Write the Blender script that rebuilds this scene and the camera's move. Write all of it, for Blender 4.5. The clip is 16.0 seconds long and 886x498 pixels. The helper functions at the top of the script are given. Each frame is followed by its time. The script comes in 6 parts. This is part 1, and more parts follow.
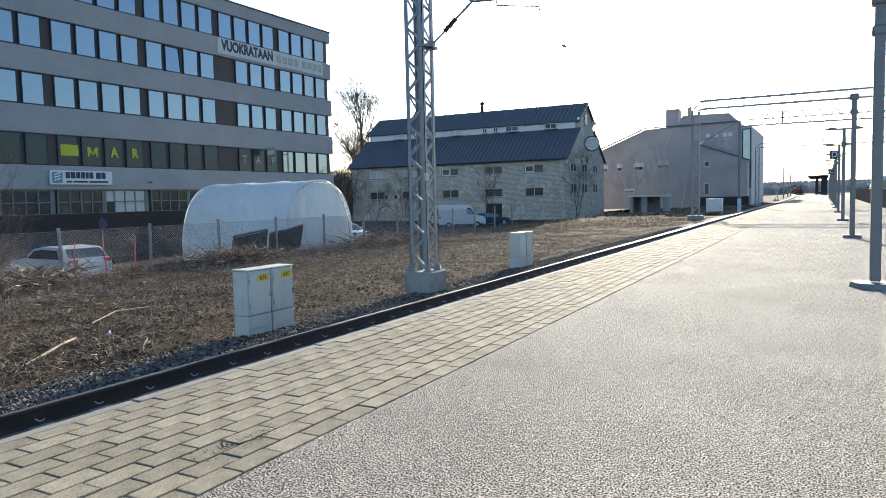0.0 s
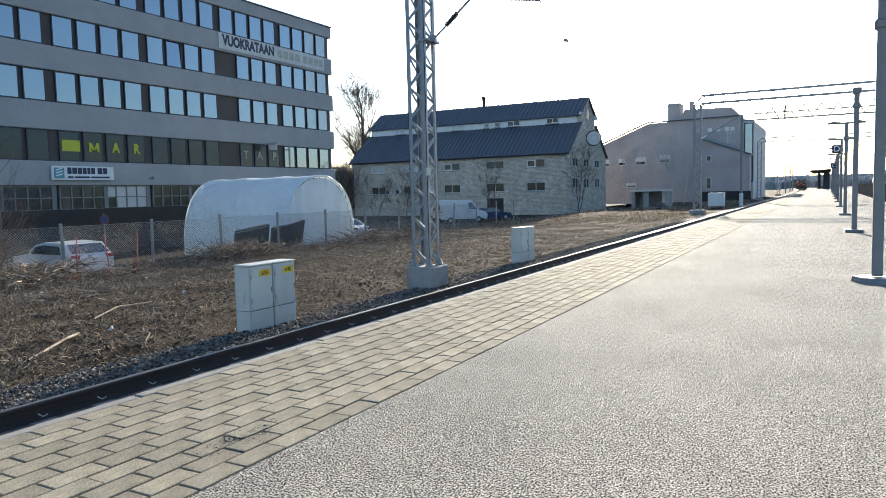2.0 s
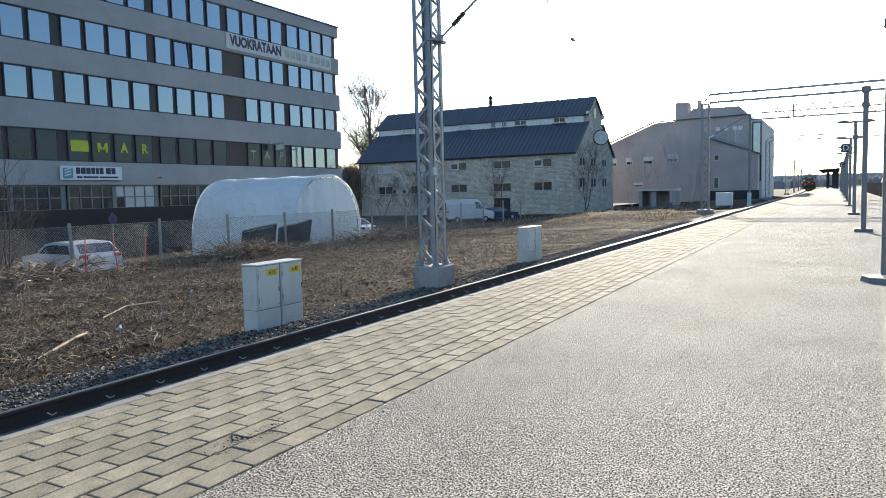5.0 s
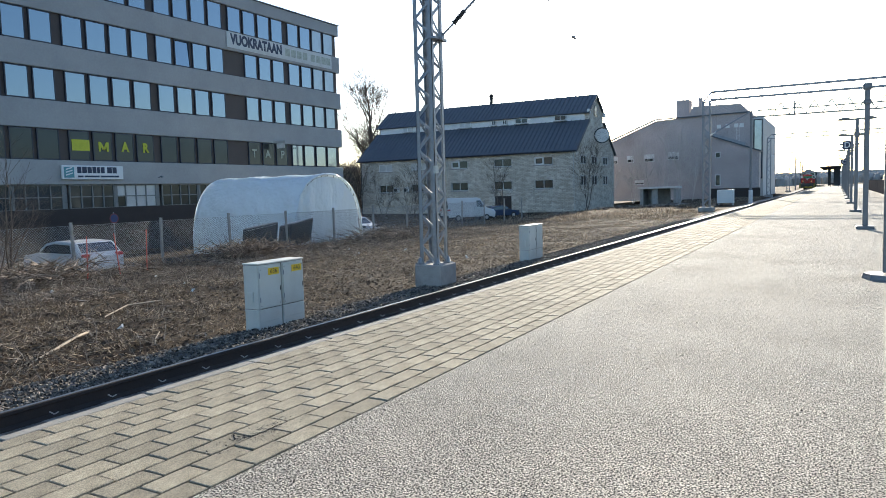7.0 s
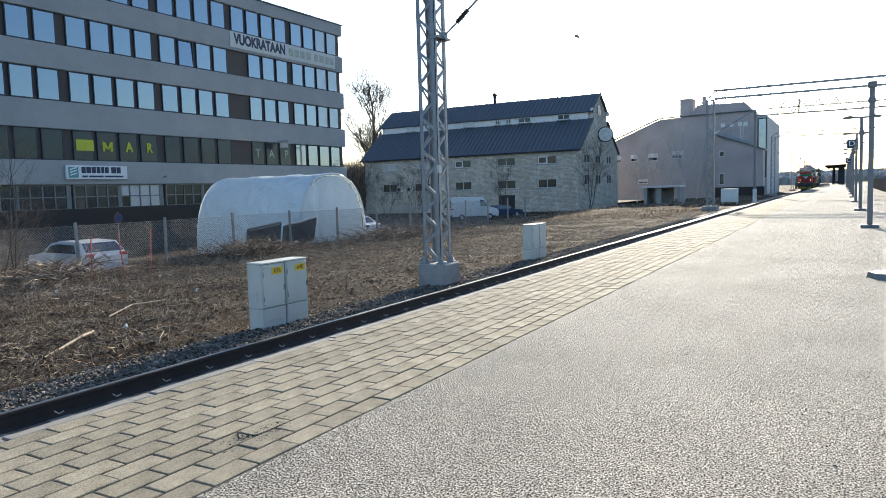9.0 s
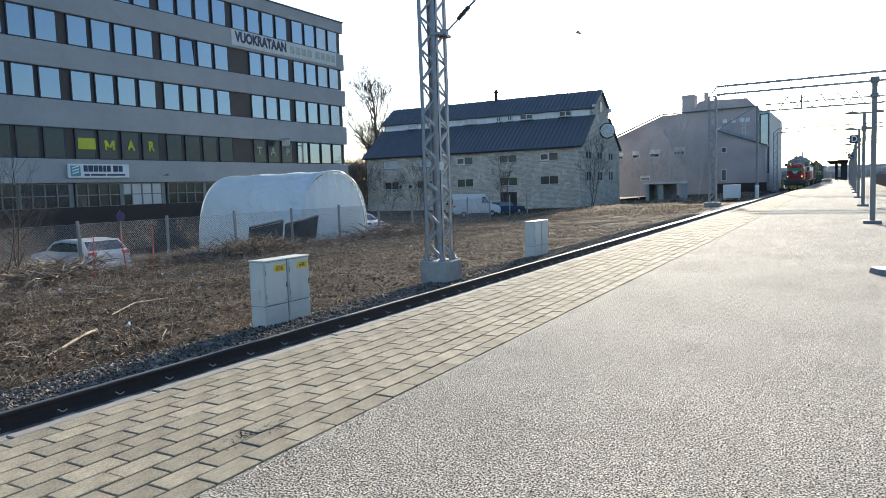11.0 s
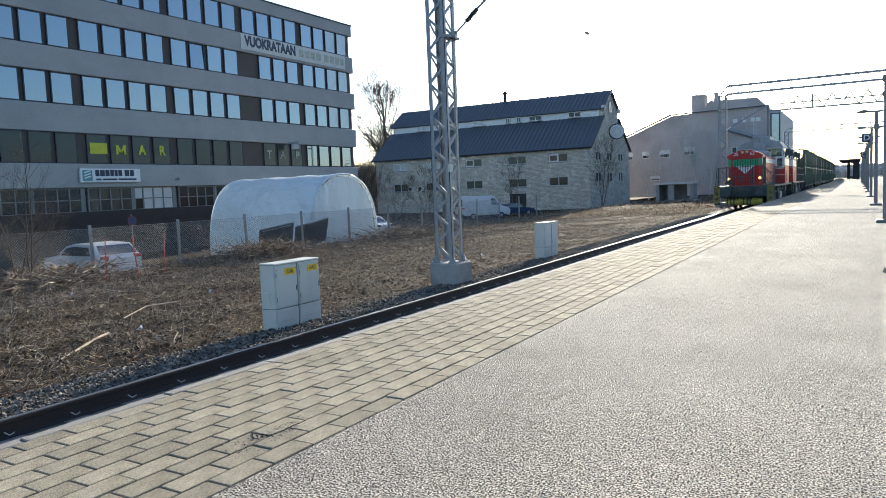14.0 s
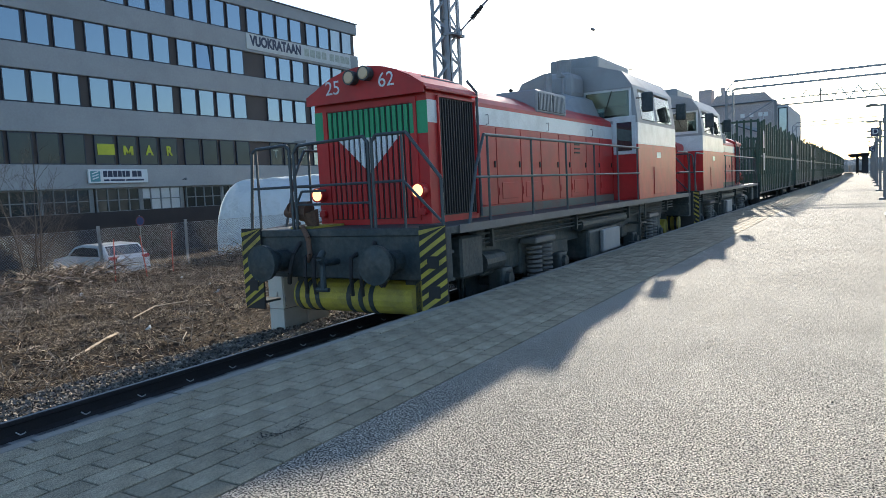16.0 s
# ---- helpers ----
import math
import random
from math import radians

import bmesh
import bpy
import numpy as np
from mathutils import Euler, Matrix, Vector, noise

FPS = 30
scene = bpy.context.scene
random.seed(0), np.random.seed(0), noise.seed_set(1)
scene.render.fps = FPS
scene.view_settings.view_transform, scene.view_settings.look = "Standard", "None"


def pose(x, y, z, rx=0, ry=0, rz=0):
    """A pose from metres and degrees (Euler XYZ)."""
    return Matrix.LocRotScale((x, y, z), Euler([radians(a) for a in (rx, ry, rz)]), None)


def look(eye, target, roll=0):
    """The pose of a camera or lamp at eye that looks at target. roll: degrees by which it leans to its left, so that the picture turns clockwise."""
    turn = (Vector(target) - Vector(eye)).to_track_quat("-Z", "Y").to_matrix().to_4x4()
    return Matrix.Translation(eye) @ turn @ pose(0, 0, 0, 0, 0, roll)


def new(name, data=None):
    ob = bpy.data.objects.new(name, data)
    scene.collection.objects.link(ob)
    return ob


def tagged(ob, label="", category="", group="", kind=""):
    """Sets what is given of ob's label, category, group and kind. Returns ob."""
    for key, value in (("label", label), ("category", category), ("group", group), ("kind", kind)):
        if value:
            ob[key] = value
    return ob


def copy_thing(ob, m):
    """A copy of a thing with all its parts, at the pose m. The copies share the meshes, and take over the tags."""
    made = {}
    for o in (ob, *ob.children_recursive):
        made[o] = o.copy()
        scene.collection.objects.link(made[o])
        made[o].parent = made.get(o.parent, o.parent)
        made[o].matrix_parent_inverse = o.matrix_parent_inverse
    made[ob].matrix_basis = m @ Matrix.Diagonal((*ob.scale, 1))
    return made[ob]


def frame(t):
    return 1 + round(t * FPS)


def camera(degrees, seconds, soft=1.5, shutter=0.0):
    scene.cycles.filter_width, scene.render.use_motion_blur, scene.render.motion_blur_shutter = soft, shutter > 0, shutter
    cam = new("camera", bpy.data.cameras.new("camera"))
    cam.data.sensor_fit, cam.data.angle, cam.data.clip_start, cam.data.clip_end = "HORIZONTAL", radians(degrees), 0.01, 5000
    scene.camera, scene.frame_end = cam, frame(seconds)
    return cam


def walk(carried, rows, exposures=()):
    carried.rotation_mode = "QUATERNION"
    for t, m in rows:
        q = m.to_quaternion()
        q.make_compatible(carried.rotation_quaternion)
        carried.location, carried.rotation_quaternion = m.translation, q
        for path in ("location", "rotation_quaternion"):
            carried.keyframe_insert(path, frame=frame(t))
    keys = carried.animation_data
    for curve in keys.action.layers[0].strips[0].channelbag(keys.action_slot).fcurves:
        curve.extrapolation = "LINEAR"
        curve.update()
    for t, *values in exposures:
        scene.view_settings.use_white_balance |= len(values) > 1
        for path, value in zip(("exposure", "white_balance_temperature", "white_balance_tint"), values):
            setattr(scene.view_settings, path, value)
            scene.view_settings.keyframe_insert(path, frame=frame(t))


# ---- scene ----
EXPOSURE = 1.3
cam = camera(64.21, 16.0, soft=0.8)
EYE = (0.0, 0.0, 1.35)
# seconds, heading to the left of the track, tilt, lean
VIEW = [
    (0, 28.473, -4.103, -1.311), (0.5, 28.380, -4.263, -1.401), (1, 28.583, -4.443, -1.425), (1.5, 28.622, -4.476, -1.401),
    (2, 28.615, -4.507, -1.401), (2.5, 28.617, -4.672, -1.490), (3, 28.835, -4.696, -1.390), (3.5, 28.887, -4.628, -1.399),
    (4, 28.962, -4.574, -1.429), (6.5, 29.376, -4.545, -1.442), (7, 29.270, -4.661, -1.599), (7.5, 29.368, -4.787, -1.694),
    (8, 29.484, -4.939, -1.753), (8.5, 29.528, -4.828, -1.712), (9, 29.555, -4.706, -1.700), (11.5, 29.809, -4.937, -2.008),
    (12, 29.857, -4.838, -2.103), (12.5, 29.935, -4.678, -1.993), (13, 30.030, -4.602, -2.073), (13.5, 30.232, -4.661, -2.138),
    (14, 30.507, -4.740, -2.314), (14.5, 30.747, -4.790, -2.552), (15, 30.902, -4.805, -2.651), (15.5, 31.088, -4.704, -2.586),
    (16, 31.077, -4.888, -2.810),
]


def view_pose(heading, tilt, lean):
    a, b = radians(heading), radians(tilt)
    way = Vector((-math.sin(a) * math.cos(b), math.cos(a) * math.cos(b), math.sin(b)))
    return look(EYE, Vector(EYE) + way, lean)


walk(cam, [(t, view_pose(a, b, c)) for t, a, b, c in VIEW], exposures=[(0, EXPOSURE), (16, EXPOSURE)])

# ---- light ----
SUN_AZ, SUN_EL = 10.8, 15.5   # degrees: left of the track's direction, above the horizon
world = bpy.data.worlds.new("world")
scene.world = world
world.use_nodes = True
wn = world.node_tree
sky = wn.nodes.new("ShaderNodeTexSky")
sky.sky_type = "NISHITA"
sky.sun_disc = False
sky.sun_elevation, sky.sun_rotation = radians(SUN_EL), radians(-SUN_AZ)
sky.dust_density, sky.air_density, sky.ozone_density = 0.9, 1.0, 3.5
wn.nodes["Background"].inputs[1].default_value = 0.118
wn.links.new(sky.outputs[0], wn.nodes["Background"].inputs[0])
sun = new("sun", bpy.data.lights.new("sun", "SUN"))
sun.data.energy, sun.data.angle, sun.data.color = 4.85, radians(0.6), (1.0, 0.91, 0.76)
sun_way = Vector((-math.sin(radians(SUN_AZ)) * math.cos(radians(SUN_EL)), math.cos(radians(SUN_AZ)) * math.cos(radians(SUN_EL)), math.sin(radians(SUN_EL))))
sun.matrix_world = look(sun_way * 200, (0, 0, 0))


# ---- materials ----
def mat(name, colour, rough=0.7, metal=0.0, second=None, amount=0.35, scale=3.0, bump=0.0, bump_scale=60.0, rand=0.0,
        stretch=(1, 1, 1), fine=0.12, spec=0.5, emit=0.0, islands=False, crisp=0.2, relief=0.02, rugged=0.5):
    """A surface with large stains towards the second colour, fine grain, relief, and a shift of value from piece to piece."""
    m = bpy.data.materials.new(name)
    m.use_nodes = True
    nt = m.node_tree
    N, L = nt.nodes, nt.links
    bsdf = N["Principled BSDF"]
    bsdf.inputs["Roughness"].default_value = rough
    bsdf.inputs["Metallic"].default_value = metal
    bsdf.inputs["Specular IOR Level"].default_value = spec
    tc = N.new("ShaderNodeTexCoord")
    mp = N.new("ShaderNodeMapping")
    mp.inputs["Scale"].default_value = stretch
    L.new(tc.outputs["Object"], mp.inputs[0])
    if second is None:
        second = tuple(c * 0.6 for c in colour)
    big = N.new("ShaderNodeTexNoise")
    big.inputs["Scale"].default_value, big.inputs["Detail"].default_value, big.inputs["Roughness"].default_value = scale, 8, 0.65
    L.new(mp.outputs[0], big.inputs["Vector"])
    ramp = N.new("ShaderNodeValToRGB")
    ramp.color_ramp.elements[0].position, ramp.color_ramp.elements[1].position = 0.42, 0.68
    ramp.color_ramp.elements[0].color = (0, 0, 0, 1)
    ramp.color_ramp.elements[1].color = (amount, amount, amount, 1)
    L.new(big.outputs[0], ramp.inputs[0])
    mix = N.new("ShaderNodeMix")
    mix.data_type = "RGBA"
    mix.inputs["A"].default_value, mix.inputs["B"].default_value = (*colour, 1), (*second, 1)
    L.new(ramp.outputs[0], mix.inputs["Factor"])
    grain = N.new("ShaderNodeTexNoise")
    grain.inputs["Scale"].default_value, grain.inputs["Detail"].default_value, grain.inputs["Roughness"].default_value = bump_scale, 4, rugged
    L.new(mp.outputs[0], grain.inputs["Vector"])
    rng = N.new("ShaderNodeMapRange")
    rng.inputs["From Min"].default_value, rng.inputs["From Max"].default_value = 0.5 - crisp, 0.5 + crisp
    rng.inputs["To Min"].default_value, rng.inputs["To Max"].default_value = 1 - fine, 1 + fine
    L.new(grain.outputs[0], rng.inputs[0])
    hsv = N.new("ShaderNodeHueSaturation")
    L.new(mix.outputs["Result"], hsv.inputs["Color"])
    value = rng.outputs[0]
    if rand:
        src = N.new("ShaderNodeNewGeometry").outputs["Random Per Island"] if islands else N.new("ShaderNodeObjectInfo").outputs["Random"]
        r2 = N.new("ShaderNodeMapRange")
        r2.inputs["To Min"].default_value, r2.inputs["To Max"].default_value = 1 - rand, 1 + rand
        L.new(src, r2.inputs[0])
        mul = N.new("ShaderNodeMath")
        mul.operation = "MULTIPLY"
        L.new(value, mul.inputs[0])
        L.new(r2.outputs[0], mul.inputs[1])
        value = mul.outputs[0]
    L.new(value, hsv.inputs["Value"])
    L.new(hsv.outputs[0], bsdf.inputs["Base Color"])
    if bump:
        b = N.new("ShaderNodeBump")
        b.inputs["Strength"].default_value, b.inputs["Distance"].default_value = min(1, bump), relief
        L.new(grain.outputs[0], b.inputs["Height"])
        L.new(b.outputs[0], bsdf.inputs["Normal"])
    if emit:
        bsdf.inputs["Emission Color"].default_value = (*colour, 1)
        bsdf.inputs["Emission Strength"].default_value = emit
    return m


def glass(name, colour, rough=0.03, spec=0.5):
    """A dark room behind a pane: a glossy sheet that mirrors the sky."""
    m = mat(name, colour, rough, 0.0, amount=0.5, scale=0.6, fine=0.05, spec=spec)
    m.node_tree.nodes["Principled BSDF"].inputs["Specular Tint"].default_value = (0.74, 0.88, 1.0, 1)
    m.node_tree.nodes["Principled BSDF"].inputs["IOR"].default_value = 1.5 + spec * 0.8
    return m


def mottle(m, scale, amount):
    """A second, coarser grain over the value of a surface."""
    N, L = m.node_tree.nodes, m.node_tree.links
    value = N["Hue/Saturation/Value"].inputs["Value"]
    source = value.links[0].from_socket
    tc, noise_node, rng, mul = N.new("ShaderNodeTexCoord"), N.new("ShaderNodeTexNoise"), N.new("ShaderNodeMapRange"), N.new("ShaderNodeMath")
    noise_node.inputs["Scale"].default_value, noise_node.inputs["Detail"].default_value, noise_node.inputs["Roughness"].default_value = scale, 5, 0.7
    rng.inputs["From Min"].default_value, rng.inputs["From Max"].default_value = 0.36, 0.64
    rng.inputs["To Min"].default_value, rng.inputs["To Max"].default_value = 1 - amount, 1 + amount
    mul.operation = "MULTIPLY"
    L.new(tc.outputs["Object"], noise_node.inputs["Vector"])
    L.new(noise_node.outputs[0], rng.inputs[0])
    L.new(source, mul.inputs[0])
    L.new(rng.outputs[0], mul.inputs[1])
    L.new(mul.outputs[0], value)


def let_through(m, share):
    """Thin stuff that also glows with the light from behind it."""
    N, L = m.node_tree.nodes, m.node_tree.links
    back, mix = N.new("ShaderNodeBsdfTranslucent"), N.new("ShaderNodeMixShader")
    L.new(N["Hue/Saturation/Value"].outputs[0], back.inputs[0])
    mix.inputs[0].default_value = share
    L.new(N["Principled BSDF"].outputs[0], mix.inputs[1])
    L.new(back.outputs[0], mix.inputs[2])
    L.new(mix.outputs[0], N["Material Output"].inputs[0])


def clear_glass(name, tint):
    """A thin see-through pane with a mirror's gloss."""
    m = bpy.data.materials.new(name)
    m.use_nodes = True
    N, L = m.node_tree.nodes, m.node_tree.links
    N.remove(N["Principled BSDF"])
    through_pane, gloss, mix, fres = N.new("ShaderNodeBsdfTransparent"), N.new("ShaderNodeBsdfGlossy"), N.new("ShaderNodeMixShader"), N.new("ShaderNodeFresnel")
    through_pane.inputs[0].default_value = (*tint, 1)
    gloss.inputs["Roughness"].default_value = 0.03
    fres.inputs[0].default_value = 1.5
    L.new(fres.outputs[0], mix.inputs[0])
    L.new(through_pane.outputs[0], mix.inputs[1])
    L.new(gloss.outputs[0], mix.inputs[2])
    L.new(mix.outputs[0], N["Material Output"].inputs[0])
    return m


ASPHALT = mat("asphalt", (0.308, 0.287, 0.246), 0.9, second=(0.20, 0.19, 0.165), amount=0.75, scale=0.7, bump=1.0, bump_scale=92, fine=1.0, crisp=0.07, relief=0.018, rugged=0.55, spec=0.2)
mottle(ASPHALT, 16.0, 0.28)
PAVER = mat("paver", (0.325, 0.284, 0.208), 0.9, second=(0.19, 0.155, 0.105), amount=0.75, scale=2.6, bump=0.6, bump_scale=170, crisp=0.13, rand=0.17, fine=0.38, relief=0.008, spec=0.15)
PAVER_FAR = mat("paver_far", (0.325, 0.284, 0.208), 0.9, second=(0.19, 0.155, 0.105), amount=0.75, scale=2.6, bump=0.6, bump_scale=170, crisp=0.13, rand=0.17, fine=0.38, relief=0.008, spec=0.15, islands=True)
mottle(PAVER, 9.0, 0.16)
mottle(PAVER_FAR, 9.0, 0.16)
JOINT = mat("joint_sand", (0.024, 0.02, 0.016), 0.95, spec=0.05, scale=6, fine=0.3)
EDGE = mat("edge_stone", (0.25, 0.235, 0.205), 0.85, scale=2, bump=0.4, bump_scale=90, rand=0.1)
CONCRETE = mat("concrete", (0.33, 0.32, 0.30), 0.9, second=(0.18, 0.175, 0.165), amount=0.7, scale=2.5, bump=0.4, bump_scale=50)
SOIL = mat("field_soil", (0.030, 0.020, 0.014), 0.95, second=(0.095, 0.07, 0.045), amount=1.0, scale=0.45, bump=1.0, bump_scale=22, fine=0.6, spec=0.05)
CLOD = mat("soil_clod", (0.055, 0.038, 0.026), 0.95, second=(0.15, 0.115, 0.08), amount=0.8, scale=3, rand=0.6, islands=True, spec=0.05)
GRASS = mat("dry_grass", (0.31, 0.252, 0.182), 0.8, second=(0.055, 0.037, 0.026), amount=1.0, scale=2.2, rand=0.9, islands=True, spec=0.2)
let_through(GRASS, 0.3)
TWIG = mat("twigs", (0.15, 0.11, 0.08), 0.85, second=(0.52, 0.44, 0.35), amount=0.9, scale=2, rand=0.7, islands=True, spec=0.2)
STONE = mat("ballast_stone", (0.10, 0.087, 0.073), 0.85, spec=0.15, second=(0.36, 0.31, 0.25), amount=0.55, scale=6, rand=0.75, islands=True, fine=0.2)
BALLAST = mat("ballast_bed", (0.12, 0.11, 0.105), 0.95, scale=8, bump=1.0, bump_scale=35, fine=0.5)
RUST = mat("rail_steel", (0.034, 0.028, 0.026), 0.75, 0.2, second=(0.06, 0.04, 0.03), scale=5, bump=0.2)
RAILTOP = mat("polished_rail", (0.30, 0.295, 0.285), 0.4, 1.0, scale=3, fine=0.05)
CLIP = mat("rail_clip", (0.45, 0.44, 0.42), 0.5, 0.2)
SLEEPER = mat("sleeper_concrete", (0.22, 0.21, 0.2), 0.9, scale=4, bump=0.3)
GALV = mat("galvanised_steel", (0.28, 0.295, 0.315), 0.5, 0.5, second=(0.19, 0.20, 0.215), amount=0.6, scale=6, fine=0.1)
POSTM = mat("grey_post_paint", (0.19, 0.193, 0.197), 0.5, 0.2, scale=4, fine=0.06)
CABINET = mat("cabinet_paint", (0.52, 0.53, 0.49), 0.55, second=(0.42, 0.42, 0.38), amount=0.6, scale=2.0, fine=0.05, rand=0.03)
YELLOW = mat("yellow_label", (0.75, 0.48, 0.02), 0.6)
BLACK = mat("black_paint", (0.02, 0.02, 0.022), 0.6)
OFFICE = mat("fascia_panel", (0.36, 0.36, 0.355), 0.75, second=(0.28, 0.28, 0.277), amount=0.7, scale=0.35, bump=0.1, bump_scale=8, fine=0.05)
BROWN = mat("brown_infill", (0.085, 0.066, 0.058), 0.7, second=(0.055, 0.044, 0.04), scale=1.0)
FRAME = mat("dark_window_frame", (0.03, 0.037, 0.052), 0.5)
SHOPFRAME = mat("grey_steel_frame", (0.20, 0.205, 0.20), 0.6)
PALEFRAME = mat("pale_window_frame", (0.55, 0.55, 0.53), 0.6)
DARKBASE = mat("dark_plinth", (0.045, 0.035, 0.032), 0.85, scale=1.2)
PANE = glass("window_pane", (0.045, 0.065, 0.085), 0.03, 1.0)
# Daylight showing through the rooms is put into this pale glass colour.
PANEBRIGHT = glass("bright_room_pane", (0.42, 0.44, 0.43), 0.05, 0.7)
# Shade of the lower windows is put into this darker, duller glass.
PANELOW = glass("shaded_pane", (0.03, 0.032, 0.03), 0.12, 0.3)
PANEWHITE = mat("white_blind", (0.55, 0.55, 0.53), 0.5, scale=1)
ROOFM = mat("dark_metal_roof", (0.095, 0.105, 0.118), 0.55, 0.1, second=(0.12, 0.13, 0.14), scale=0.5, fine=0.08, spec=0.35)


def brick_wall(name, one, two, mortar, plaster):
    """Worn courses of brick under peeling whitewash."""
    m = mat(name, one, 0.92, scale=0.7, bump=0.0, spec=0.2)
    nt = m.node_tree
    N, L = nt.nodes, nt.links
    sep, com = N.new("ShaderNodeSeparateXYZ"), N.new("ShaderNodeCombineXYZ")
    tc = N.new("ShaderNodeTexCoord")
    add = N.new("ShaderNodeMath")
    L.new(tc.outputs["Object"], sep.inputs[0])
    L.new(sep.outputs[0], add.inputs[0])
    L.new(sep.outputs[1], add.inputs[1])
    L.new(add.outputs[0], com.inputs[0])
    L.new(sep.outputs[2], com.inputs[1])
    br = N.new("ShaderNodeTexBrick")
    br.inputs["Color1"].default_value, br.inputs["Color2"].default_value, br.inputs["Mortar"].default_value = (*one, 1), (*two, 1), (*mortar, 1)
    br.inputs["Scale"].default_value, br.inputs["Brick Width"].default_value, br.inputs["Row Height"].default_value = 1.0, 0.50, 0.165
    br.inputs["Mortar Size"].default_value, br.inputs["Bias"].default_value = 0.022, 0.0
    L.new(com.outputs[0], br.inputs["Vector"])
    no = N.new("ShaderNodeTexNoise")
    no.inputs["Scale"].default_value, no.inputs["Detail"].default_value, no.inputs["Roughness"].default_value = 0.9, 10, 0.8
    L.new(tc.outputs["Object"], no.inputs["Vector"])
    ra = N.new("ShaderNodeValToRGB")
    ra.color_ramp.elements[0].position, ra.color_ramp.elements[1].position = 0.50, 0.66
    L.new(no.outputs[0], ra.inputs[0])
    mx = N.new("ShaderNodeMix")
    mx.data_type = "RGBA"
    L.new(ra.outputs[0], mx.inputs["Factor"])
    L.new(br.outputs[0], mx.inputs["A"])
    mx.inputs["B"].default_value = (*plaster, 1)
    L.new(mx.outputs["Result"], N["Hue/Saturation/Value"].inputs["Color"])
    bu = N.new("ShaderNodeBump")
    bu.inputs["Strength"].default_value, bu.inputs["Distance"].default_value = 0.7, 0.04
    L.new(br.outputs["Fac"], bu.inputs["Height"])
    bu.invert = True
    L.new(bu.outputs[0], N["Principled BSDF"].inputs["Normal"])
    return m


# Whitewashed brick, its tones also raised to stand for haze over the wall.
BRICKW = brick_wall("weathered_brick", (0.45, 0.40, 0.33), (0.64, 0.59, 0.50), (0.33, 0.29, 0.24), (0.72, 0.69, 0.61))
WHITEWALL = mat("white_boards", (0.72, 0.72, 0.69), 0.75, scale=0.7, amount=0.3)
# Mill brick made paler than brick is, for the haze before it.
FACTORY = mat("hazed_factory_brick", (0.45, 0.395, 0.38), 0.9, second=(0.31, 0.26, 0.24), amount=0.6, scale=0.3, bump=0.3, bump_scale=6, fine=0.2)
PALEWALL = mat("pale_render", (0.55, 0.54, 0.52), 0.85, scale=0.4)
TENT = mat("white_tarpaulin", (0.80, 0.86, 0.88), 0.42, second=(0.68, 0.73, 0.76), amount=0.45, scale=0.8, bump=1.0, relief=0.32, bump_scale=1.6, stretch=(0.7, 1.0, 0.6), fine=0.04, spec=0.4)
let_through(TENT, 0.22)
BIRCH = mat("pale_birch_bark", (0.55, 0.52, 0.48), 0.9, second=(0.16, 0.14, 0.12), scale=3)
BARK = mat("bare_bark", (0.11, 0.085, 0.068), 0.9, second=(0.19, 0.165, 0.14), scale=3)
REDSTICK = mat("red_marker", (0.45, 0.09, 0.07), 0.6)
CARWHITE = mat("white_car_paint", (0.58, 0.59, 0.60), 0.25, amount=0.15, scale=1, fine=0.02)
CARBLUE = mat("dark_blue_car_paint", (0.03, 0.05, 0.10), 0.25, amount=0.2, fine=0.02)
CARGLASS = glass("car_glass", (0.012, 0.014, 0.016), 0.04)
TYRE = mat("tyre_rubber", (0.02, 0.02, 0.02), 0.85)
RIM = mat("alloy_rim", (0.45, 0.45, 0.46), 0.35, 0.8)
TAIL = mat("red_tail_light", (0.45, 0.015, 0.02), 0.3)
SIGNWHITE = mat("sign_white", (0.72, 0.74, 0.74), 0.5, amount=0.2, fine=0.02)
SIGNBLUE = mat("sign_navy", (0.02, 0.03, 0.07), 0.5)
SIGNTEAL = mat("sign_teal", (0.10, 0.30, 0.33), 0.5)
LETTERYELLOW = mat("yellow_letters", (0.55, 0.55, 0.04), 0.6)
LETTERGREY = mat("faded_letters", (0.40, 0.42, 0.34), 0.6)
FADEDBAR = mat("faded_banner_letters", (0.46, 0.49, 0.42), 0.7, amount=0.8, scale=4)
BANNER = mat("white_banner", (0.62, 0.63, 0.61), 0.7, scale=1.5, amount=0.3)
RED = mat("loco_red", (0.50, 0.034, 0.034), 0.38, spec=0.22, second=(0.34, 0.045, 0.040), amount=0.8, scale=1.3, fine=0.10, bump=0.12, bump_scale=3.0, relief=0.02)
LGREEN = mat("loco_green", (0.02, 0.30, 0.13), 0.5, second=(0.02, 0.22, 0.10), scale=2)
LWHITE = mat("loco_white", (0.66, 0.68, 0.69), 0.32, second=(0.42, 0.43, 0.43), amount=0.7, scale=1.6)
LGREY = mat("loco_grey", (0.30, 0.31, 0.32), 0.5, second=(0.2, 0.2, 0.2), amount=0.6, scale=1.5)
SPRING = mat("pale_spring", (0.16, 0.155, 0.15), 0.6, 0.2, scale=3)
DECKEDGE = mat("worn_deck_edge", (0.13, 0.125, 0.12), 0.6, 0.2, second=(0.22, 0.20, 0.18), scale=2)
UNDER = mat("oily_underframe", (0.028, 0.042, 0.047), 0.6, 0.1, second=(0.085, 0.085, 0.075), amount=0.8, scale=2.5, fine=0.25, bump=0.3, bump_scale=18)
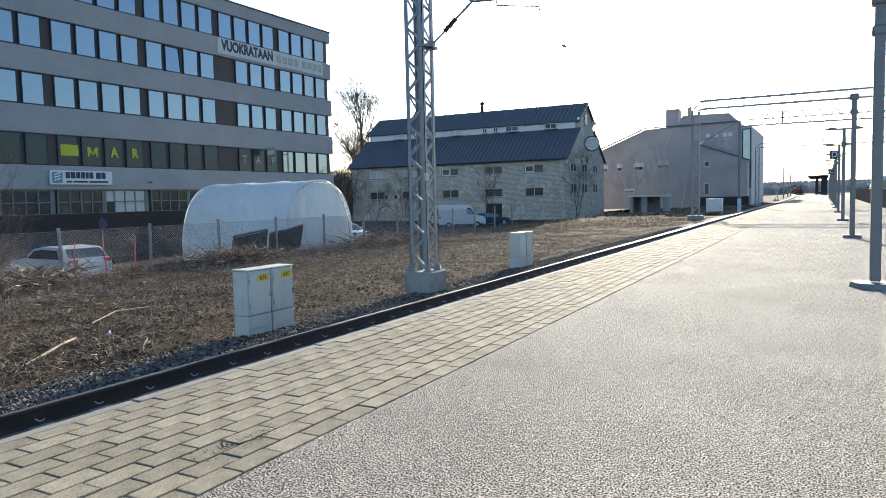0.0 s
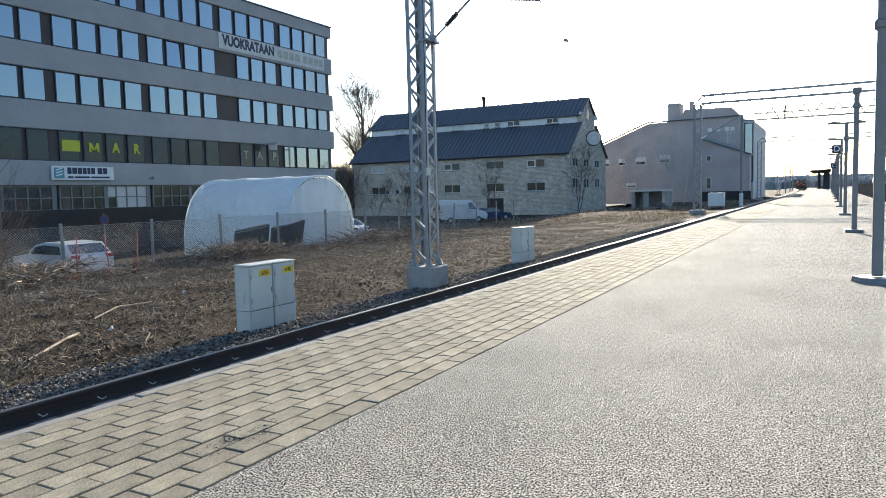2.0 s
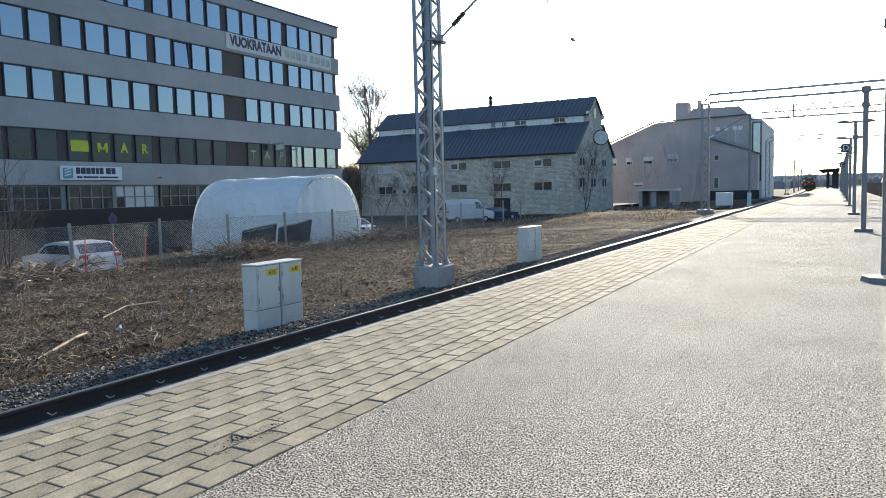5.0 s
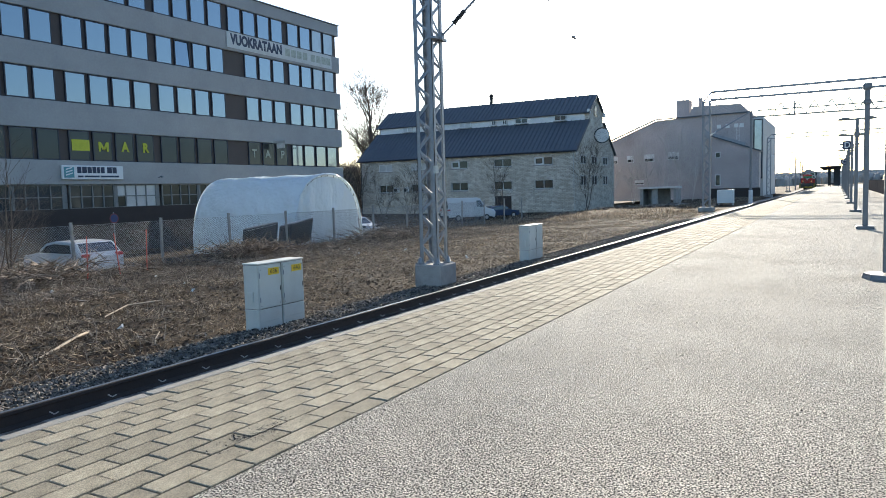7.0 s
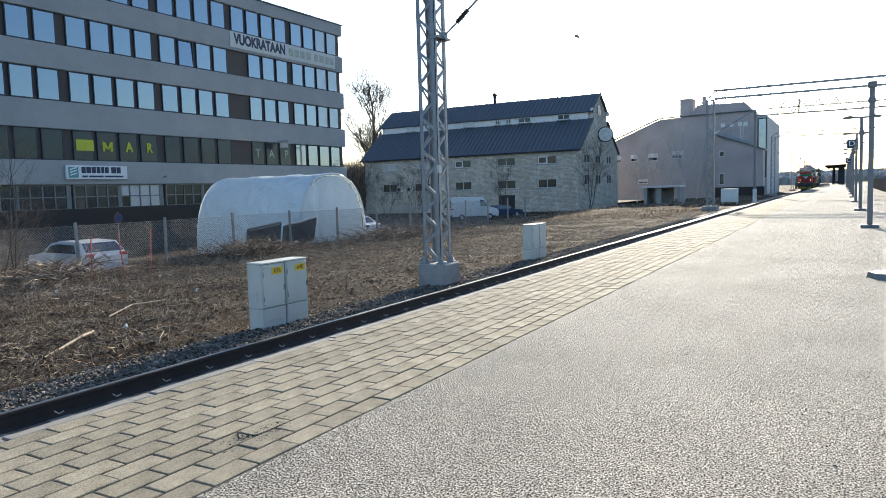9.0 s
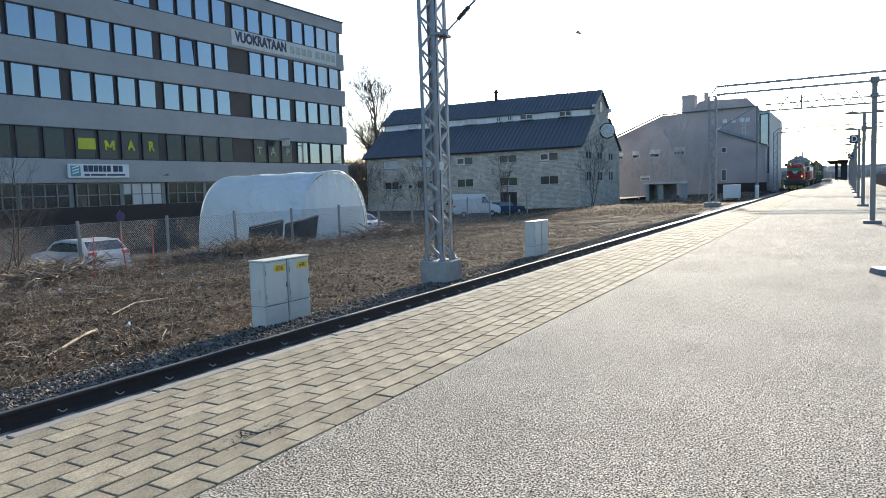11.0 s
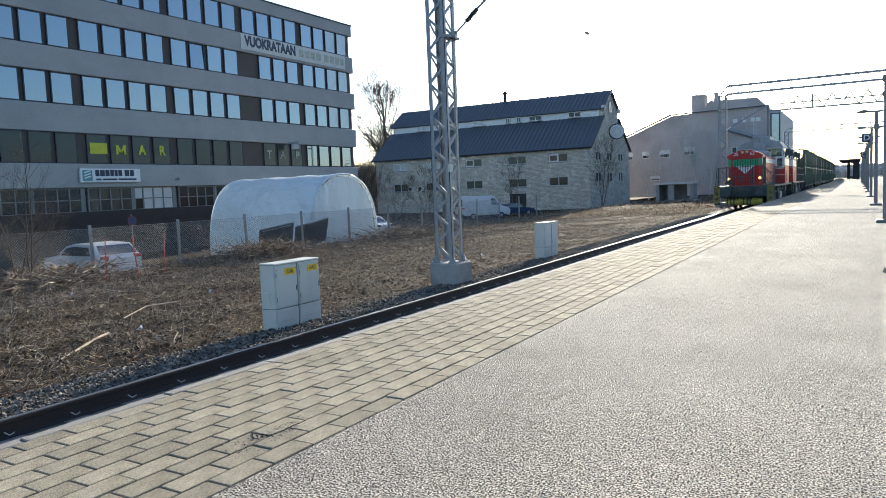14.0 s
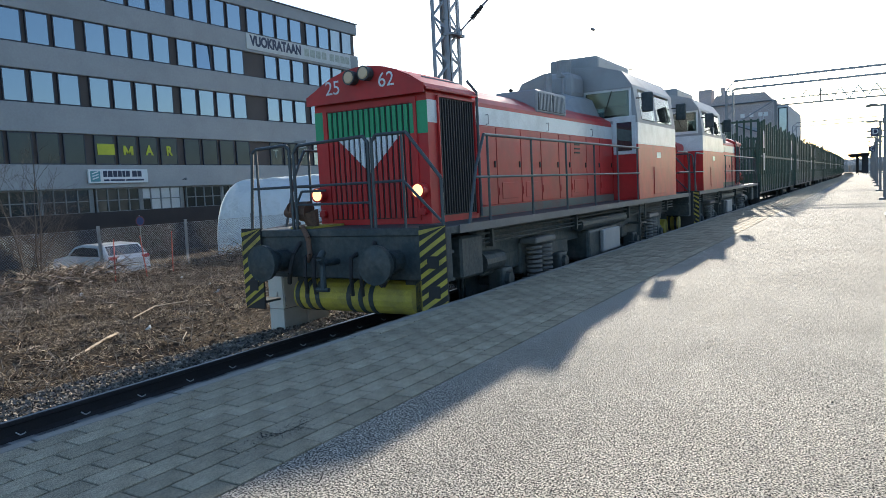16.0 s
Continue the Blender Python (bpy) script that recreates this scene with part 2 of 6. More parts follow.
DIRTBAND = mat("oil_stained_sill", (0.13, 0.135, 0.11), 0.7, second=(0.20, 0.09, 0.07), amount=0.8, scale=1.8, fine=0.2)
RUSTHOSE = mat("rusty_brown_cover", (0.16, 0.085, 0.055), 0.8, second=(0.07, 0.045, 0.035), amount=0.9, scale=6, fine=0.2)
CABGLASS = clear_glass("cab_glass", (0.72, 0.80, 0.78))
GRILLE = mat("dark_grille", (0.025, 0.024, 0.024), 0.7)
HAZARD = mat("hazard_yellow", (0.46, 0.37, 0.055), 0.6, second=(0.22, 0.18, 0.06), amount=0.8, scale=3)
HANDRAIL = mat("handrail_steel", (0.062, 0.075, 0.082), 0.45, 0.2)
LAMPON = mat("lit_headlight", (1.0, 0.66, 0.24), 0.3, emit=0.9, amount=0.0, fine=0.0)
LAMPTOP = mat("top_lamp_glass", (0.40, 0.31, 0.20), 0.2, emit=0.05, amount=0.0, fine=0.0)
WAGON = mat("wagon_green", (0.035, 0.075, 0.052), 0.6, second=(0.05, 0.06, 0.04), amount=0.8, scale=0.8, fine=0.15)
LOAD = mat("wood_load", (0.10, 0.075, 0.05), 0.95, second=(0.05, 0.04, 0.03), scale=3, rand=0.4, islands=True)
# Haze over the far, backlit ridge is put into this pale colour.
HAZEWOODS = mat("far_woods", (0.36, 0.335, 0.30), 0.95, second=(0.36, 0.34, 0.32), amount=0.8, scale=0.06, rand=0.3, islands=True)
SHELTER = mat("shelter_dark", (0.06, 0.06, 0.065), 1.0, spec=0.0)


# ---- building helpers ----
class Shape:
    """Collects points and faces of one mesh."""

    def __init__(self):
        self.v, self.f, self.smooth = [], [], False

    def add(self, pts, faces):
        n = len(self.v)
        self.v += [tuple(p) for p in pts]
        self.f += [tuple(i + n for i in q) for q in faces]
        return self

    def box(self, x0, x1, y0, y1, z0, z1, b=0.0):
        if b <= 0:
            p = [(x, y, z) for z in (z0, z1) for y in (y0, y1) for x in (x0, x1)]
            return self.add(p, [(0, 2, 3, 1), (4, 5, 7, 6), (0, 1, 5, 4), (2, 6, 7, 3), (0, 4, 6, 2), (1, 3, 7, 5)])
        m = bmesh.new()
        bmesh.ops.create_cube(m, size=1, matrix=Matrix.Translation(((x0 + x1) / 2, (y0 + y1) / 2, (z0 + z1) / 2)) @ Matrix.Diagonal((x1 - x0, y1 - y0, z1 - z0, 1)))
        bmesh.ops.bevel(m, geom=m.edges[:], offset=b, segments=2 if b > 0.03 else 1, affect="EDGES", profile=0.5)
        m.verts.index_update()
        self.add([q.co[:] for q in m.verts], [tuple(q.index for q in f.verts) for f in m.faces])
        m.free()
        return self

    def tube(self, p, q, r, r2=None, n=8, caps=True):
        p, q = Vector(p), Vector(q)
        r2 = r if r2 is None else r2
        d = (q - p)
        if d.length < 1e-6:
            return self
        d.normalize()
        a = d.orthogonal().normalized()
        c = d.cross(a)
        ring = lambda o, s: [o + (a * math.cos(2 * math.pi * i / n) + c * math.sin(2 * math.pi * i / n)) * s for i in range(n)]
        faces = [(i, (i + 1) % n, n + (i + 1) % n, n + i) for i in range(n)]
        if caps:
            faces += [tuple(reversed(range(n))), tuple(range(n, 2 * n))]
        return self.add(ring(p, r) + ring(q, r2), faces)

    def path(self, pts, r, n=6):
        for p, q in zip(pts, pts[1:]):
            self.tube(p, q, r, n=n)
        return self

    def bar(self, p, q, w, h):
        """A square bar from p to q."""
        p, q = Vector(p), Vector(q)
        d = (q - p).normalized()
        up = Vector((0, 0, 1)) if abs(d.z) < 0.95 else Vector((0, 1, 0))
        a = d.cross(up).normalized() * (w / 2)
        c = a.cross(d).normalized() * (h / 2)
        ring = lambda o: [o + a + c, o - a + c, o - a - c, o + a - c]
        return self.add(ring(p) + ring(q), [(0, 1, 5, 4), (1, 2, 6, 5), (2, 3, 7, 6), (3, 0, 4, 7), (3, 2, 1, 0), (4, 5, 6, 7)])

    def loft(self, rings, closed=True, caps=True):
        n = len(rings[0])
        pts = [p for ring in rings for p in ring]
        faces = []
        for k in range(len(rings) - 1):
            for i in range(n if closed else n - 1):
                j = (i + 1) % n
                faces.append((k * n + i, k * n + j, (k + 1) * n + j, (k + 1) * n + i))
        if caps and closed:
            faces += [tuple(reversed(range(n))), tuple(range((len(rings) - 1) * n, len(rings) * n))]
        return self.add(pts, faces)

    def prism(self, poly, axis, a, b):
        """A polygon pushed along x, y or z. poly holds the two other coordinates, in order."""
        place = {"x": lambda u, v, w: (w, u, v), "y": lambda u, v, w: (u, w, v), "z": lambda u, v, w: (u, v, w)}[axis]
        return self.loft([[place(u, v, a) for u, v in poly], [place(u, v, b) for u, v in poly]])

    def ball(self, c, rx, ry=None, rz=None, sub=1):
        ry, rz = ry or rx, rz or rx
        m = bmesh.new()
        bmesh.ops.create_icosphere(m, subdivisions=sub, radius=1)
        m.verts.index_update()
        self.add([(c[0] + q.co.x * rx, c[1] + q.co.y * ry, c[2] + q.co.z * rz) for q in m.verts], [tuple(q.index for q in f.verts) for f in m.faces])
        m.free()
        return self

    def mesh(self, name, material):
        me = bpy.data.meshes.new(name)
        me.from_pydata(self.v, [], self.f)
        m = bmesh.new()
        m.from_mesh(me)
        bmesh.ops.recalc_face_normals(m, faces=m.faces[:])
        m.to_mesh(me)
        m.free()
        if self.smooth:
            me.shade_smooth()
        me.materials.append(material)
        return me

    def raw_mesh(self, name, material):
        me = bpy.data.meshes.new(name)
        me.from_pydata(self.v, [], self.f)
        me.materials.append(material)
        return me


def part(name, shape, material, parent, label=""):
    ob = new(name, shape.mesh(name, material))
    ob.parent = parent
    return tagged(ob, label)


def root(name, m, label, category, group="", kind=""):
    ob = new(name)
    ob.empty_display_size = 0.2
    ob.matrix_basis = m
    return tagged(ob, label, category, group, kind)


def solid(name, shape, material, label, category, kind="", group="", m=None, raw=False):
    ob = new(name, shape.raw_mesh(name, material) if raw else shape.mesh(name, material))
    if m is not None:
        ob.matrix_basis = m
    return tagged(ob, label, category, group, kind)


def lettering(text, size, material, parent, m, name="lettering", depth=0.004, width=None, bold=0.0):
    cu = bpy.data.curves.new(name, "FONT")
    cu.body, cu.size, cu.extrude, cu.offset = text, size, depth, bold
    cu.align_x, cu.align_y = "CENTER", "CENTER"
    tmp = bpy.data.objects.new("tmp", cu)
    scene.collection.objects.link(tmp)
    bpy.context.view_layer.update()
    me = bpy.data.meshes.new_from_object(tmp.evaluated_get(bpy.context.evaluated_depsgraph_get()))
    bpy.data.objects.remove(tmp)
    if width:
        xs = [q.co.x for q in me.vertices]
        k = width / (max(xs) - min(xs))
        for q in me.vertices:
            q.co.x *= k
    me.materials.clear()
    me.materials.append(material)
    ob = new(name, me)
    ob.parent = parent
    ob.matrix_basis = m
    return ob


def smooth(a, b, x):
    u = min(1.0, max(0.0, (x - a) / (b - a)))
    return u * u * (3 - 2 * u)


# ---- the plan ----
TRACK_X, RAIL_Z, CURVE_Y, CURVE_R = -5.95, -0.58, 115.0, 6000.0
EDGE_X, BORDER_X, ROW_W, PAVER_L = -4.230, -2.535, 0.1595, 0.2985


def bend(y):
    """How far the line has turned aside at y."""
    return -max(0.0, y - CURVE_Y) ** 2 / (2 * CURVE_R)


def ground_z(x, y):
    if x > 9:
        return -0.5
    z = -0.80 - 0.30 * smooth(-9.5, -22, x) - 0.65 * smooth(-22.5, -26.5, x)
    bumps = noise.noise((x * 0.35, y * 0.35, 0.3)) * 0.10 + noise.noise((x * 1.1, y * 1.1, 7.1)) * 0.05
    return z + bumps * smooth(-8.2, -9.6, x) * smooth(-40, -30, x) * smooth(95, 70, y)


# ---- ground, platform and track ----
def build_ground():
    xs = [-3000, -1200, -500, -220, -120, -80, -64, -50, -44, -40, -36, -33, -30] + [-28 + 0.5 * i for i in range(41)] + [-7.6, -7.0, -6.0, -4.6, -3, 0, 4, 8.9, 9.5, 20, 60, 200, 600, 2500]
    ys = [-2000, -400, -100, -40, -20, -10, -4] + [-2 + 0.6 * i for i in range(70)] + [42 + 2 * i for i in range(35)] + [125, 150, 200, 300, 500, 900, 1600, 3500]
    s = Shape()
    pts = []
    for y in ys:
        for x in xs:
            z = ground_z(x, y)
            if -7.7 < x < 9.4:
                z = -1.2 if x > -4.7 else -0.95
            pts.append((x, y, z))
    n = len(xs)
    s.add(pts, [(j * n + i, j * n + i + 1, (j + 1) * n + i + 1, (j + 1) * n + i) for j in range(len(ys) - 1) for i in range(n - 1)])
    ob = solid("ground", s, SOIL, "brown early-spring field of dead weeds beside the track", "ground", "structure", raw=True)
    ob.data.shade_smooth()


def strip(xa, xb, za, zb, y0, y1, step=10.0):
    """Rings across the line, following its curve: a slab between two distances from the platform's reference line."""
    ys = [y0]
    while ys[-1] < y1 - 1e-6:
        ys.append(min(y1, ys[-1] + (step if ys[-1] >= CURVE_Y - step else 200)))
        if ys[-2] < CURVE_Y < ys[-1]:
            ys[-1] = CURVE_Y
    return [[(xa + bend(y), y, za), (xb + bend(y), y, za), (xb + bend(y), y, zb), (xa + bend(y), y, zb)] for y in ys]


def build_platform():
    base = solid("platform", Shape().loft(strip(-4.15, 8.9, -1.2, -0.04, -12, 270)), CONCRETE, "concrete body of the long low station platform", "platform", "structure")
    asphalt = solid("platform_asphalt", Shape().loft(strip(BORDER_X, 8.9, -0.06, 0.0, -12, 270)), ASPHALT, "sunlit worn grey asphalt of the platform", "pavement", "structure")
    bed = solid("paving_bed", Shape().loft(strip(-4.11, BORDER_X - 0.002, -0.06, -0.014, -12, 270)), JOINT, "dark sandy joints of the paved platform strip", "pavement", "structure")
    return base, bed


def build_track():
    ballast = Shape()
    prof = lambda y: [(-8.55 + bend(y), y, -1.1), (-8.40 + bend(y), y, -0.82), (-8.0 + bend(y), y, -0.745), (-7.1 + bend(y), y, -0.755), (-4.12 + bend(y), y, -0.755), (-4.12 + bend(y), y, -1.1)]
    ballast.loft([prof(y) for y in [-14, 20, 60, CURVE_Y] + [CURVE_Y + 15 * i for i in range(1, 32)]])
    solid("trackbed", ballast, BALLAST, "grey crushed stone ballast under the track", "ballast", "structure")
    ys = [-14, CURVE_Y] + [CURVE_Y + 15 * i for i in range(1, 32)]
    section = [(-0.07, 0), (0.07, 0), (0.07, 0.012), (0.012, 0.035), (0.012, 0.128), (0.034, 0.14), (0.034, 0.17), (0.026, 0.176), (-0.026, 0.176), (-0.034, 0.17), (-0.034, 0.14), (-0.012, 0.128), (-0.012, 0.035), (-0.07, 0.012)]
    for side in (-1, 1):
        cx = TRACK_X + side * 0.797
        rail = root("rail", Matrix(), "dark rusty steel rail with a polished top", "rail", "rails of the track", "structure")
        part("rail_body", Shape().loft([[(cx + bend(y) + u, y, RAIL_Z - 0.176 + v) for u, v in section] for y in ys]), RUST, rail)
        part("running_surface", Shape().loft([[(cx + bend(y) - 0.024, y, RAIL_Z - 0.001), (cx + bend(y) + 0.024, y, RAIL_Z - 0.001), (cx + bend(y) + 0.024, y, RAIL_Z + 0.002), (cx + bend(y) - 0.024, y, RAIL_Z + 0.002)] for y in ys]), RAILTOP, rail, "polished running surface")
        clips = Shape()
        for k in range(110):
            y = -8.066 + 0.636 * k
            for s in (-1, 1):
                clips.path([(cx + s * 0.055, y - 0.03, RAIL_Z - 0.105), (cx + s * 0.085, y, RAIL_Z - 0.135), (cx + s * 0.095, y + 0.03, RAIL_Z - 0.125), (cx + s * 0.10, y + 0.04, RAIL_Z - 0.115)], 0.0065, 5)
        part("rail_clips", clips, CLIP, rail, "worn bright spring clips")["kind"] = "stuff"
    sl = Shape()
    for k in range(170):
        y = -8.066 + 0.636 * k
        sl.box(TRACK_X - 1.25, TRACK_X + 1.25, y - 0.12, y + 0.12, -0.98, -0.752)
    solid("sleepers", sl, SLEEPER, "concrete sleepers sunk in ballast", "sleepers", "stuff")


def build_stones():
    rnd = random.Random(5)
    s = Shape()
    base = [(math.cos(a), math.sin(a), 0) for a in (0, 2.1, 4.2)] + [(0.3, 0.1, 0.8), (-0.4, -0.2, -0.7)]
    faces = [(0, 1, 3), (1, 2, 3), (2, 0, 3), (1, 0, 4), (2, 1, 4), (0, 2, 4)]
    for k in range(30000):
        y = 1.0 + 44 * rnd.random() ** 1.7
        x = rnd.uniform(-8.02, -6.75) if rnd.random() < 0.90 else rnd.gauss(-8.12, 0.14)
        z = -0.752 + 0.012 * smooth(-7.2, -7.9, x) - 0.075 * smooth(-8.0, -8.4, x)
        r = rnd.uniform(0.012, 0.034)
        e = Euler((rnd.uniform(-0.7, 0.7), rnd.uniform(-0.7, 0.7), rnd.random() * 6)).to_matrix()
        k3 = (rnd.uniform(0.7, 1.3), rnd.uniform(0.7, 1.3), rnd.uniform(0.6, 1.0))
        s.add([Vector((x, y, z + r * 0.4)) + e @ Vector((p[0] * r * k3[0], p[1] * r * k3[1], p[2] * r * k3[2])) for p in base], faces)
    solid("ballast_stones", s, STONE, "loose grey ballast stones along the rail", "stones", "stuff", raw=True)


build_ground()
PLATFORM, PAVING_BED = build_platform()
build_track()
build_stones()


# ---- office building ----
def build_office():
    X, Y1, Y0, TOP, GZ = -38.2, 50.55, -6.6, 15.9, -1.85
    house = root("office_building", Matrix.Translation((X, 0, 0)), "four-storey grey office block with ribbon windows and brown infill", "building")
    body = Shape().box(-16, -0.35, Y0, Y1 - 0.3, GZ, 2.45).box(-16, -0.17, Y0, Y1 - 0.3, 2.45, TOP - 0.25)
    part("wall", body, BROWN, house, "dark brown infill wall behind the window bands")
    # pale bands between the window rows
    for n, (za, zb) in enumerate([(15.0, 15.9), (11.86, 13.2), (8.75, 10.1), (5.44, 6.98), (2.33, 3.7)]):
        part("fascia", Shape().box(-16.2, 0.0, Y0 - 0.2, Y1, za, zb, 0.03), OFFICE, house)
    part("roof_edge", Shape().box(-16.3, 0.06, Y0 - 0.25, Y1 + 0.06, 15.9, 15.98), FRAME, house, "dark metal roof edging")
    part("plinth", Shape().box(-0.34, -0.1, Y0, Y1 - 0.3, GZ, 0.95), DARKBASE, house, "dark stained plinth wall")

    def window(y, w, za, zb, pane, frame_mat, tilt=0.0):
        f = Shape()
        t = 0.06
        f.box(-0.26, -0.06, y, y + w, za, za + t).box(-0.26, -0.06, y, y + w, zb - t, zb)
        f.box(-0.26, -0.06, y, y + t, za + t, zb - t).box(-0.26, -0.06, y + w - t, y + w, za + t, zb - t)
        ob = part("window", f, frame_mat, house)
        p = Shape().box(-0.012, 0.0, t, w - t, t, zb - za - t)
        q = part("pane", p, pane, ob)
        q.matrix_basis = Matrix.Translation((-0.075, y, za)) @ pose(0, 0, 0, 0, tilt, 0)
        return ob

    rnd = random.Random(3)
    for row, (za, zb) in enumerate([(13.22, 14.98), (10.12, 11.84), (7.0, 8.73), (3.72, 5.42)]):
        for bay in range(-4, 5):
            y0 = 25.12 + 6.31 * (bay - 0)
            if y0 > 45:
                continue
            if y0 < Y0:
                continue
            for k in range(4):
                if bay == 2 and k == 0 and row in (1, 2, 3):
                    continue
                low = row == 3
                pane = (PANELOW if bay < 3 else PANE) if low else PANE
                if bay == 3 and k > 1 and not low:
                    pane = PANEBRIGHT
                tilt = -3 if (row == 1 and bay == 1 and k == 1) else rnd.uniform(-0.35, 0.35)
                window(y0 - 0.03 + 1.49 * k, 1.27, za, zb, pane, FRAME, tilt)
    # ground floor: steel windows with small panes
    for y0, w, cols in [(8.0, 3.0, 4), (11.6, 3.0, 4), (15.1, 3.0, 4), (18.6, 3.0, 4), (21.75, 2.8, 4), (25.0, 2.82, 4), (27.9, 2.95, 4), (31.35, 2.9, 4), (34.35, 2.9, 4), (37.6, 2.9, 4), (41, 2.9, 4), (44.3, 2.9, 4)]:
        f = Shape()
        for c in range(cols + 1):
            y = y0 + w * c / cols
            f.box(-0.26, -0.14, y - 0.035, y + 0.035, 0.95, 2.33)
        for z in (0.95, 1.62, 2.29):
            f.box(-0.255, -0.145, y0, y0 + w, z - 0.03, z + 0.03)
        ob = part("window", f, SHOPFRAME, house, "many-paned steel workshop window")
        for c in range(cols):
            for r in range(2):
                white = y0 == 27.9 and not (c == 0 and r == 0)
                ya, zc = y0 + w * c / cols + 0.035, (0.98, 1.65)[r]
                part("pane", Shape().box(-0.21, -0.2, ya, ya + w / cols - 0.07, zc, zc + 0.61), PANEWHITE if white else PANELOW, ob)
        part("wall_pier", Shape().box(-0.345, -0.19, y0 + w + 0.04, y0 + w + 0.28, 0.95, 2.33), SHOPFRAME, house)
    # sign over the workshop
    sign = root("company_sign", Matrix.Translation((X + 0.05, 24.4, 2.62)), "white company sign board with navy lettering bars", "sign")
    part("board", Shape().box(0, 0.12, 0, 3.9, 0, 0.80, 0.015), SIGNWHITE, sign)
    part("emblem", Shape().box(0.12, 0.135, 0.12, 0.72, 0.1, 0.7), SIGNTEAL, sign, "teal square emblem")
    for z in (0.2, 0.36, 0.52):
        part("emblem_stripe", Shape().add([(0.139, 0.22, z), (0.139, 0.62, z + 0.12), (0.139, 0.62, z + 0.19), (0.139, 0.22, z + 0.07)], [(0, 1, 2, 3)]), SIGNWHITE, sign)
    y = 0.92
    for w in (0.30, 0.34, 0.31, 0.29, 0.24, 0.30):
        part("lettering_bar", Shape().box(0.12, 0.132, y, y + w - 0.05, 0.36, 0.72), SIGNBLUE, sign)
        y += w
    y += 0.12
    for w in (0.36, 0.32):
        part("lettering_bar", Shape().box(0.12, 0.132, y, y + w - 0.05, 0.36, 0.72), SIGNBLUE, sign)
        y += w
    for a, b in ((0.95, 1.28), (1.36, 2.3), (2.38, 3.6)):
        part("small_lettering_bar", Shape().box(0.12, 0.13, a, b, 0.12, 0.22), SIGNBLUE, sign)
    # banner on the top fascia
    ban = root("rental_banner", Matrix.Translation((X + 0.03, 37.45, 12.05)), "long white rental banner with faded grey lettering", "banner")
    part("sheet", Shape().box(0, 0.03, 0, 11.95, 0.0, 1.12), BANNER, ban)
    lettering("VUOKRATAAN", 0.98, SIGNBLUE, ban, pose(0.036, 3.05, 0.60, 90, 0, 90), width=5.4, bold=0.05)
    for k, (a, b) in enumerate([(6.1, 6.65), (6.8, 7.35), (7.5, 8.05), (8.2, 8.75), (9.2, 9.75), (9.9, 10.45), (10.6, 11.15), (11.25, 11.75)]):
        part("number_bar", Shape().box(0.03, 0.037, a, b, 0.28, 0.86), FADEDBAR, ban)
    # letters stuck on the window panes
    block = root("window_letters", Matrix.Translation((X - 0.062, 0, 0)), "yellow letters and panel stuck on office windows", "lettering")
    part("yellow_panel", Shape().box(0, 0.01, 25.25, 26.35, 4.28, 4.92), LETTERYELLOW, block)
    em = Shape()
    for y0 in (26.92, 27.44):
        em.box(0.010, 0.016, y0, y0 + 0.15, 4.28, 4.84)
    for y0, y1 in ((26.92, 27.18), (27.59, 27.33)):
        q = [(0.012, y0, 4.84), (0.012, y0 + (0.17 if y1 > y0 else -0.17), 4.84), (0.012, y1 + (0.15 if y1 > y0 else -0.15), 4.36), (0.012, y1, 4.36)]
        em.loft([q, [(0.018, y, z) for x, y, z in q]])
    part("letter", em, LETTERYELLOW, block)
    for ch, y, z, w in (("A", 28.72, 4.57, 0.56), ("R", 30.18, 4.57, 0.46)):
        lettering(ch, 0.80, LETTERYELLOW, block, pose(0.012, y, z, 90, 0, 90), "letter", bold=0.035, width=w)
    for ch, y in (("T", 39.75), ("A", 41.2), ("P", 42.85)):
        lettering(ch, 0.85, LETTERGREY, block, pose(0.012, y, 4.55, 90, 0, 90), "letter", bold=0.014)
    # small projecting sign box and wall lamp
    box = root("projecting_sign", Matrix.Translation((X, 41.8, 5.2)), "thin grey projecting sign frame on the facade", "sign")
    part("arm", Shape().box(0, 1.2, -0.05, 0.05, 0.2, 0.38, 0.01), OFFICE, box)
    part("hanging_panel", Shape().box(0.35, 1.1, -0.03, 0.03, -0.2, 0.18), PALEFRAME, box)
    ts = root("round_traffic_sign", Matrix.Translation((-36.3, 26.2, 0)), "round blue and red no-parking sign on a grey pole", "traffic sign")
    part("pole", Shape().tube((0, 0, -1.9), (0, 0, 0.68), 0.03), GALV, ts)
    part("disc", Shape().tube((0.03, 0, 0.33), (0.045, 0, 0.33), 0.29, n=24), mat("dull_red_rim", (0.16, 0.05, 0.06), 0.5), ts)
    part("disc_face", Shape().tube((0.046, 0, 0.33), (0.05, 0, 0.33), 0.23, n=24), mat("sign_blue_face", (0.045, 0.06, 0.16), 0.5), ts)
    lamp = root("wall_lamp", Matrix.Translation((X, 31.0, 2.75)), "small grey wall lamp on the fascia", "lamp")
    part("bracket", Shape().tube((0, 0, 0), (0.25, 0, 0.08), 0.03), GALV, lamp)
    part("head", Shape().ball((0.3, 0, 0.05), 0.14, 0.1, 0.08), GALV, lamp)


build_office()


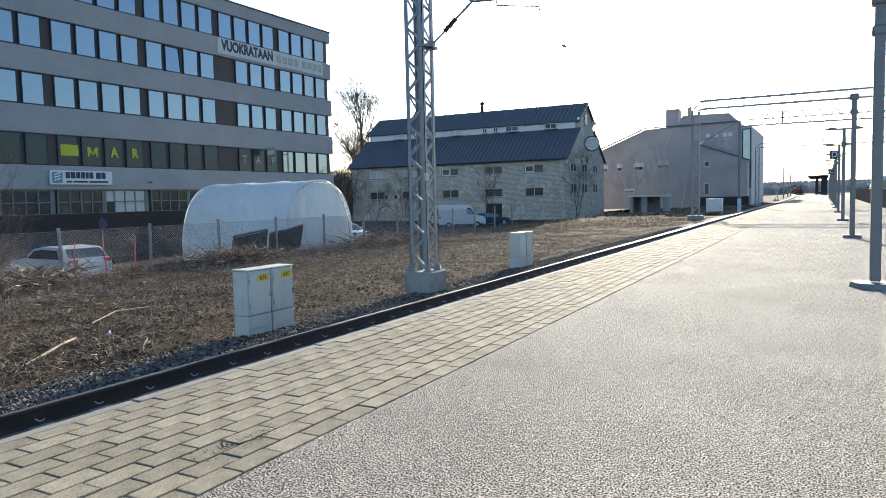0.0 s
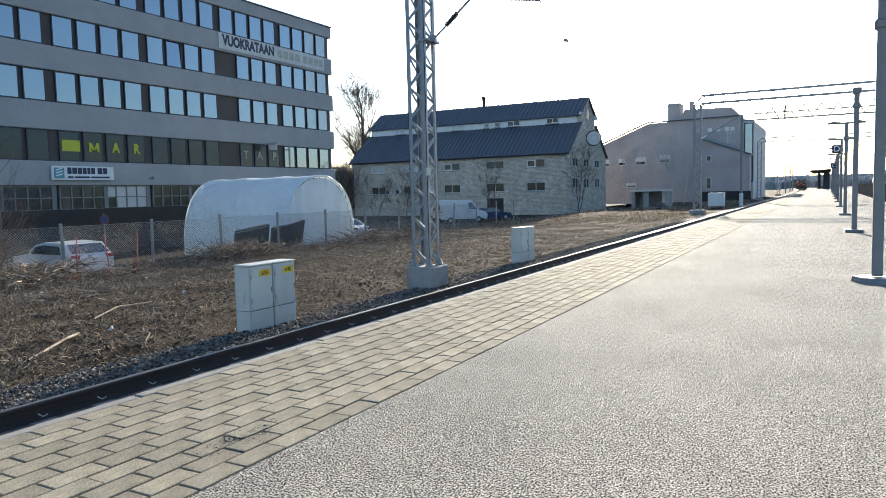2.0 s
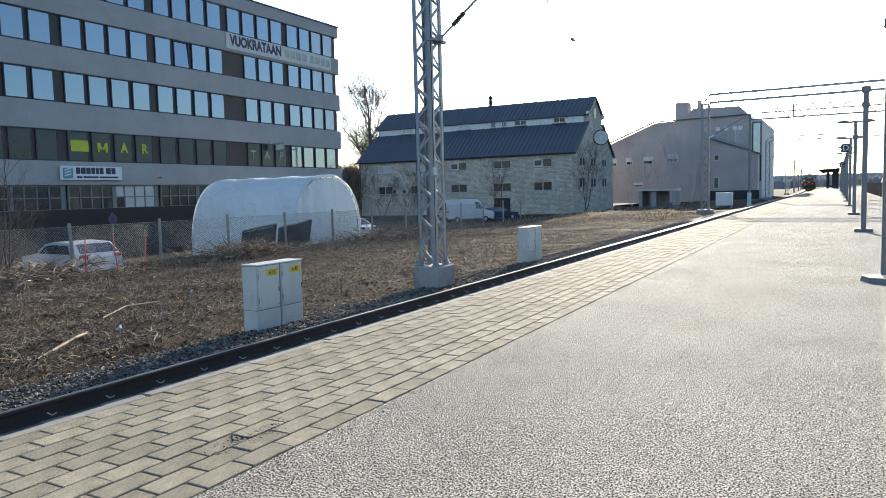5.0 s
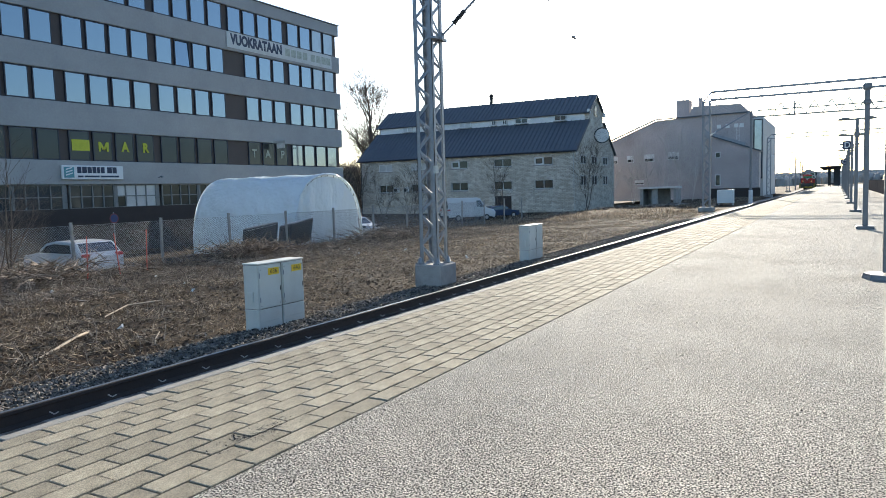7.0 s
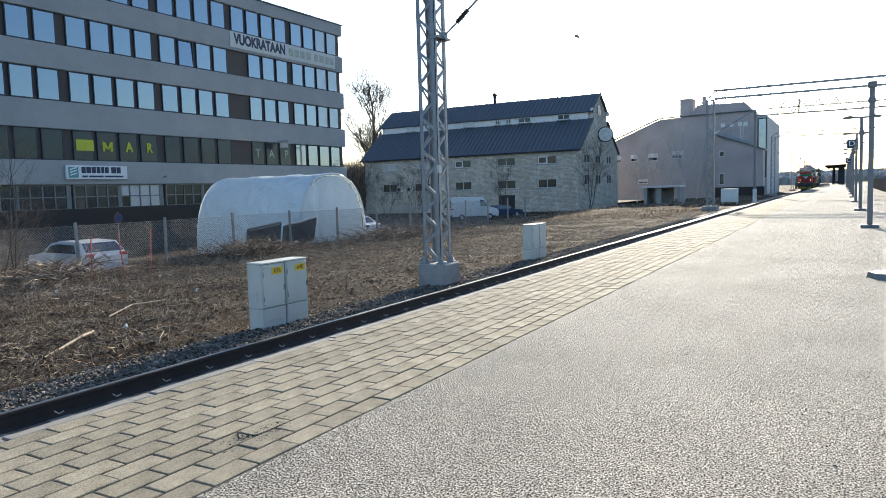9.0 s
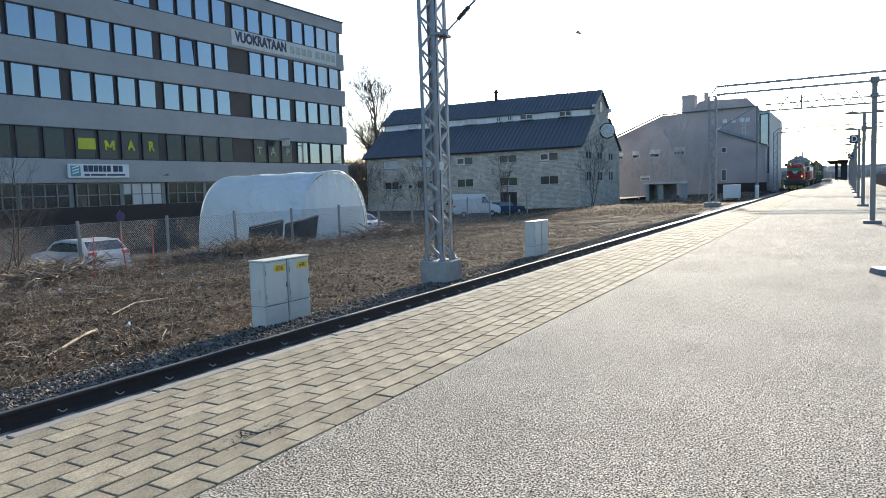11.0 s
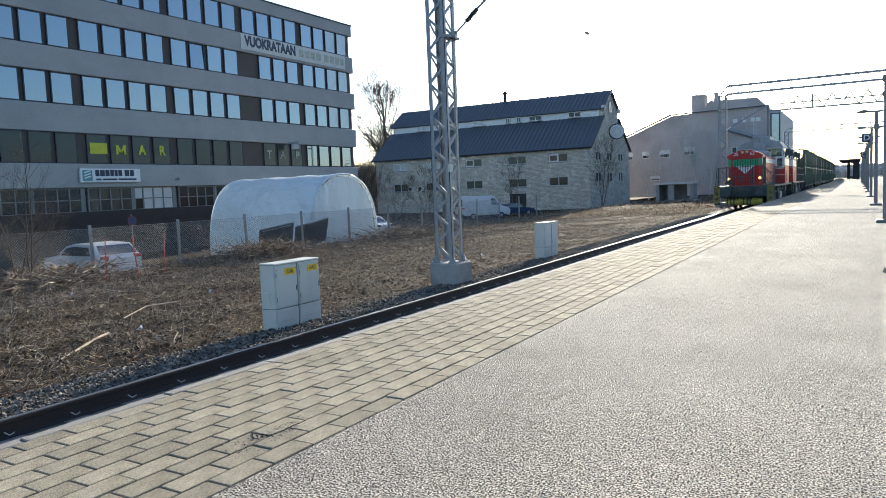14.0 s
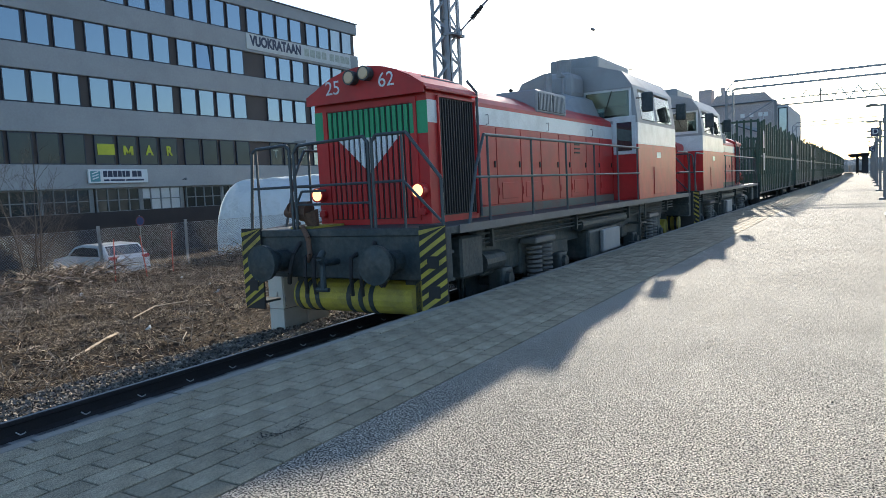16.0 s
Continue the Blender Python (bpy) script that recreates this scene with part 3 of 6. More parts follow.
# ---- brick house with raised roof ----
def build_house():
    X0, X1, Y0, Y1 = -62.8, -29.3, 87.3, 105.1
    RY, RZ, CY, EZ = 96.2, 13.9, 3.45, 6.2
    GZ = -1.9
    h = root("brick_house", Matrix(), "old whitewashed brick workshop house with dark stepped metal roof", "house")
    T = 0.4
    # long front wall with real openings
    wins = [(-59.5, -57.05), (-53.9, -51.3), (-47.3, -44.7), (-40.75, -38.1), (-34.9, -32.3)]
    rows = [(1.35, 2.52), (4.43, 5.5)]
    xs = sorted({X0, X1, *[a for w in wins for a in w]})
    zs = [GZ, 1.35, 2.52, 4.43, 5.5, EZ]
    nx, nz = len(xs), len(zs)
    wall = Shape().add([(x, y, z) for y in (Y0, Y0 + T) for z in zs for x in xs], [])
    at = lambda i, j, k: k * nx * nz + j * nx + i
    full = lambda i, j: 0 <= i < nx - 1 and 0 <= j < nz - 1 and not (any(abs(xs[i] - w[0]) < 1e-6 for w in wins) and (zs[j], zs[j + 1]) in rows)
    for i in range(nx - 1):
        for j in range(nz - 1):
            if full(i, j):
                wall.f += [(at(i, j, 0), at(i + 1, j, 0), at(i + 1, j + 1, 0), at(i, j + 1, 0)), (at(i, j, 1), at(i, j + 1, 1), at(i + 1, j + 1, 1), at(i + 1, j, 1))]
                for di, dj, a, b in ((-1, 0, (0, 0), (0, 1)), (1, 0, (1, 0), (1, 1)), (0, -1, (0, 0), (1, 0)), (0, 1, (0, 1), (1, 1))):
                    if not full(i + di, j + dj):
                        p, q = (i + a[0], j + a[1]), (i + b[0], j + b[1])
                        wall.f.append((at(*p, 0), at(*q, 0), at(*q, 1), at(*p, 1)))
    part("front_wall", wall, BRICKW, h)
    part("rear_wall", Shape().box(X0, X1, Y1 - T, Y1, GZ, EZ), BRICKW, h)
    gable = [(Y0 + 0.01, GZ), (Y1 - 0.01, GZ), (Y1 - 0.01, EZ - 0.02), (RY + CY, 10.35), (RY + CY, 11.4), (RY, RZ), (RY - CY, 11.4), (RY - CY, 10.35), (Y0 + 0.01, EZ - 0.02)]
    part("gable_wall", Shape().prism(gable, "x", X1 - T, X1 + 0.003), BRICKW, h)
    part("gable_wall", Shape().prism(gable, "x", X0 - 0.003, X0 + T), BRICKW, h)
    for s in (-1, 1):
        part("clerestory_wall", Shape().box(X0 + T, X1 - T, RY + s * CY - 0.15, RY + s * CY + 0.15, 9.8, 11.4), WHITEWALL, h, "white boarded clerestory wall")

    def roof(ya, za, yb, zb):
        d = Vector((0, yb - ya, zb - za)).normalized()
        n = Vector((0, -d.z, d.y)) * 0.14
        a, b = Vector((0, ya, za)) - d * 0.45, Vector((0, yb, zb))
        poly = [(a.y, a.z), (b.y, b.z), (b.y + n.y, b.z + n.z), (a.y + n.y, a.z + n.z)]
        r = part("roof", Shape().prism(poly, "x", X0 - 0.45, X1 + 0.3), ROOFM, h)
        seams = Shape()
        x = X0 - 0.3
        while x < X1 + 0.3:
            p, q = a + n * 1.15, b + n * 1.15
            seams.bar((x, p.y, p.z), (x, q.y, q.z), 0.05, 0.09)
            x += 0.62
        part("standing_seams", seams, ROOFM, r)["kind"] = "stuff"
        part("roof_edge", Shape().bar((X1 + 0.32, a.y, a.z + 0.05), (X1 + 0.32, b.y, b.z + 0.05), 0.06, 0.26), FRAME, r)
        return r

    roof(Y0, EZ, RY - CY, 10.3)
    roof(RY - CY, 11.45, RY, RZ)
    for (ya, za, yb, zb) in ((Y1, EZ, RY + CY, 10.3), (RY + CY, 11.45, RY, RZ)):
        d = Vector((0, yb - ya, zb - za)).normalized()
        n = Vector((0, d.z, -d.y)) * 0.14
        a, b = Vector((0, ya, za)) - d * 0.45, Vector((0, yb, zb))
        part("roof", Shape().prism([(a.y, a.z), (b.y, b.z), (b.y + n.y, b.z + n.z), (a.y + n.y, a.z + n.z)], "x", X0 - 0.45, X1 + 0.3), ROOFM, h)
    part("gutter", Shape().tube((X0 - 0.4, Y0 - 0.45, EZ - 0.12), (X1 + 0.3, Y0 - 0.45, EZ - 0.12), 0.08), FRAME, h)
    for x in (X0 + 0.2, X1 - 0.15):
        part("downpipe", Shape().path([(x, Y0 - 0.4, EZ - 0.15), (x, Y0 - 0.1, EZ - 0.7), (x, Y0 - 0.1, GZ)], 0.05), PALEFRAME if x > -40 else FRAME, h)

    def window(x0, x1, y, z0, z1, fm, leaf):
        f = Shape()
        t = 0.09
        f.box(x0, x1, y, y + 0.14, z0, z0 + t).box(x0, x1, y, y + 0.14, z1 - t, z1)
        f.box(x0, x0 + t, y, y + 0.14, z0 + t, z1 - t).box(x1 - t, x1, y, y + 0.14, z0 + t, z1 - t)
        xm = (x0 + x1) / 2
        f.box(xm - 0.05, xm + 0.05, y, y + 0.14, z0 + t, z1 - t)
        w = part("window", f, fm, h)
        part("pane", Shape().box(x0 + t, xm - 0.05, y + 0.06, y + 0.08, z0 + t, z1 - t), PANEWHITE if leaf == 2 else PANELOW, w)
        part("pane", Shape().box(xm + 0.05, x1 - t, y + 0.06, y + 0.08, z0 + t, z1 - t), PANEWHITE if leaf == 2 else PANELOW, w)
        part("sill", Shape().box(x0 - 0.1, x1 + 0.1, y - 0.18, y + 0.02, z0 - 0.1, z0 - 0.002), CONCRETE, w)
        if leaf == 1:
            s = Shape()
            s.box(x0 + 0.05, xm, y - 0.06, y - 0.01, z0 + 0.06, z0 + 0.2).box(x0 + 0.05, xm, y - 0.06, y - 0.01, z1 - 0.2, z1 - 0.06)
            s.box(x0 + 0.05, x0 + 0.2, y - 0.06, y - 0.01, z0 + 0.2, z1 - 0.2).box(xm - 0.15, xm, y - 0.06, y - 0.01, z0 + 0.2, z1 - 0.2)
            part("opened_sash", s, WHITEWALL, w, "white painted sash")

    for i, (a, b) in enumerate(wins):
        for j, (z0, z1) in enumerate(rows):
            window(a, b, Y0 + 0.14, z0, z1, WHITEWALL if (i == 0 and j == 1) else PALEFRAME, 1 if (i in (2, 4) and j == 1) else 2 if (i < 2 and j == 1) else 0)
    for x, w, m2 in ((-58.3, 1.7, 2), (-48.6, 2.0, 2), (-43.3, 0.7, 0), (-41.6, 0.7, 0), (-39.7, 1.9, 0), (-33.9, 1.7, 0)):
        window(x, x + w, RY - CY - 0.3, 10.35 + 0.12, 11.2, WHITEWALL, m2)
    # gable end openings, set in shallow frames on the wall
    for (ya, yb) in ((89.2, 91.5), (94.0, 96.4), (99.2, 101.5)):
        for (z0, z1) in ((1.62, 2.95), (4.45, 5.57)):
            f = Shape()
            X = X1 + 0.02
            f.box(X, X + 0.1, ya, yb, z0, z0 + 0.1).box(X, X + 0.1, ya, yb, z1 - 0.1, z1).box(X, X + 0.1, ya, ya + 0.1, z0, z1).box(X, X + 0.1, yb - 0.1, yb, z0, z1).box(X, X + 0.1, (ya + yb) / 2 - 0.05, (ya + yb) / 2 + 0.05, z0, z1)
            w = part("window", f, PALEFRAME, h)
            part("pane", Shape().box(X, X + 0.03, ya + 0.1, yb - 0.1, z0 + 0.1, z1 - 0.1), PANELOW, w)
    part("attic_window", Shape().prism([(95.6, 11.0), (96.8, 11.0), (96.8, 12.0), (96.5, 12.4), (95.9, 12.4), (95.6, 12.0)], "x", X1 + 0.01, X1 + 0.06), PANELOW, h, "small arched attic window")
    part("door", Shape().box(-40.6, -38.2, Y0 - 0.03, Y0 + 0.03, GZ, 0.5, 0.02), DARKBASE, h, "dark double workshop door")
    part("cornice", Shape().box(X1, X1 + 0.35, RY - CY - 0.35, RY - CY + 0.45, 11.2, 11.75, 0.03), WHITEWALL, h)
    part("cornice", Shape().box(X1, X1 + 0.35, RY + CY - 0.45, RY + CY + 0.35, 11.2, 11.75, 0.03), WHITEWALL, h)
    st = part("chimney", Shape().tube((-45.0, RY, RZ - 0.2), (-45.0, RY, RZ + 1.2), 0.22, n=12), GRILLE, h, "sooty metal stove pipe")
    part("cowl", Shape().tube((-45.0, RY, RZ + 1.2), (-45.0, RY, RZ + 1.3), 0.36, 0.36, 12).tube((-45.0, RY, RZ + 1.35), (-45.0, RY, RZ + 1.6), 0.34, 0.1, 12), GRILLE, st)
    # scalloped sign that stands out from the gable and faces the platform
    em, o, d, u = Shape(), Vector((X1 + 0.95, 96.0, 8.4)), Vector((0.45, -0.893, 0)), Vector((0.893, 0.45, 0))
    for k in range(16):
        a = 2 * math.pi * k / 16
        q = o + u * (0.78 * math.cos(a)) + Vector((0, 0, 0.78 * math.sin(a)))
        em.tube(q - d * 0.06, q + d * 0.06, 0.19, n=8)
    em.tube(o - d * 0.09, o + d * 0.10, 0.84, n=24).tube(o - d * 0.05 - u * 1.2, o - d * 0.05, 0.05, n=8)
    sg = root("round_sign", Matrix(), "round white scalloped sign with a dark rim on the brick gable", "sign")
    part("sign_face", em, WHITEWALL, sg)
    part("dark_rim", Shape().tube(o - d * 0.16, o - d * 0.07, 1.08, n=24), GRILLE, sg)
    for k in range(12):
        a = 2 * math.pi * k / 12
        q = u * math.cos(a) + Vector((0, 0, math.sin(a)))
        part("ray", Shape().bar(o + d * 0.11 + q * 0.32, o + d * 0.11 + q * 0.7, 0.05, 0.05), LGREY, sg)
    for x in (-56.3, -54.6):
        ac = root("heat_pump", Matrix.Translation((x, Y0 - 0.02, 1.35)), "white outdoor heat pump unit on the brick wall", "heat pump", "heat pumps on the house")
        part("casing", Shape().box(-0.45, 0.45, -0.36, -0.04, 0, 0.72, 0.03), WHITEWALL, ac)
        part("fan_grille", Shape().tube((-0.1, -0.38, 0.36), (-0.1, -0.36, 0.36), 0.27, n=16), GRILLE, ac)
        part("bracket", Shape().box(-0.4, -0.34, -0.36, 0.02, -0.08, 0).box(0.34, 0.4, -0.36, 0.02, -0.08, 0), GALV, ac)


build_house()


# ---- tent, cabinets, fence, vehicles beside the track ----
def build_tent():
    X0, X1, Y0, Y1, Z0, ZT = -31.5, -24.2, 27.6, 33.6, -1.75, 2.5
    t = root("storage_tent", Matrix(), "white tarpaulin arched storage tent behind the fence", "tent")
    rnd = random.Random(2)
    cy, hw = (Y0 + Y1) / 2, (Y1 - Y0) / 2

    def arch(x, k=1.0, n=22, sag=0.0):
        out = []
        for i in range(n + 1):
            a = math.pi * i / n
            c, s = math.cos(a), math.sin(a)
            y = cy - hw * k * math.copysign(abs(c) ** 0.86, c)
            z = Z0 + (ZT - Z0) * k * abs(s) ** 0.74 - sag * abs(s) ** 3
            out.append((x + rnd.uniform(-0.02, 0.02), y, z + rnd.uniform(-0.02, 0.02) * s))
        return out

    skin = Shape()
    xs = [X0 + (X1 - X0) * i / 24 for i in range(25)]
    rings = [arch(x, 1.0, sag=0.05 * math.sin(math.pi * ((i % 8) / 8.0))) for i, x in enumerate(xs)]
    skin.loft(rings, closed=False)
    skin.smooth = True
    part("cover", skin, TENT, t)
    for x, name in ((X1 - 0.02, "end_panel"), (X0 + 0.05, "end_panel")):
        out = arch(x, 0.965)
        cols = Shape()
        n = len(out)
        base = [(x + 0.30 * math.sin(i * 1.9 + 0.6 * math.sin(i * 3.1)), p[1], Z0 - 0.15) for i, p in enumerate(out)]
        mid = [(x + 0.17 * math.sin(i * 1.9 + 0.6 * math.sin(i * 3.1)), p[1], Z0 + (p[2] - Z0) * 0.5) for i, p in enumerate(out)]
        cols.loft([base, mid, out], closed=False)
        cols.smooth = True
        part(name, cols, TENT, t, "hanging folded tarpaulin end wall")
    rim = Shape()
    for x in (X1 + 0.02,):
        a = arch(x, 0.99)
        rim.path(a, 0.06, 8)
    part("rim", rim, TENT, t, "laced rim over the end hoop")
    hoops = Shape()
    a = arch(X1 - 0.06, 0.955)
    hoops.path(a, 0.03, 6)
    part("hoop", hoops, GALV, t)
    lace = Shape()
    for i in range(1, len(a) - 1):
        p = Vector(a[i])
        lace.tube(p + Vector((0.05, 0, 0.0)), p + Vector((0.12, 0.06 * math.sin(i), 0.16)), 0.012, n=4)
    part("lacing", lace, FRAME, t)["kind"] = "stuff"


build_tent()


def build_cabinets():
    def cabinet(m, label, unit_l, numbers):
        c = root("signal_cabinet", m, label, "cabinet", "trackside cabinets")
        for k in range(2):
            y = k * (unit_l + 0.018)
            part("plinth", Shape().box(-0.30, 0.0, y + 0.003, y + unit_l - 0.003, -0.12, 0.30, 0.006), CABINET, c)
            body = part("body", Shape().box(-0.30, 0.0, y + 0.003, y + unit_l - 0.003, 0.306, 1.0, 0.006), CABINET, c)
            d = part("door", Shape().box(0.002, 0.016, y + 0.02, y + unit_l - 0.02, 0.32, 0.975, 0.004), CABINET, c)
            part("hinge", Shape().tube((0.02, y + 0.03, 0.42), (0.02, y + 0.03, 0.5), 0.008).tube((0.02, y + 0.03, 0.8), (0.02, y + 0.03, 0.88), 0.008), GALV, d)
            part("lock", Shape().box(0.016, 0.022, y + unit_l - 0.05, y + unit_l - 0.035, 0.56, 0.64), GRILLE, d)
            # black strips stand for the shade in the plinth and lid joints
            part("seam_shade", Shape().box(-0.292, -0.006, y + 0.012, y + unit_l - 0.012, 0.299, 0.308).box(-0.292, -0.006, y + 0.012, y + unit_l - 0.012, 0.998, 1.007), BLACK, c, "black strip for the shade in the joint")
            part("plinth_panel", Shape().box(0.001, 0.010, y + 0.015, y + unit_l - 0.015, 0.10, 0.285, 0.003), CABINET, c)
            for yy in (y + 0.05, y + unit_l - 0.05):
                for zz in (0.36, 0.93):
                    part("screw", Shape().tube((0.016, yy, zz), (0.02, yy, zz), 0.007, n=8), GRILLE, d)
            lid = part("lid", Shape().box(-0.312, 0.018, y - 0.004, y + unit_l + 0.004, 1.006, 1.032, 0.006), CABINET, c, "thin flat lid")
            if numbers:
                tag = part("number_plate", Shape().box(0.017, 0.021, y + unit_l * 0.42, y + unit_l * 0.88, 0.83, 0.94), YELLOW, d, "yellow plate with black number")
                lettering(numbers[k], 0.105, BLACK, tag, pose(0.023, y + unit_l * 0.65, 0.885, 90, 0, 90), "number", 0.001)
        # black strip added for the shade between the housings
        part("gap_shade", Shape().box(-0.28, -0.03, unit_l - 0.002, unit_l + 0.020, -0.1, 1.0), BLACK, c, "black strip for the shade in the gap between the two housings")
        part("vent_frame", Shape().box(-0.22, -0.10, -0.012, 0.0, 0.42, 0.58).box(-0.20, -0.12, -0.018, -0.01, 0.44, 0.56), CABINET, c)
        return c

    cabinet(Matrix.Translation((-7.88, 8.12, -0.725)), "pale grey steel twin signal cabinet with yellow number plates", 0.53, ("636", "640"))
    cabinet(Matrix.Translation((-7.86, 19.15, -0.74)), "pale grey steel trackside cabinet beside the ballast", 0.54, None)
    b = root("equipment_box", Matrix.Translation((-9.6, 74.0, -0.9)), "white metal equipment box beside the line", "cabinet")
    part("body", Shape().box(-0.75, 0.75, -0.4, 0.4, 0.35, 1.65, 0.02), WHITEWALL, b)
    part("legs", Shape().box(-0.7, -0.6, -0.3, 0.3, 0, 0.35).box(0.6, 0.7, -0.3, 0.3, 0, 0.35), GALV, b)


build_cabinets()


def lattice(s, x0, x1, y0, y1, z0, z1, leg, pitch, flip=0):
    """Four angle legs with zigzag lacing on all faces."""
    for x in (x0, x1):
        for y in (y0, y1):
            sx, sy = (1 if x == x0 else -1), (1 if y == y0 else -1)
            s.box(min(x, x + sx * leg), max(x, x + sx * leg), min(y, y + sy * 0.012), max(y, y + sy * 0.012), z0, z1)
            s.box(min(x, x + sx * 0.012), max(x, x + sx * 0.012), min(y, y + sy * leg), max(y, y + sy * leg), z0, z1)
    z, k = z0 + 0.05, 0
    while z + pitch < z1:
        a, b = (0, 1) if (k + flip) % 2 else (1, 0)
        X, Y = (x0 + 0.03, x1 - 0.03), (y0 + 0.03, y1 - 0.03)
        for y in (y0 + 0.015, y1 - 0.015):
            s.bar((X[a], y, z), (X[b], y, z + pitch), 0.012, 0.055)
        for x in (x0 + 0.015, x1 - 0.015):
            s.bar((x, Y[a], z), (x, Y[b], z + pitch), 0.012, 0.055)
        z += pitch
        k += 1
    return s


def insulator(s, p, q, r, n):
    p, q = Vector(p), Vector(q)
    s.tube(p, q, r * 0.35, n=8)
    for i in range(n):
        c = p + (q - p) * ((i + 0.5) / n)
        d = (q - p).normalized() * 0.015
        s.tube(c - d, c + d, r, r * 0.6, 10)
    return s


def build_masts():
    # near lattice mast
    x0, x1, y0, y1 = -8.20, -7.75, 13.57, 14.05
    m = root("catenary_mast", Matrix(), "tall galvanised lattice catenary mast on a concrete block", "mast", "catenary masts")
    part("foundation", Shape().box(x0 - 0.10, x1 + 0.13, y0 - 0.10, y1 + 0.15, -1.0, -0.27, 0.025), CONCRETE, m, "weathered concrete foundation block")
    part("lattice", lattice(Shape(), x0, x1, y0, y1, -0.25, 9.5, 0.09, 0.355), GALV, m)
    for x in (x0, x1):
        for y in (y0, y1):
            part("foot_plate", Shape().box(x - 0.08, x + 0.08, y - 0.08, y + 0.08, -0.27, -0.24).tube((x, y, -0.24), (x, y, -0.12), 0.07, 0.03, 6), GALV, m)
    part("small_plate", Shape().box(x1 - 0.02, x1 + 0.02, y0 - 0.03, y0 + 0.12, 1.75, 1.92), CABINET, m)
    yc = (y0 + y1) / 2
    part("bracket", Shape().box(x1 - 0.14, x1 + 0.10, yc - 0.26, yc + 0.27, 4.66, 4.71).box(x1, x1 + 0.16, yc - 0.05, yc + 0.05, 4.66, 4.80), GALV, m)
    part("strut", Shape().tube((-7.62, yc, 4.74), (-7.32, yc, 4.97), 0.02), GALV, m)
    part("strut", Shape().tube((-7.04, yc, 5.20), (-6.65, yc, 5.50), 0.024), GALV, m)
    part("insulator", insulator(Shape(), (-7.32, yc, 4.97), (-7.04, yc, 5.20), 0.06, 9), GRILLE, m)
    part("cantilever", Shape().path([(x1, yc, 6.35), (-6.65, yc, 5.50), (-6.1, yc, 5.46), (-5.7, yc, 5.9)], 0.024, 8), GALV, m)
    part("registration_arm", Shape().path([(-6.1, yc, 5.46), (-6.07, yc, 5.33), (-5.16, yc, 5.18), (-5.14, yc, 5.10)], 0.012, 6), GALV, m)

    # overhead wire with an insulator on it
    w = root("overhead_wire", Matrix(), "thin overhead contact wire with a grey section insulator", "wire")
    wire = Shape()
    wire.path([(-5.15, -12, 5.05), (-5.15, yc, 5.1), (-5.15, 58.5, 5.2), (-5.6 + bend(114), 114, 5.2)], 0.003, 4)
    part("contact_wire", wire, GALV, w)
    part("hanger", Shape().tube((-5.15, 15.35, 5.1), (-5.15, 15.35, 5.0), 0.004), GALV, w)
    ins = Shape()
    ins.loft([[(-5.15 + r * math.cos(a), 15.36 + d, 4.66 + 0.4 * 0 + r * 0.8 * math.sin(a)) for a in [k * math.pi / 4 for k in range(8)]] for d, r in ((-0.14, 0.01), (-0.08, 0.035), (0, 0.04), (0.1, 0.03), (0.15, 0.008))])
    part("insulator", ins, LGREY, w)
    part("drop_wire", Shape().tube((-5.15, 15.36, 4.68), (-5.15, 15.36, 5.1), 0.003, n=4), GALV, w)

    # portals across the tracks
    def portal(y, xl, ztop, zb, depth):
        xr = 12.5
        p = root("catenary_portal", Matrix(), "galvanised steel catenary portal spanning the tracks", "portal", "catenary portals")
        b = bend(y)
        for x in (xl + b, xr + b):
            leg = part("portal_mast", lattice(Shape(), x - 0.3, x + 0.3, y - 0.3, y + 0.3, -0.9, ztop, 0.1, 0.6), GALV, p)
            part("foundation", Shape().box(x - 0.55, x + 0.55, y - 0.55, y + 0.55, -1.2, -0.45, 0.03), CONCRETE, leg)
        for z in (zb, zb + depth):
            for yy in (y - 0.25, y + 0.25):
                part("beam", Shape().bar((xl + b + 0.3, yy, z), (xr + b - 0.3, yy, z), 0.08, 0.09), GALV, p)
        part("end_brace", Shape().bar((xl + b - 0.3, y, ztop), (xl + b + 0.35, y, zb + depth), 0.08, 0.08).bar((xl + b + 0.35, y, zb + depth), (xl + b + 1.1, y, zb + depth), 0.06, 0.06).bar((xl + b + 0.35, y, zb + depth), (xl + b + 1.1, y, zb), 0.06, 0.06).bar((xl + b + 1.1, y, zb + depth), (xl + b + 1.1, y, zb), 0.06, 0.06).bar((xl + b - 0.3, y, ztop), (xl + b + 1.1, y, zb), 0.08, 0.08), GALV, p)
        part("cantilever", Shape().path([(xl + b + 0.6, y, 5.3), (xl + b + 3.1, y, 6.7)], 0.05, 8), GALV, p)
        part("insulator", insulator(Shape(), (xl + b + 0.2, y, 5.08), (xl + b + 0.7, y, 5.36), 0.09, 6), WHITEWALL, p)
        return p

    portal(58.5, -9.0, 7.65, 7.8, 0.60)
    portal(114.0, -8.9, 7.7, 7.7, 0.55)
    portal(162.0, -8.8, 7.4, 7.3, 0.5)
    # a second portal of another make: tubular mast and triangulated girder
    p = root("girder_portal", Matrix(), "grey tubular post carrying a triangulated girder over the tracks", "portal")
    y, xl, xr, zb, zt = 80.0, -7.95, 12.0, 8.1, 9.35
    part("post", Shape().tube((xl, y, -1.0), (xl, y, zb + 0.6), 0.13, n=12), POSTM, p)
    part("base_sleeve", Shape().tube((xl, y, -1.0), (xl, y, 0.6), 0.2, n=12), WHITEWALL, p, "white painted post foot")
    part("post", Shape().tube((xr, y, -1.0), (xr, y, zb + 0.6), 0.13, n=12), POSTM, p)
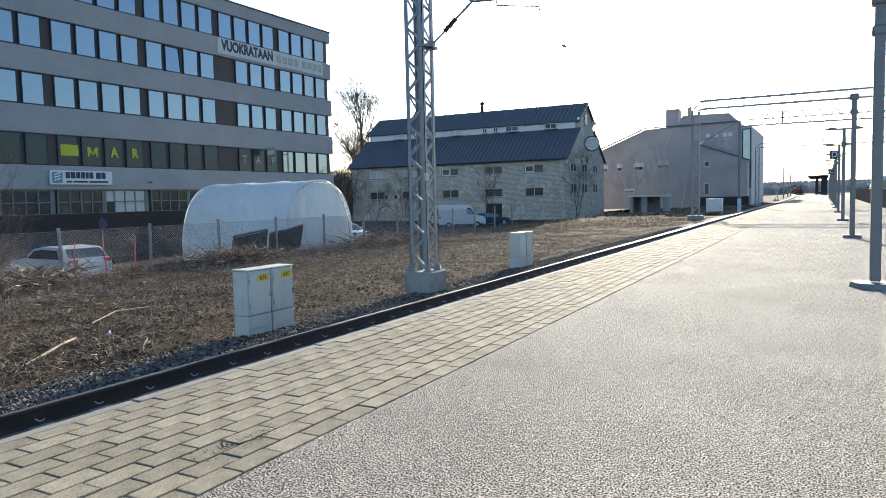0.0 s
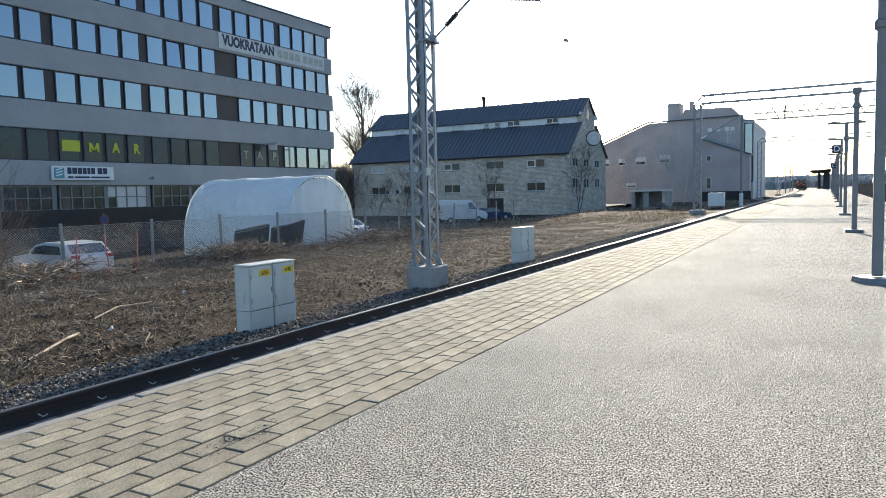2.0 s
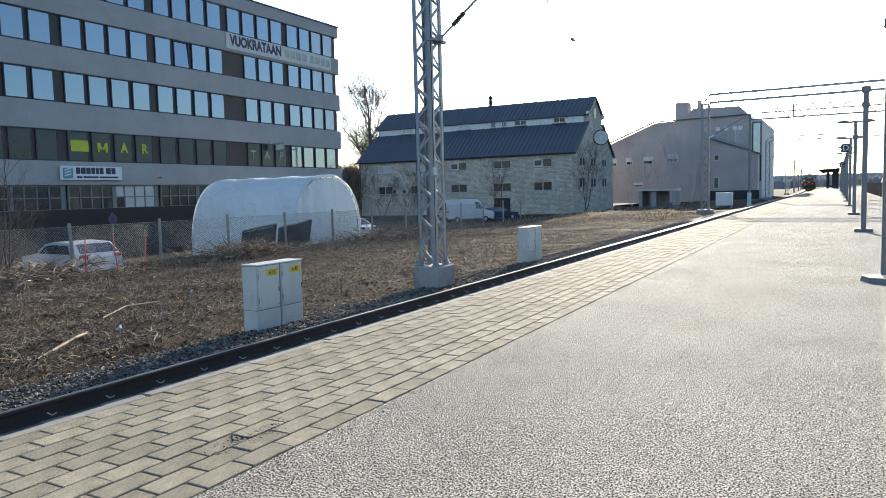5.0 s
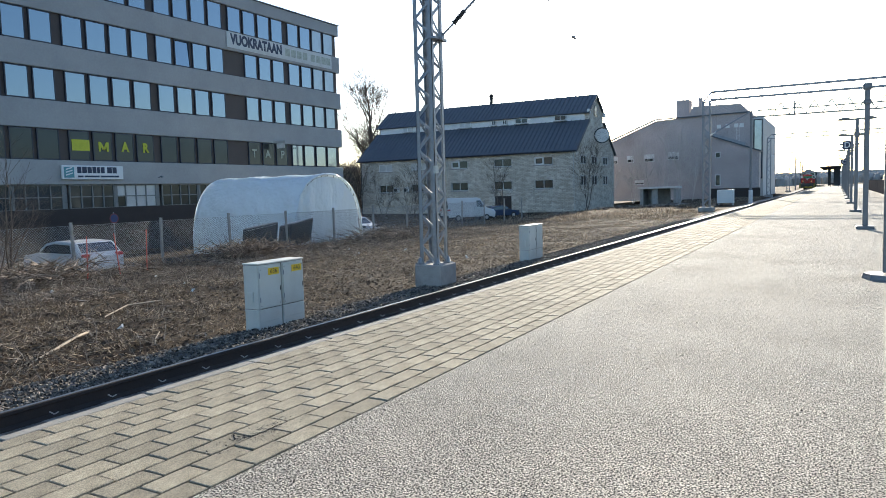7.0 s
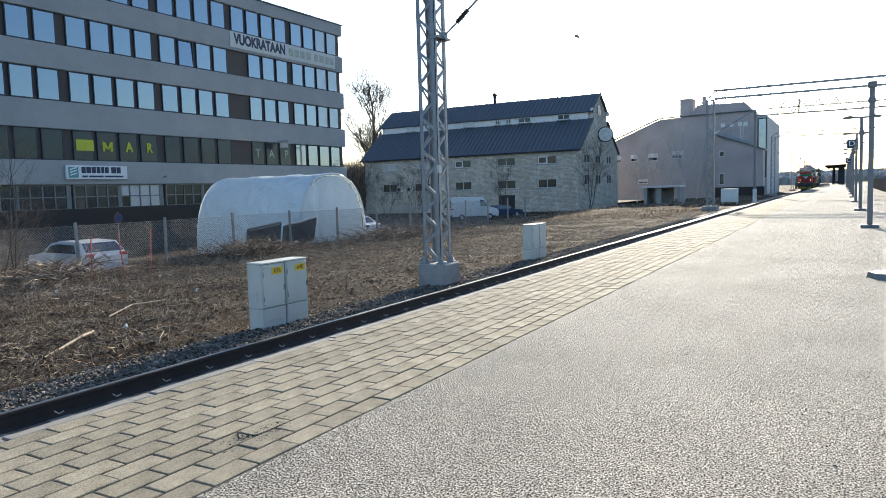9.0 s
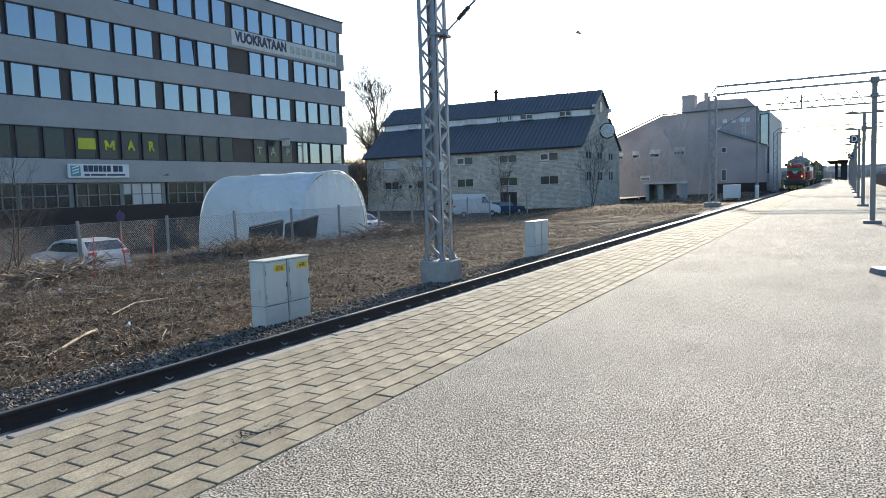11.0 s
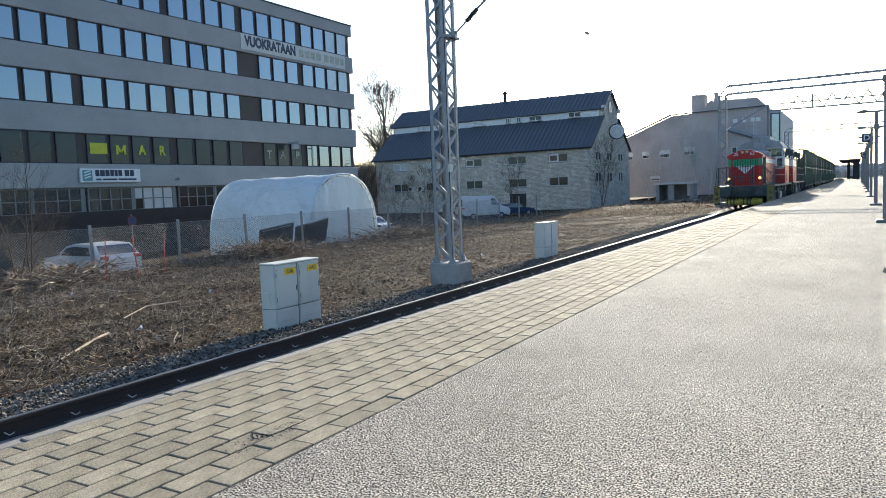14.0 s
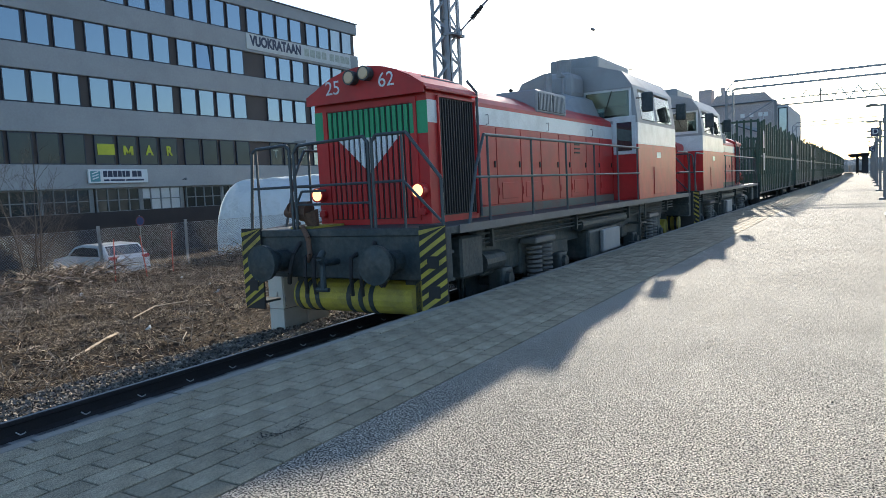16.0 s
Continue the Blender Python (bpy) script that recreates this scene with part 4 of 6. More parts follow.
    part("chord", Shape().bar((xl, y, zb), (xr, y, zb), 0.12, 0.14), POSTM, p)
    part("chord", Shape().bar((xl + 0.6, y, zt - 0.62), (xr, y, zt - 0.62), 0.10, 0.10), POSTM, p)
    for i in range(12):
        xa, xb = xl + 2 + 1.5 * i, xl + 3.5 + 1.5 * i
        part("lacing_bar", Shape().bar((xa, y, zb), ((xa + xb) / 2, y, zt), 0.09, 0.09), POSTM, p)
        part("lacing_bar", Shape().bar(((xa + xb) / 2, y + 0.004, zt), (xb, y + 0.004, zb), 0.09, 0.09), POSTM, p)
    part("hanger_plate", Shape().box(0.2 - 4.2, 0.35 - 4.2, y - 0.05, y + 0.05, zb - 0.1, zt + 0.1), POSTM, p)
    # distant single masts
    for yy in (205, 250, 300, 350):
        q = root("far_mast", Matrix.Translation((-9.0 + bend(yy), yy, -0.9)), "distant galvanised catenary mast", "mast", "far masts")
        part("pole", Shape().box(-0.15, 0.15, -0.15, 0.15, 0, 8.6), GALV, q)
        part("cantilever", Shape().bar((0, 0, 7.8), (3.0, 0, 7.9), 0.1, 0.1).bar((0, 0, 6.6), (2.8, 0, 7.8), 0.08, 0.08), GALV, q)


build_masts()


def build_platform_posts():
    ys = [11.25, 22.6, 34.8, 47.2, 59.4, 71.5, 83.6, 95.7, 107.8, 120, 132, 144]
    for k, y in enumerate(ys):
        x = (0.61 if k == 0 else 0.66) + bend(y)
        r = root("platform_lamp", Matrix.Translation((x, y, 0)), "dark grey platform lamp post with twin flat arms", "lamp post", "platform lamp posts")
        w = 0.27 if k == 0 else 0.22
        part("base_plate", Shape().tube((0, 0, 0), (0, 0, 0.07), 0.31, 0.29, 8) if k == 0 else Shape().box(-w, w, -w, w, 0.0, 0.085, 0.012), POSTM, r)
        top = 4.0 if k < 2 else 3.89
        part("pole", Shape().box(-0.066, 0.066, -0.066, 0.066, 0.085, top - 0.1 * (k < 2), 0.012), POSTM, r)
        if k < 2:
            part("cap", Shape().box(-0.11, 0.11, -0.11, 0.11, top - 0.22, top - 0.05, 0.04), POSTM, r)
            part("cap", Shape().box(-0.095, 0.095, -0.095, 0.095, top - 0.62, top - 0.48, 0.03), POSTM, r)
            if k == 0:
                part("upper_pole", Shape().box(-0.05, 0.05, -0.05, 0.05, top - 0.06, 5.2, 0.01), POSTM, r)
            r["label"] = "dark grey square platform post with capped top"
            continue
        part("collar", Shape().box(-0.1, 0.1, -0.1, 0.1, top - 0.75, top - 0.5, 0.03), POSTM, r)
        part("crossarm", Shape().box(-0.70, 0.70, -0.05, 0.05, top - 0.02, top + 0.05, 0.01), POSTM, r)
        for s in (-1, 1):
            part("lamp_head", Shape().prism([(s * 0.25, top + 0.05), (s * 0.70, top + 0.0), (s * 0.72, top + 0.04), (s * 0.45, top + 0.11)], "y", -0.14, 0.14), POSTM, r)
    for y, ch, z in ((47.2, "D", 3.35), (71.5, "C", 2.95)):
        s = root("sector_sign", Matrix.Translation((0.42 + bend(y), y, z)), "dark square platform sector sign with white letter", "sign", "sector signs")
        part("panel", Shape().box(-0.24, 0.24, -0.06, 0.06, -0.24, 0.24, 0.02), SIGNBLUE, s)
        part("arm", Shape().box(0.13, 0.18, 0.06, 0.16, 0.0, 0.08), POSTM, s)
        lettering(ch, 0.45, SIGNWHITE, s, pose(0, -0.065, 0, 90, 0, 0), "letter")


build_platform_posts()


def build_fence():
    X = -22.0
    f = root("chain_link_fence", Matrix(), "grey chain-link fence with concrete posts and dead weeds", "fence")
    ys = [-2.9 + 3.45 * i for i in range(17)]
    rnd = random.Random(8)
    for y in ys:
        z = ground_z(X, y)
        part("post", Shape().bar((X, y, z - 0.3), (X + rnd.uniform(-0.06, 0.06), y + rnd.uniform(-0.05, 0.05), 0.68 + rnd.uniform(-0.03, 0.03)), 0.08, 0.08), CONCRETE, f)
    for ya, yb in zip(ys, ys[1:]):
        if yb < 8 or ya > 45:
            continue
        s = Shape()
        z0, z1, p = ground_z(X, (ya + yb) / 2) - 0.02, 0.56, 0.085
        hgt = z1 - z0
        k = ya - hgt
        while k < yb:
            for d in (0, 1):
                a, b = (k, k + hgt)
                lo, hi = max(a, ya), min(b, yb)
                if hi > lo:
                    za = z0 + (lo - a) if d == 0 else z1 - (lo - a)
                    zb = z0 + (hi - a) if d == 0 else z1 - (hi - a)
                    sag = 0.03 * math.sin(lo * 2.1)
                    s.tube((X + 0.07 + sag, lo, za), (X + 0.07 + sag, hi, zb), 0.0045, n=3, caps=False)
            k += p
        for z in (z0 + 0.1, z1):
            s.tube((X + 0.07, ya, z), (X + 0.07, yb, z), 0.006, n=4)
        part("wire_mesh", s, GALV, f)
    for (y, dx, lean) in ((13.55, 1.8, 0.03), (14.7, 1.8, -0.10), (15.7, 1.8, 0.04)):
        z = ground_z(X + dx, y)
        solid("marker_stick", Shape().tube((X + dx, y, z - 0.1), (X + dx, y + lean * 1.6, z + 1.35), 0.022, 0.016, 6), REDSTICK, "thin red snow marker stick in the weeds", "stick", "", "marker sticks")
    # dark frames leaning on the fence in front of the tent
    for y, w, hh, lean, dy in ((22.6, 2.1, 1.15, 14, 6), (24.9, 2.1, 1.1, 16, 8), (25.6, 1.5, 1.2, 20, 10)):
        r = root("leaning_panel", pose(X - 0.75, y, ground_z(X - 0.8, y) - 0.05, 0, lean, 0) @ pose(0, 0, 0, dy, 0, 0), "dark framed mesh panel leaning behind the fence", "panel", "leaning panels")
        part("panel_frame", Shape().box(-0.03, 0.03, 0, w, 0, 0.07).box(-0.03, 0.03, 0, w, hh - 0.07, hh).box(-0.03, 0.03, 0, 0.07, 0.07, hh - 0.07).box(-0.03, 0.03, w - 0.07, w, 0.07, hh - 0.07), FRAME, r)
        part("top_rail", Shape().box(-0.045, 0.045, 0.1, w - 0.1, hh + 0.002, hh + 0.035), GALV, r, "pale metal top rail")
        part("infill", Shape().box(-0.01, 0.01, 0.07, w - 0.07, 0.07, hh - 0.1), GRILLE, r)


build_fence()


def car(m, label, paint, kind):
    """A car along local +x (nose at +x), wheels on z = 0."""
    c = root("parked_car", m, label, "car", "parked cars")
    if kind == "van":
        L, W, side = 5.6, 2.0, [(-2.8, 0.45), (2.75, 0.42), (2.8, 0.85), (2.55, 1.15), (1.75, 1.35), (1.05, 2.25), (0.7, 2.42), (-2.65, 2.45), (-2.8, 2.3)]
        glass_side = [(0.55, 1.45), (1.45, 1.42), (0.98, 2.1), (0.55, 2.12)]
    elif kind == "suv":
        L, W, side = 4.5, 1.84, [(-2.25, 0.35), (2.2, 0.32), (2.25, 0.65), (2.1, 0.92), (1.1, 1.05), (0.35, 1.46), (-0.3, 1.55), (-1.6, 1.50), (-2.05, 1.12), (-2.25, 0.95)]
        glass_side = [(-1.55, 1.07), (0.75, 1.07), (0.3, 1.36), (-0.3, 1.44), (-1.4, 1.40)]
    else:
        L, W, side = 4.3, 1.76, [(-2.15, 0.32), (2.1, 0.3), (2.15, 0.6), (2.0, 0.8), (1.1, 0.92), (0.3, 1.36), (-0.4, 1.42), (-1.3, 1.32), (-2.0, 0.98), (-2.15, 0.85)]
        glass_side = [(-1.3, 0.97), (0.7, 0.97), (0.25, 1.28), (-0.4, 1.33), (-1.1, 1.25)]
    mid = [sum(p[0] for p in side) / len(side), sum(p[1] for p in side) / len(side)]
    rings = []
    for y, k in ((-W / 2, 0.94), (-W / 2 + 0.08, 1.0), (W / 2 - 0.08, 1.0), (W / 2, 0.94)):
        ring = []
        for x, z in side:
            inset = 0.14 * max(0, (z - 1.0)) * (1 if abs(y) > W / 2 - 0.05 else 0)
            ring.append((mid[0] + (x - mid[0]) * k, y * (1 - 0.12 * max(0, z - 0.95)), mid[1] + (z - mid[1]) * (k if z > mid[1] else 1.0)))
        rings.append(ring)
    b = Shape().loft(rings)
    body = part("body", b, paint, c)
    for s in (-1, 1):
        g = [(x, s * (W / 2 * (1 - 0.12 * max(0, z - 0.95)) + 0.004), z) for x, z in glass_side]
        part("side_window", Shape().loft([g, [(x, y - s * 0.02, z) for x, y, z in g]]), CARGLASS, c)
    ws = {"van": ((1.72, 1.38), (1.08, 2.2)), "suv": ((1.04, 1.08), (0.42, 1.44)), "car": ((1.04, 0.95), (0.38, 1.33))}[kind]
    rw = {"van": ((-2.81, 1.4), (-2.80, 2.1)), "suv": ((-2.07, 1.12), (-1.66, 1.46)), "car": ((-1.98, 1.0), (-1.38, 1.30))}[kind]
    for name, ((xa, za), (xb, zb)), e in (("windscreen", ws, 0.012), ("rear_window", rw, -0.012)):
        y0, y1 = W / 2 * 0.86, W / 2 * 0.76
        part(name, Shape().add([(xa + e, -y0, za), (xa + e, y0, za), (xb + e, y1, zb), (xb + e, -y1, zb), (xa, -y0, za - 0.01), (xa, y0, za - 0.01), (xb, y1, zb - 0.01), (xb, -y1, zb - 0.01)], [(0, 1, 2, 3), (7, 6, 5, 4), (0, 4, 5, 1), (2, 6, 7, 3), (1, 5, 6, 2), (3, 7, 4, 0)]), CARGLASS, c)
    R = 0.33 if kind != "suv" else 0.35
    for x in (-L * 0.3, L * 0.3):
        for s in (-1, 1):
            w = part("wheel", Shape().tube((x, s * (W / 2 - 0.2), R), (x, s * (W / 2 + 0.012), R), R, n=18), TYRE, c)
            part("rim", Shape().tube((x, s * (W / 2), R), (x, s * (W / 2 + 0.02), R), R * 0.62, R * 0.55, 12), RIM, w)
    for s in (-1, 1):
        zt = 0.98 if kind != "van" else 1.2
        part("tail_light", Shape().box(-L / 2 - 0.005, -L / 2 + 0.28, s * (W / 2 - 0.22) - 0.16, s * (W / 2 - 0.22) + 0.16, zt - 0.08, zt + 0.08, 0.03), TAIL, c)
        part("headlight", Shape().box(L / 2 - 0.32, L / 2 - 0.03, s * (W / 2 - 0.28) - 0.17, s * (W / 2 - 0.28) + 0.17, 0.66, 0.82, 0.04), CARGLASS, c)
        part("mirror", Shape().ball((ws[0][0] - 0.35, s * (W / 2 + 0.1), ws[0][1] + 0.08), 0.07, 0.1, 0.08), GRILLE, c)
    part("bumper", Shape().box(-L / 2 - 0.03, -L / 2 + 0.2, -W / 2 + 0.06, W / 2 - 0.06, 0.36, 0.62, 0.05), paint if kind == "suv" else GRILLE, c)
    return c


car(pose(-27.6, 17.9, -1.76, 0, 0, 176), "white hatchback car parked behind the fence", CARWHITE, "suv")
car(pose(-34.0, 66.3, -1.8, 0, 0, 55), "white panel van parked beside the brick house", CARWHITE, "van")
car(pose(-33.2, 72.5, -1.8, 0, 0, 55), "dark blue car parked beside the white van", CARBLUE, "car")
car(pose(-31.2, 42.4, -1.75, 0, 0, -20), "white car parked beyond the tarpaulin tent", CARWHITE, "car")


# ---- factory, shelter, distance ----
def build_factory():
    Y, YB, GZ = 122.0, 150.0, -1.2
    f = root("factory", Matrix(), "large brick mill painted pale for haze, with stepped roof and tall bay", "factory")
    part("wall", Shape().prism([(-36.0, GZ), (-12.3, GZ), (-12.3, 12.3), (-13.7, 13.9), (-20.8, 14.0), (-21.9, 12.3), (-26.8, 12.1), (-34.4, 9.0), (-36.0, 8.4)], "y", Y, YB), FACTORY, f)
    part("tall_bay", Shape().box(-12.28, -10.6, Y + 3, YB, GZ, 11.8), PALEWALL, f, "pale rendered stair bay")
    bay = part("bay_window", Shape().box(-12.05, -11.9, Y + 2.9, Y + 3.0, 2.0, 11.5).box(-10.85, -10.7, Y + 2.9, Y + 3.0, 2.0, 11.5).box(-11.9, -10.85, Y + 2.9, Y + 3.0, 11.35, 11.5).box(-11.9, -10.85, Y + 2.9, Y + 3.0, 2.0, 2.15), FRAME, f, "dark-framed tall stair window")
    part("pane", Shape().box(-11.9, -10.85, Y + 2.95, Y + 2.98, 2.15, 11.35), PANEBRIGHT, bay)
    part("lean_to", Shape().prism([(-17.6, GZ), (-10.7, GZ), (-10.7, 6.2), (-17.6, 8.8)], "y", Y - 2.5, Y - 0.01), FACTORY, f)
    part("lean_to_roof", Shape().prism([(-17.8, 8.85), (-10.4, 6.1), (-10.4, 6.3), (-17.8, 9.05)], "y", Y - 2.8, Y - 0.02), ROOFM, f)
    part("roof_edge", Shape().bar((-36.2, Y - 0.2, 8.5), (-26.8, Y - 0.2, 12.3), 0.3, 0.2).bar((-26.8, Y - 0.2, 12.3), (-12.2, Y - 0.2, 12.5), 0.3, 0.16), ROOFM, f)
    part("roof_tower", Shape().box(-23.9, -21.9, Y + 2, Y + 5, 12, 15.4), FACTORY, f)
    part("chimney", Shape().tube((-20.2, Y + 3, 13.5), (-20.2, Y + 3, 15.6), 0.35, n=12), FACTORY, f)
    part("plinth", Shape().box(-18, -10.5, Y - 2.52, Y - 2.4, GZ, 0.6), DARKBASE, f)
    for (x, z, w, h, m) in ((-34.6, 5.2, 1.3, 1.2, WHITEWALL), (-31.7, 5.3, 1.2, 1.2, WHITEWALL), (-28.8, 5.3, 1.7, 1.3, WHITEWALL), (-24.9, 5.5, 1.8, 1.3, WHITEWALL), (-30.4, 1.5, 1.6, 0.8, WHITEWALL)):
        fr = part("window", Shape().box(x, x + w, Y - 0.06, Y + 0.02, z, z + h), m, f)
        part("pane", Shape().box(x + 0.12, x + w - 0.12, Y - 0.075, Y - 0.062, z + 0.12, z + h * 0.45), PANELOW, fr)
    for (x, z, w, h) in ((-17.1, 5.4, 0.8, 0.9), (-17.1, 1.0, 0.8, 1.8)):
        fr = part("window", Shape().box(x, x + w, Y - 2.56, Y - 2.49, z, z + h), WHITEWALL, f)
        part("pane", Shape().box(x + 0.1, x + w - 0.1, Y - 2.575, Y - 2.562, z + 0.1, z + h - 0.1), PANELOW, fr)
    for x in (-17.2, -15.9, -14.6, -13.8):
        part("window", Shape().box(x, x + 0.6, Y - 0.06, Y + 0.02, 10.2, 10.8), WHITEWALL, f)
    part("wall_conveyor", Shape().bar((-19.0, Y - 0.4, 9.4), (-13.0, Y - 0.4, 7.2), 0.6, 1.0), LGREY, f, "enclosed inclined conveyor")
    lad = Shape()
    for z in range(24):
        lad.tube((-14.2, Y - 0.4, 0.5 + 0.4 * z), (-13.8, Y - 0.4, 0.5 + 0.4 * z), 0.03, n=4)
    lad.tube((-14.2, Y - 0.4, -0.5), (-14.2, Y - 0.4, 10.5), 0.03, n=4).tube((-13.8, Y - 0.4, -0.5), (-13.8, Y - 0.4, 10.5), 0.03, n=4)
    part("ladder", lad, WHITEWALL, f)
    # low shed and rubble in front
    s = root("shed_ruin", Matrix(), "low ruined concrete shed with flat roof slab", "shed")
    part("wall", Shape().box(-21.3, -20.9, 88, 91, -1.3, 0.95).box(-20.9, -18.2, 90.5, 90.9, -1.3, 0.95).box(-19.9, -19.2, 88.1, 88.4, -1.3, 0.9).box(-17.3, -17.0, 88, 91, -1.3, 0.9), CONCRETE, s)
    part("roof_slab", Shape().box(-21.5, -16.9, 87.7, 91.2, 0.95, 1.2, 0.02), PALEWALL, s)
    rnd = random.Random(4)
    rub = Shape()
    for k in range(150):
        x, y = rnd.uniform(-29, -15), rnd.uniform(76, 86)
        rub.ball((x, y, ground_z(x, y) + 0.05), rnd.uniform(0.1, 0.45), rnd.uniform(0.1, 0.4), rnd.uniform(0.08, 0.3), 1)
    solid("rubble", rub, STONE, "scattered pale rubble beside the shed", "rubble", "stuff")


build_factory()


def build_station():
    s = root("platform_canopy", Matrix(), "dark platform canopy with closed waiting room", "canopy")
    b = bend(235)
    part("roof", Shape().prism([(-3.0 + b, 4.7), (1.9 + b, 4.95), (1.9 + b, 5.2), (-3.0 + b, 5.0)], "y", 208, 262), SHELTER, s)
    for y in (212, 224, 236, 248, 260):
        part("column", Shape().box(-1.2 + b, -0.9 + b, y - 0.15, y + 0.15, 0, 4.75), SHELTER, s)
    part("waiting_room", Shape().box(0.1 + b, 1.6 + b, 214, 258, 0, 4.8), SHELTER, s)
    c = root("platform_bench", Matrix.Translation((-0.7, 165, 0)), "grey bench far along the platform", "bench")
    part("seat", Shape().box(-0.8, 0.8, -0.2, 0.2, 0.4, 0.46), SHELTER, c)
    part("back", Shape().box(-0.8, 0.8, 0.18, 0.22, 0.5, 0.9), SHELTER, c)
    for x in (-0.7, 0.7):
        part("leg", Shape().box(x - 0.04, x + 0.04, -0.18, 0.18, 0, 0.4), SHELTER, c)
    # fence and vehicles beyond the platform
    f = root("dark_fence", Matrix(), "dark solid fence along the far side of the platform", "fence")
    for k in range(16):
        part("panel", Shape().box(3.55, 3.63, 46 + 5 * k, 50.9 + 5 * k, 0.0, 1.3), SHELTER, f)
    for k, (x, y) in enumerate(((4.9, 76), (4.9, 83))):
        c = car(pose(x, y, 0.0, 0, 0, 90) @ Matrix.Diagonal((1, 1, 1, 1)), "white delivery van parked beyond the platform fence", CARWHITE, "van")
    w = Shape()
    rnd = random.Random(11)
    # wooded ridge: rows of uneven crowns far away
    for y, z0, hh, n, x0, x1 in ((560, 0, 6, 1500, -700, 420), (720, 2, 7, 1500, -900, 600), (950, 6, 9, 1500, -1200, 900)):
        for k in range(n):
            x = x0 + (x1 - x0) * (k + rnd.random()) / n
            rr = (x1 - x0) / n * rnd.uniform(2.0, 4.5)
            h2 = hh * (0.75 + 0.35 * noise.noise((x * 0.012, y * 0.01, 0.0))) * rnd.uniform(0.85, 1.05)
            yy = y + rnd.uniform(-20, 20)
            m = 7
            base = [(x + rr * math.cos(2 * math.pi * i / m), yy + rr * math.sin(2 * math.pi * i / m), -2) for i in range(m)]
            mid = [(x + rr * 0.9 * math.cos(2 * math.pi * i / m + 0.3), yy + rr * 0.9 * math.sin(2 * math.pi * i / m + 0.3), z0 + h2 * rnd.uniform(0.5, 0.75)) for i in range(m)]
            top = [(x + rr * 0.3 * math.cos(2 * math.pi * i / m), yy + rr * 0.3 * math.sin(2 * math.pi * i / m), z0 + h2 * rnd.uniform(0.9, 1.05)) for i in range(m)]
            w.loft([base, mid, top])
    solid("far_woods", w, HAZEWOODS, "distant wooded ridge on the horizon, haze painted into its pale colour", "woods", "stuff", raw=True)


build_station()


# ---- bare trees, shrubs, weeds ----
THIN = [0.003]


def grow(s, p, d, length, r, depth, rnd, spread=0.5, up=0.12, split=3, n=5):
    q = p
    steps = 3
    for i in range(steps):
        d = (d + Vector((rnd.uniform(-1, 1), rnd.uniform(-1, 1), rnd.uniform(-0.4, 1) * 0.6)) * 0.14 + Vector((0, 0, up * 0.3))).normalized()
        e = q + d * (length / steps)
        r = max(r, THIN[0])
        r2 = max(r * 0.86, THIN[0])
        s.tube(q, e, r, r2, max(3, n), caps=False)
        if depth > 0 and i > 0:
            for b in range(rnd.choice((1, 2)) if depth > 1 else 2):
                a = d.orthogonal().normalized()
                a.rotate(Matrix.Rotation(rnd.uniform(0, 6.28), 3, d))
                bd = (d * rnd.uniform(0.5, 1.0) + a * rnd.uniform(0.5, 1.0) * spread * 1.6 + Vector((0, 0, up))).normalized()
                grow(s, e, bd, length * rnd.uniform(0.5, 0.78), r2 * rnd.uniform(0.45, 0.7), depth - 1, rnd, spread, up, split, n - 1)
        q, r = e, r2
    if depth > 0:
        grow(s, q, d, length * 0.75, r * 0.85, depth - 1, rnd, spread, up, split, n - 1)


def bare_tree(x, y, z, height, seed, label, depth=4, stems=1, spread=0.5, r=None, lean=(0, 0), bark=None, thin=0.00009):
    rnd = random.Random(seed)
    THIN[0] = thin * math.hypot(x, y)
    t = root("bare_tree", Matrix.Translation((x, y, z)), label, "tree", "leafless trees")
    r = r or height * 0.016
    crown = Shape()
    for k in range(stems):
        trunk = Shape()
        a = rnd.uniform(0, 6.28)
        base = Vector((0.25 * k * math.cos(a), 0.25 * k * math.sin(a), -0.2))
        d = Vector((lean[0] + rnd.uniform(-0.1, 0.1) * stems, lean[1] + rnd.uniform(-0.1, 0.1) * stems, 1)).normalized()
        p, rr = base, r
        n = 5
        for i in range(n):
            q = p + d * (height * 0.62 / n)
            trunk.tube(p, q, rr, rr * 0.85, 7, caps=False)
            if i >= 1:
                for b in range(2):
                    a = rnd.uniform(0, 6.28)
                    bd = Vector((math.cos(a) * spread * 1.4, math.sin(a) * spread * 1.4, rnd.uniform(0.45, 0.95))).normalized()
                    grow(crown, q, bd, height * rnd.uniform(0.14, 0.22), rr * 0.4, depth - 2, rnd, spread)
            p, rr = q, rr * 0.85
            d = (d + Vector((rnd.uniform(-0.1, 0.1), rnd.uniform(-0.1, 0.1), 0.05))).normalized()
        grow(crown, p, d, height * 0.2, rr, depth - 1, rnd, spread)
        part("trunk", trunk, bark or BARK, t)
    part("crown", crown, bark or BARK, t, "fine leafless twigs")
    return t


bare_tree(-77.4, 111.2, -1.8, 21.5, 21, "tall leafless tree beside the office block", 6, 1, 0.5, 0.75, thin=0.00013)
bare_tree(-77.0, 113.0, -1.8, 15.0, 22, "leafless tree behind the office block", 5, 3, 0.42, 0.36, thin=0.00015)
bare_tree(-61.5, 84.0, -1.8, 7.5, 33, "leafless shrub beside the office block", 4, 4, 0.5, 0.07)
bare_tree(-66.5, 91.0, -1.8, 8.0, 37, "leafless shrub beside the office block", 4, 4, 0.5, 0.07)
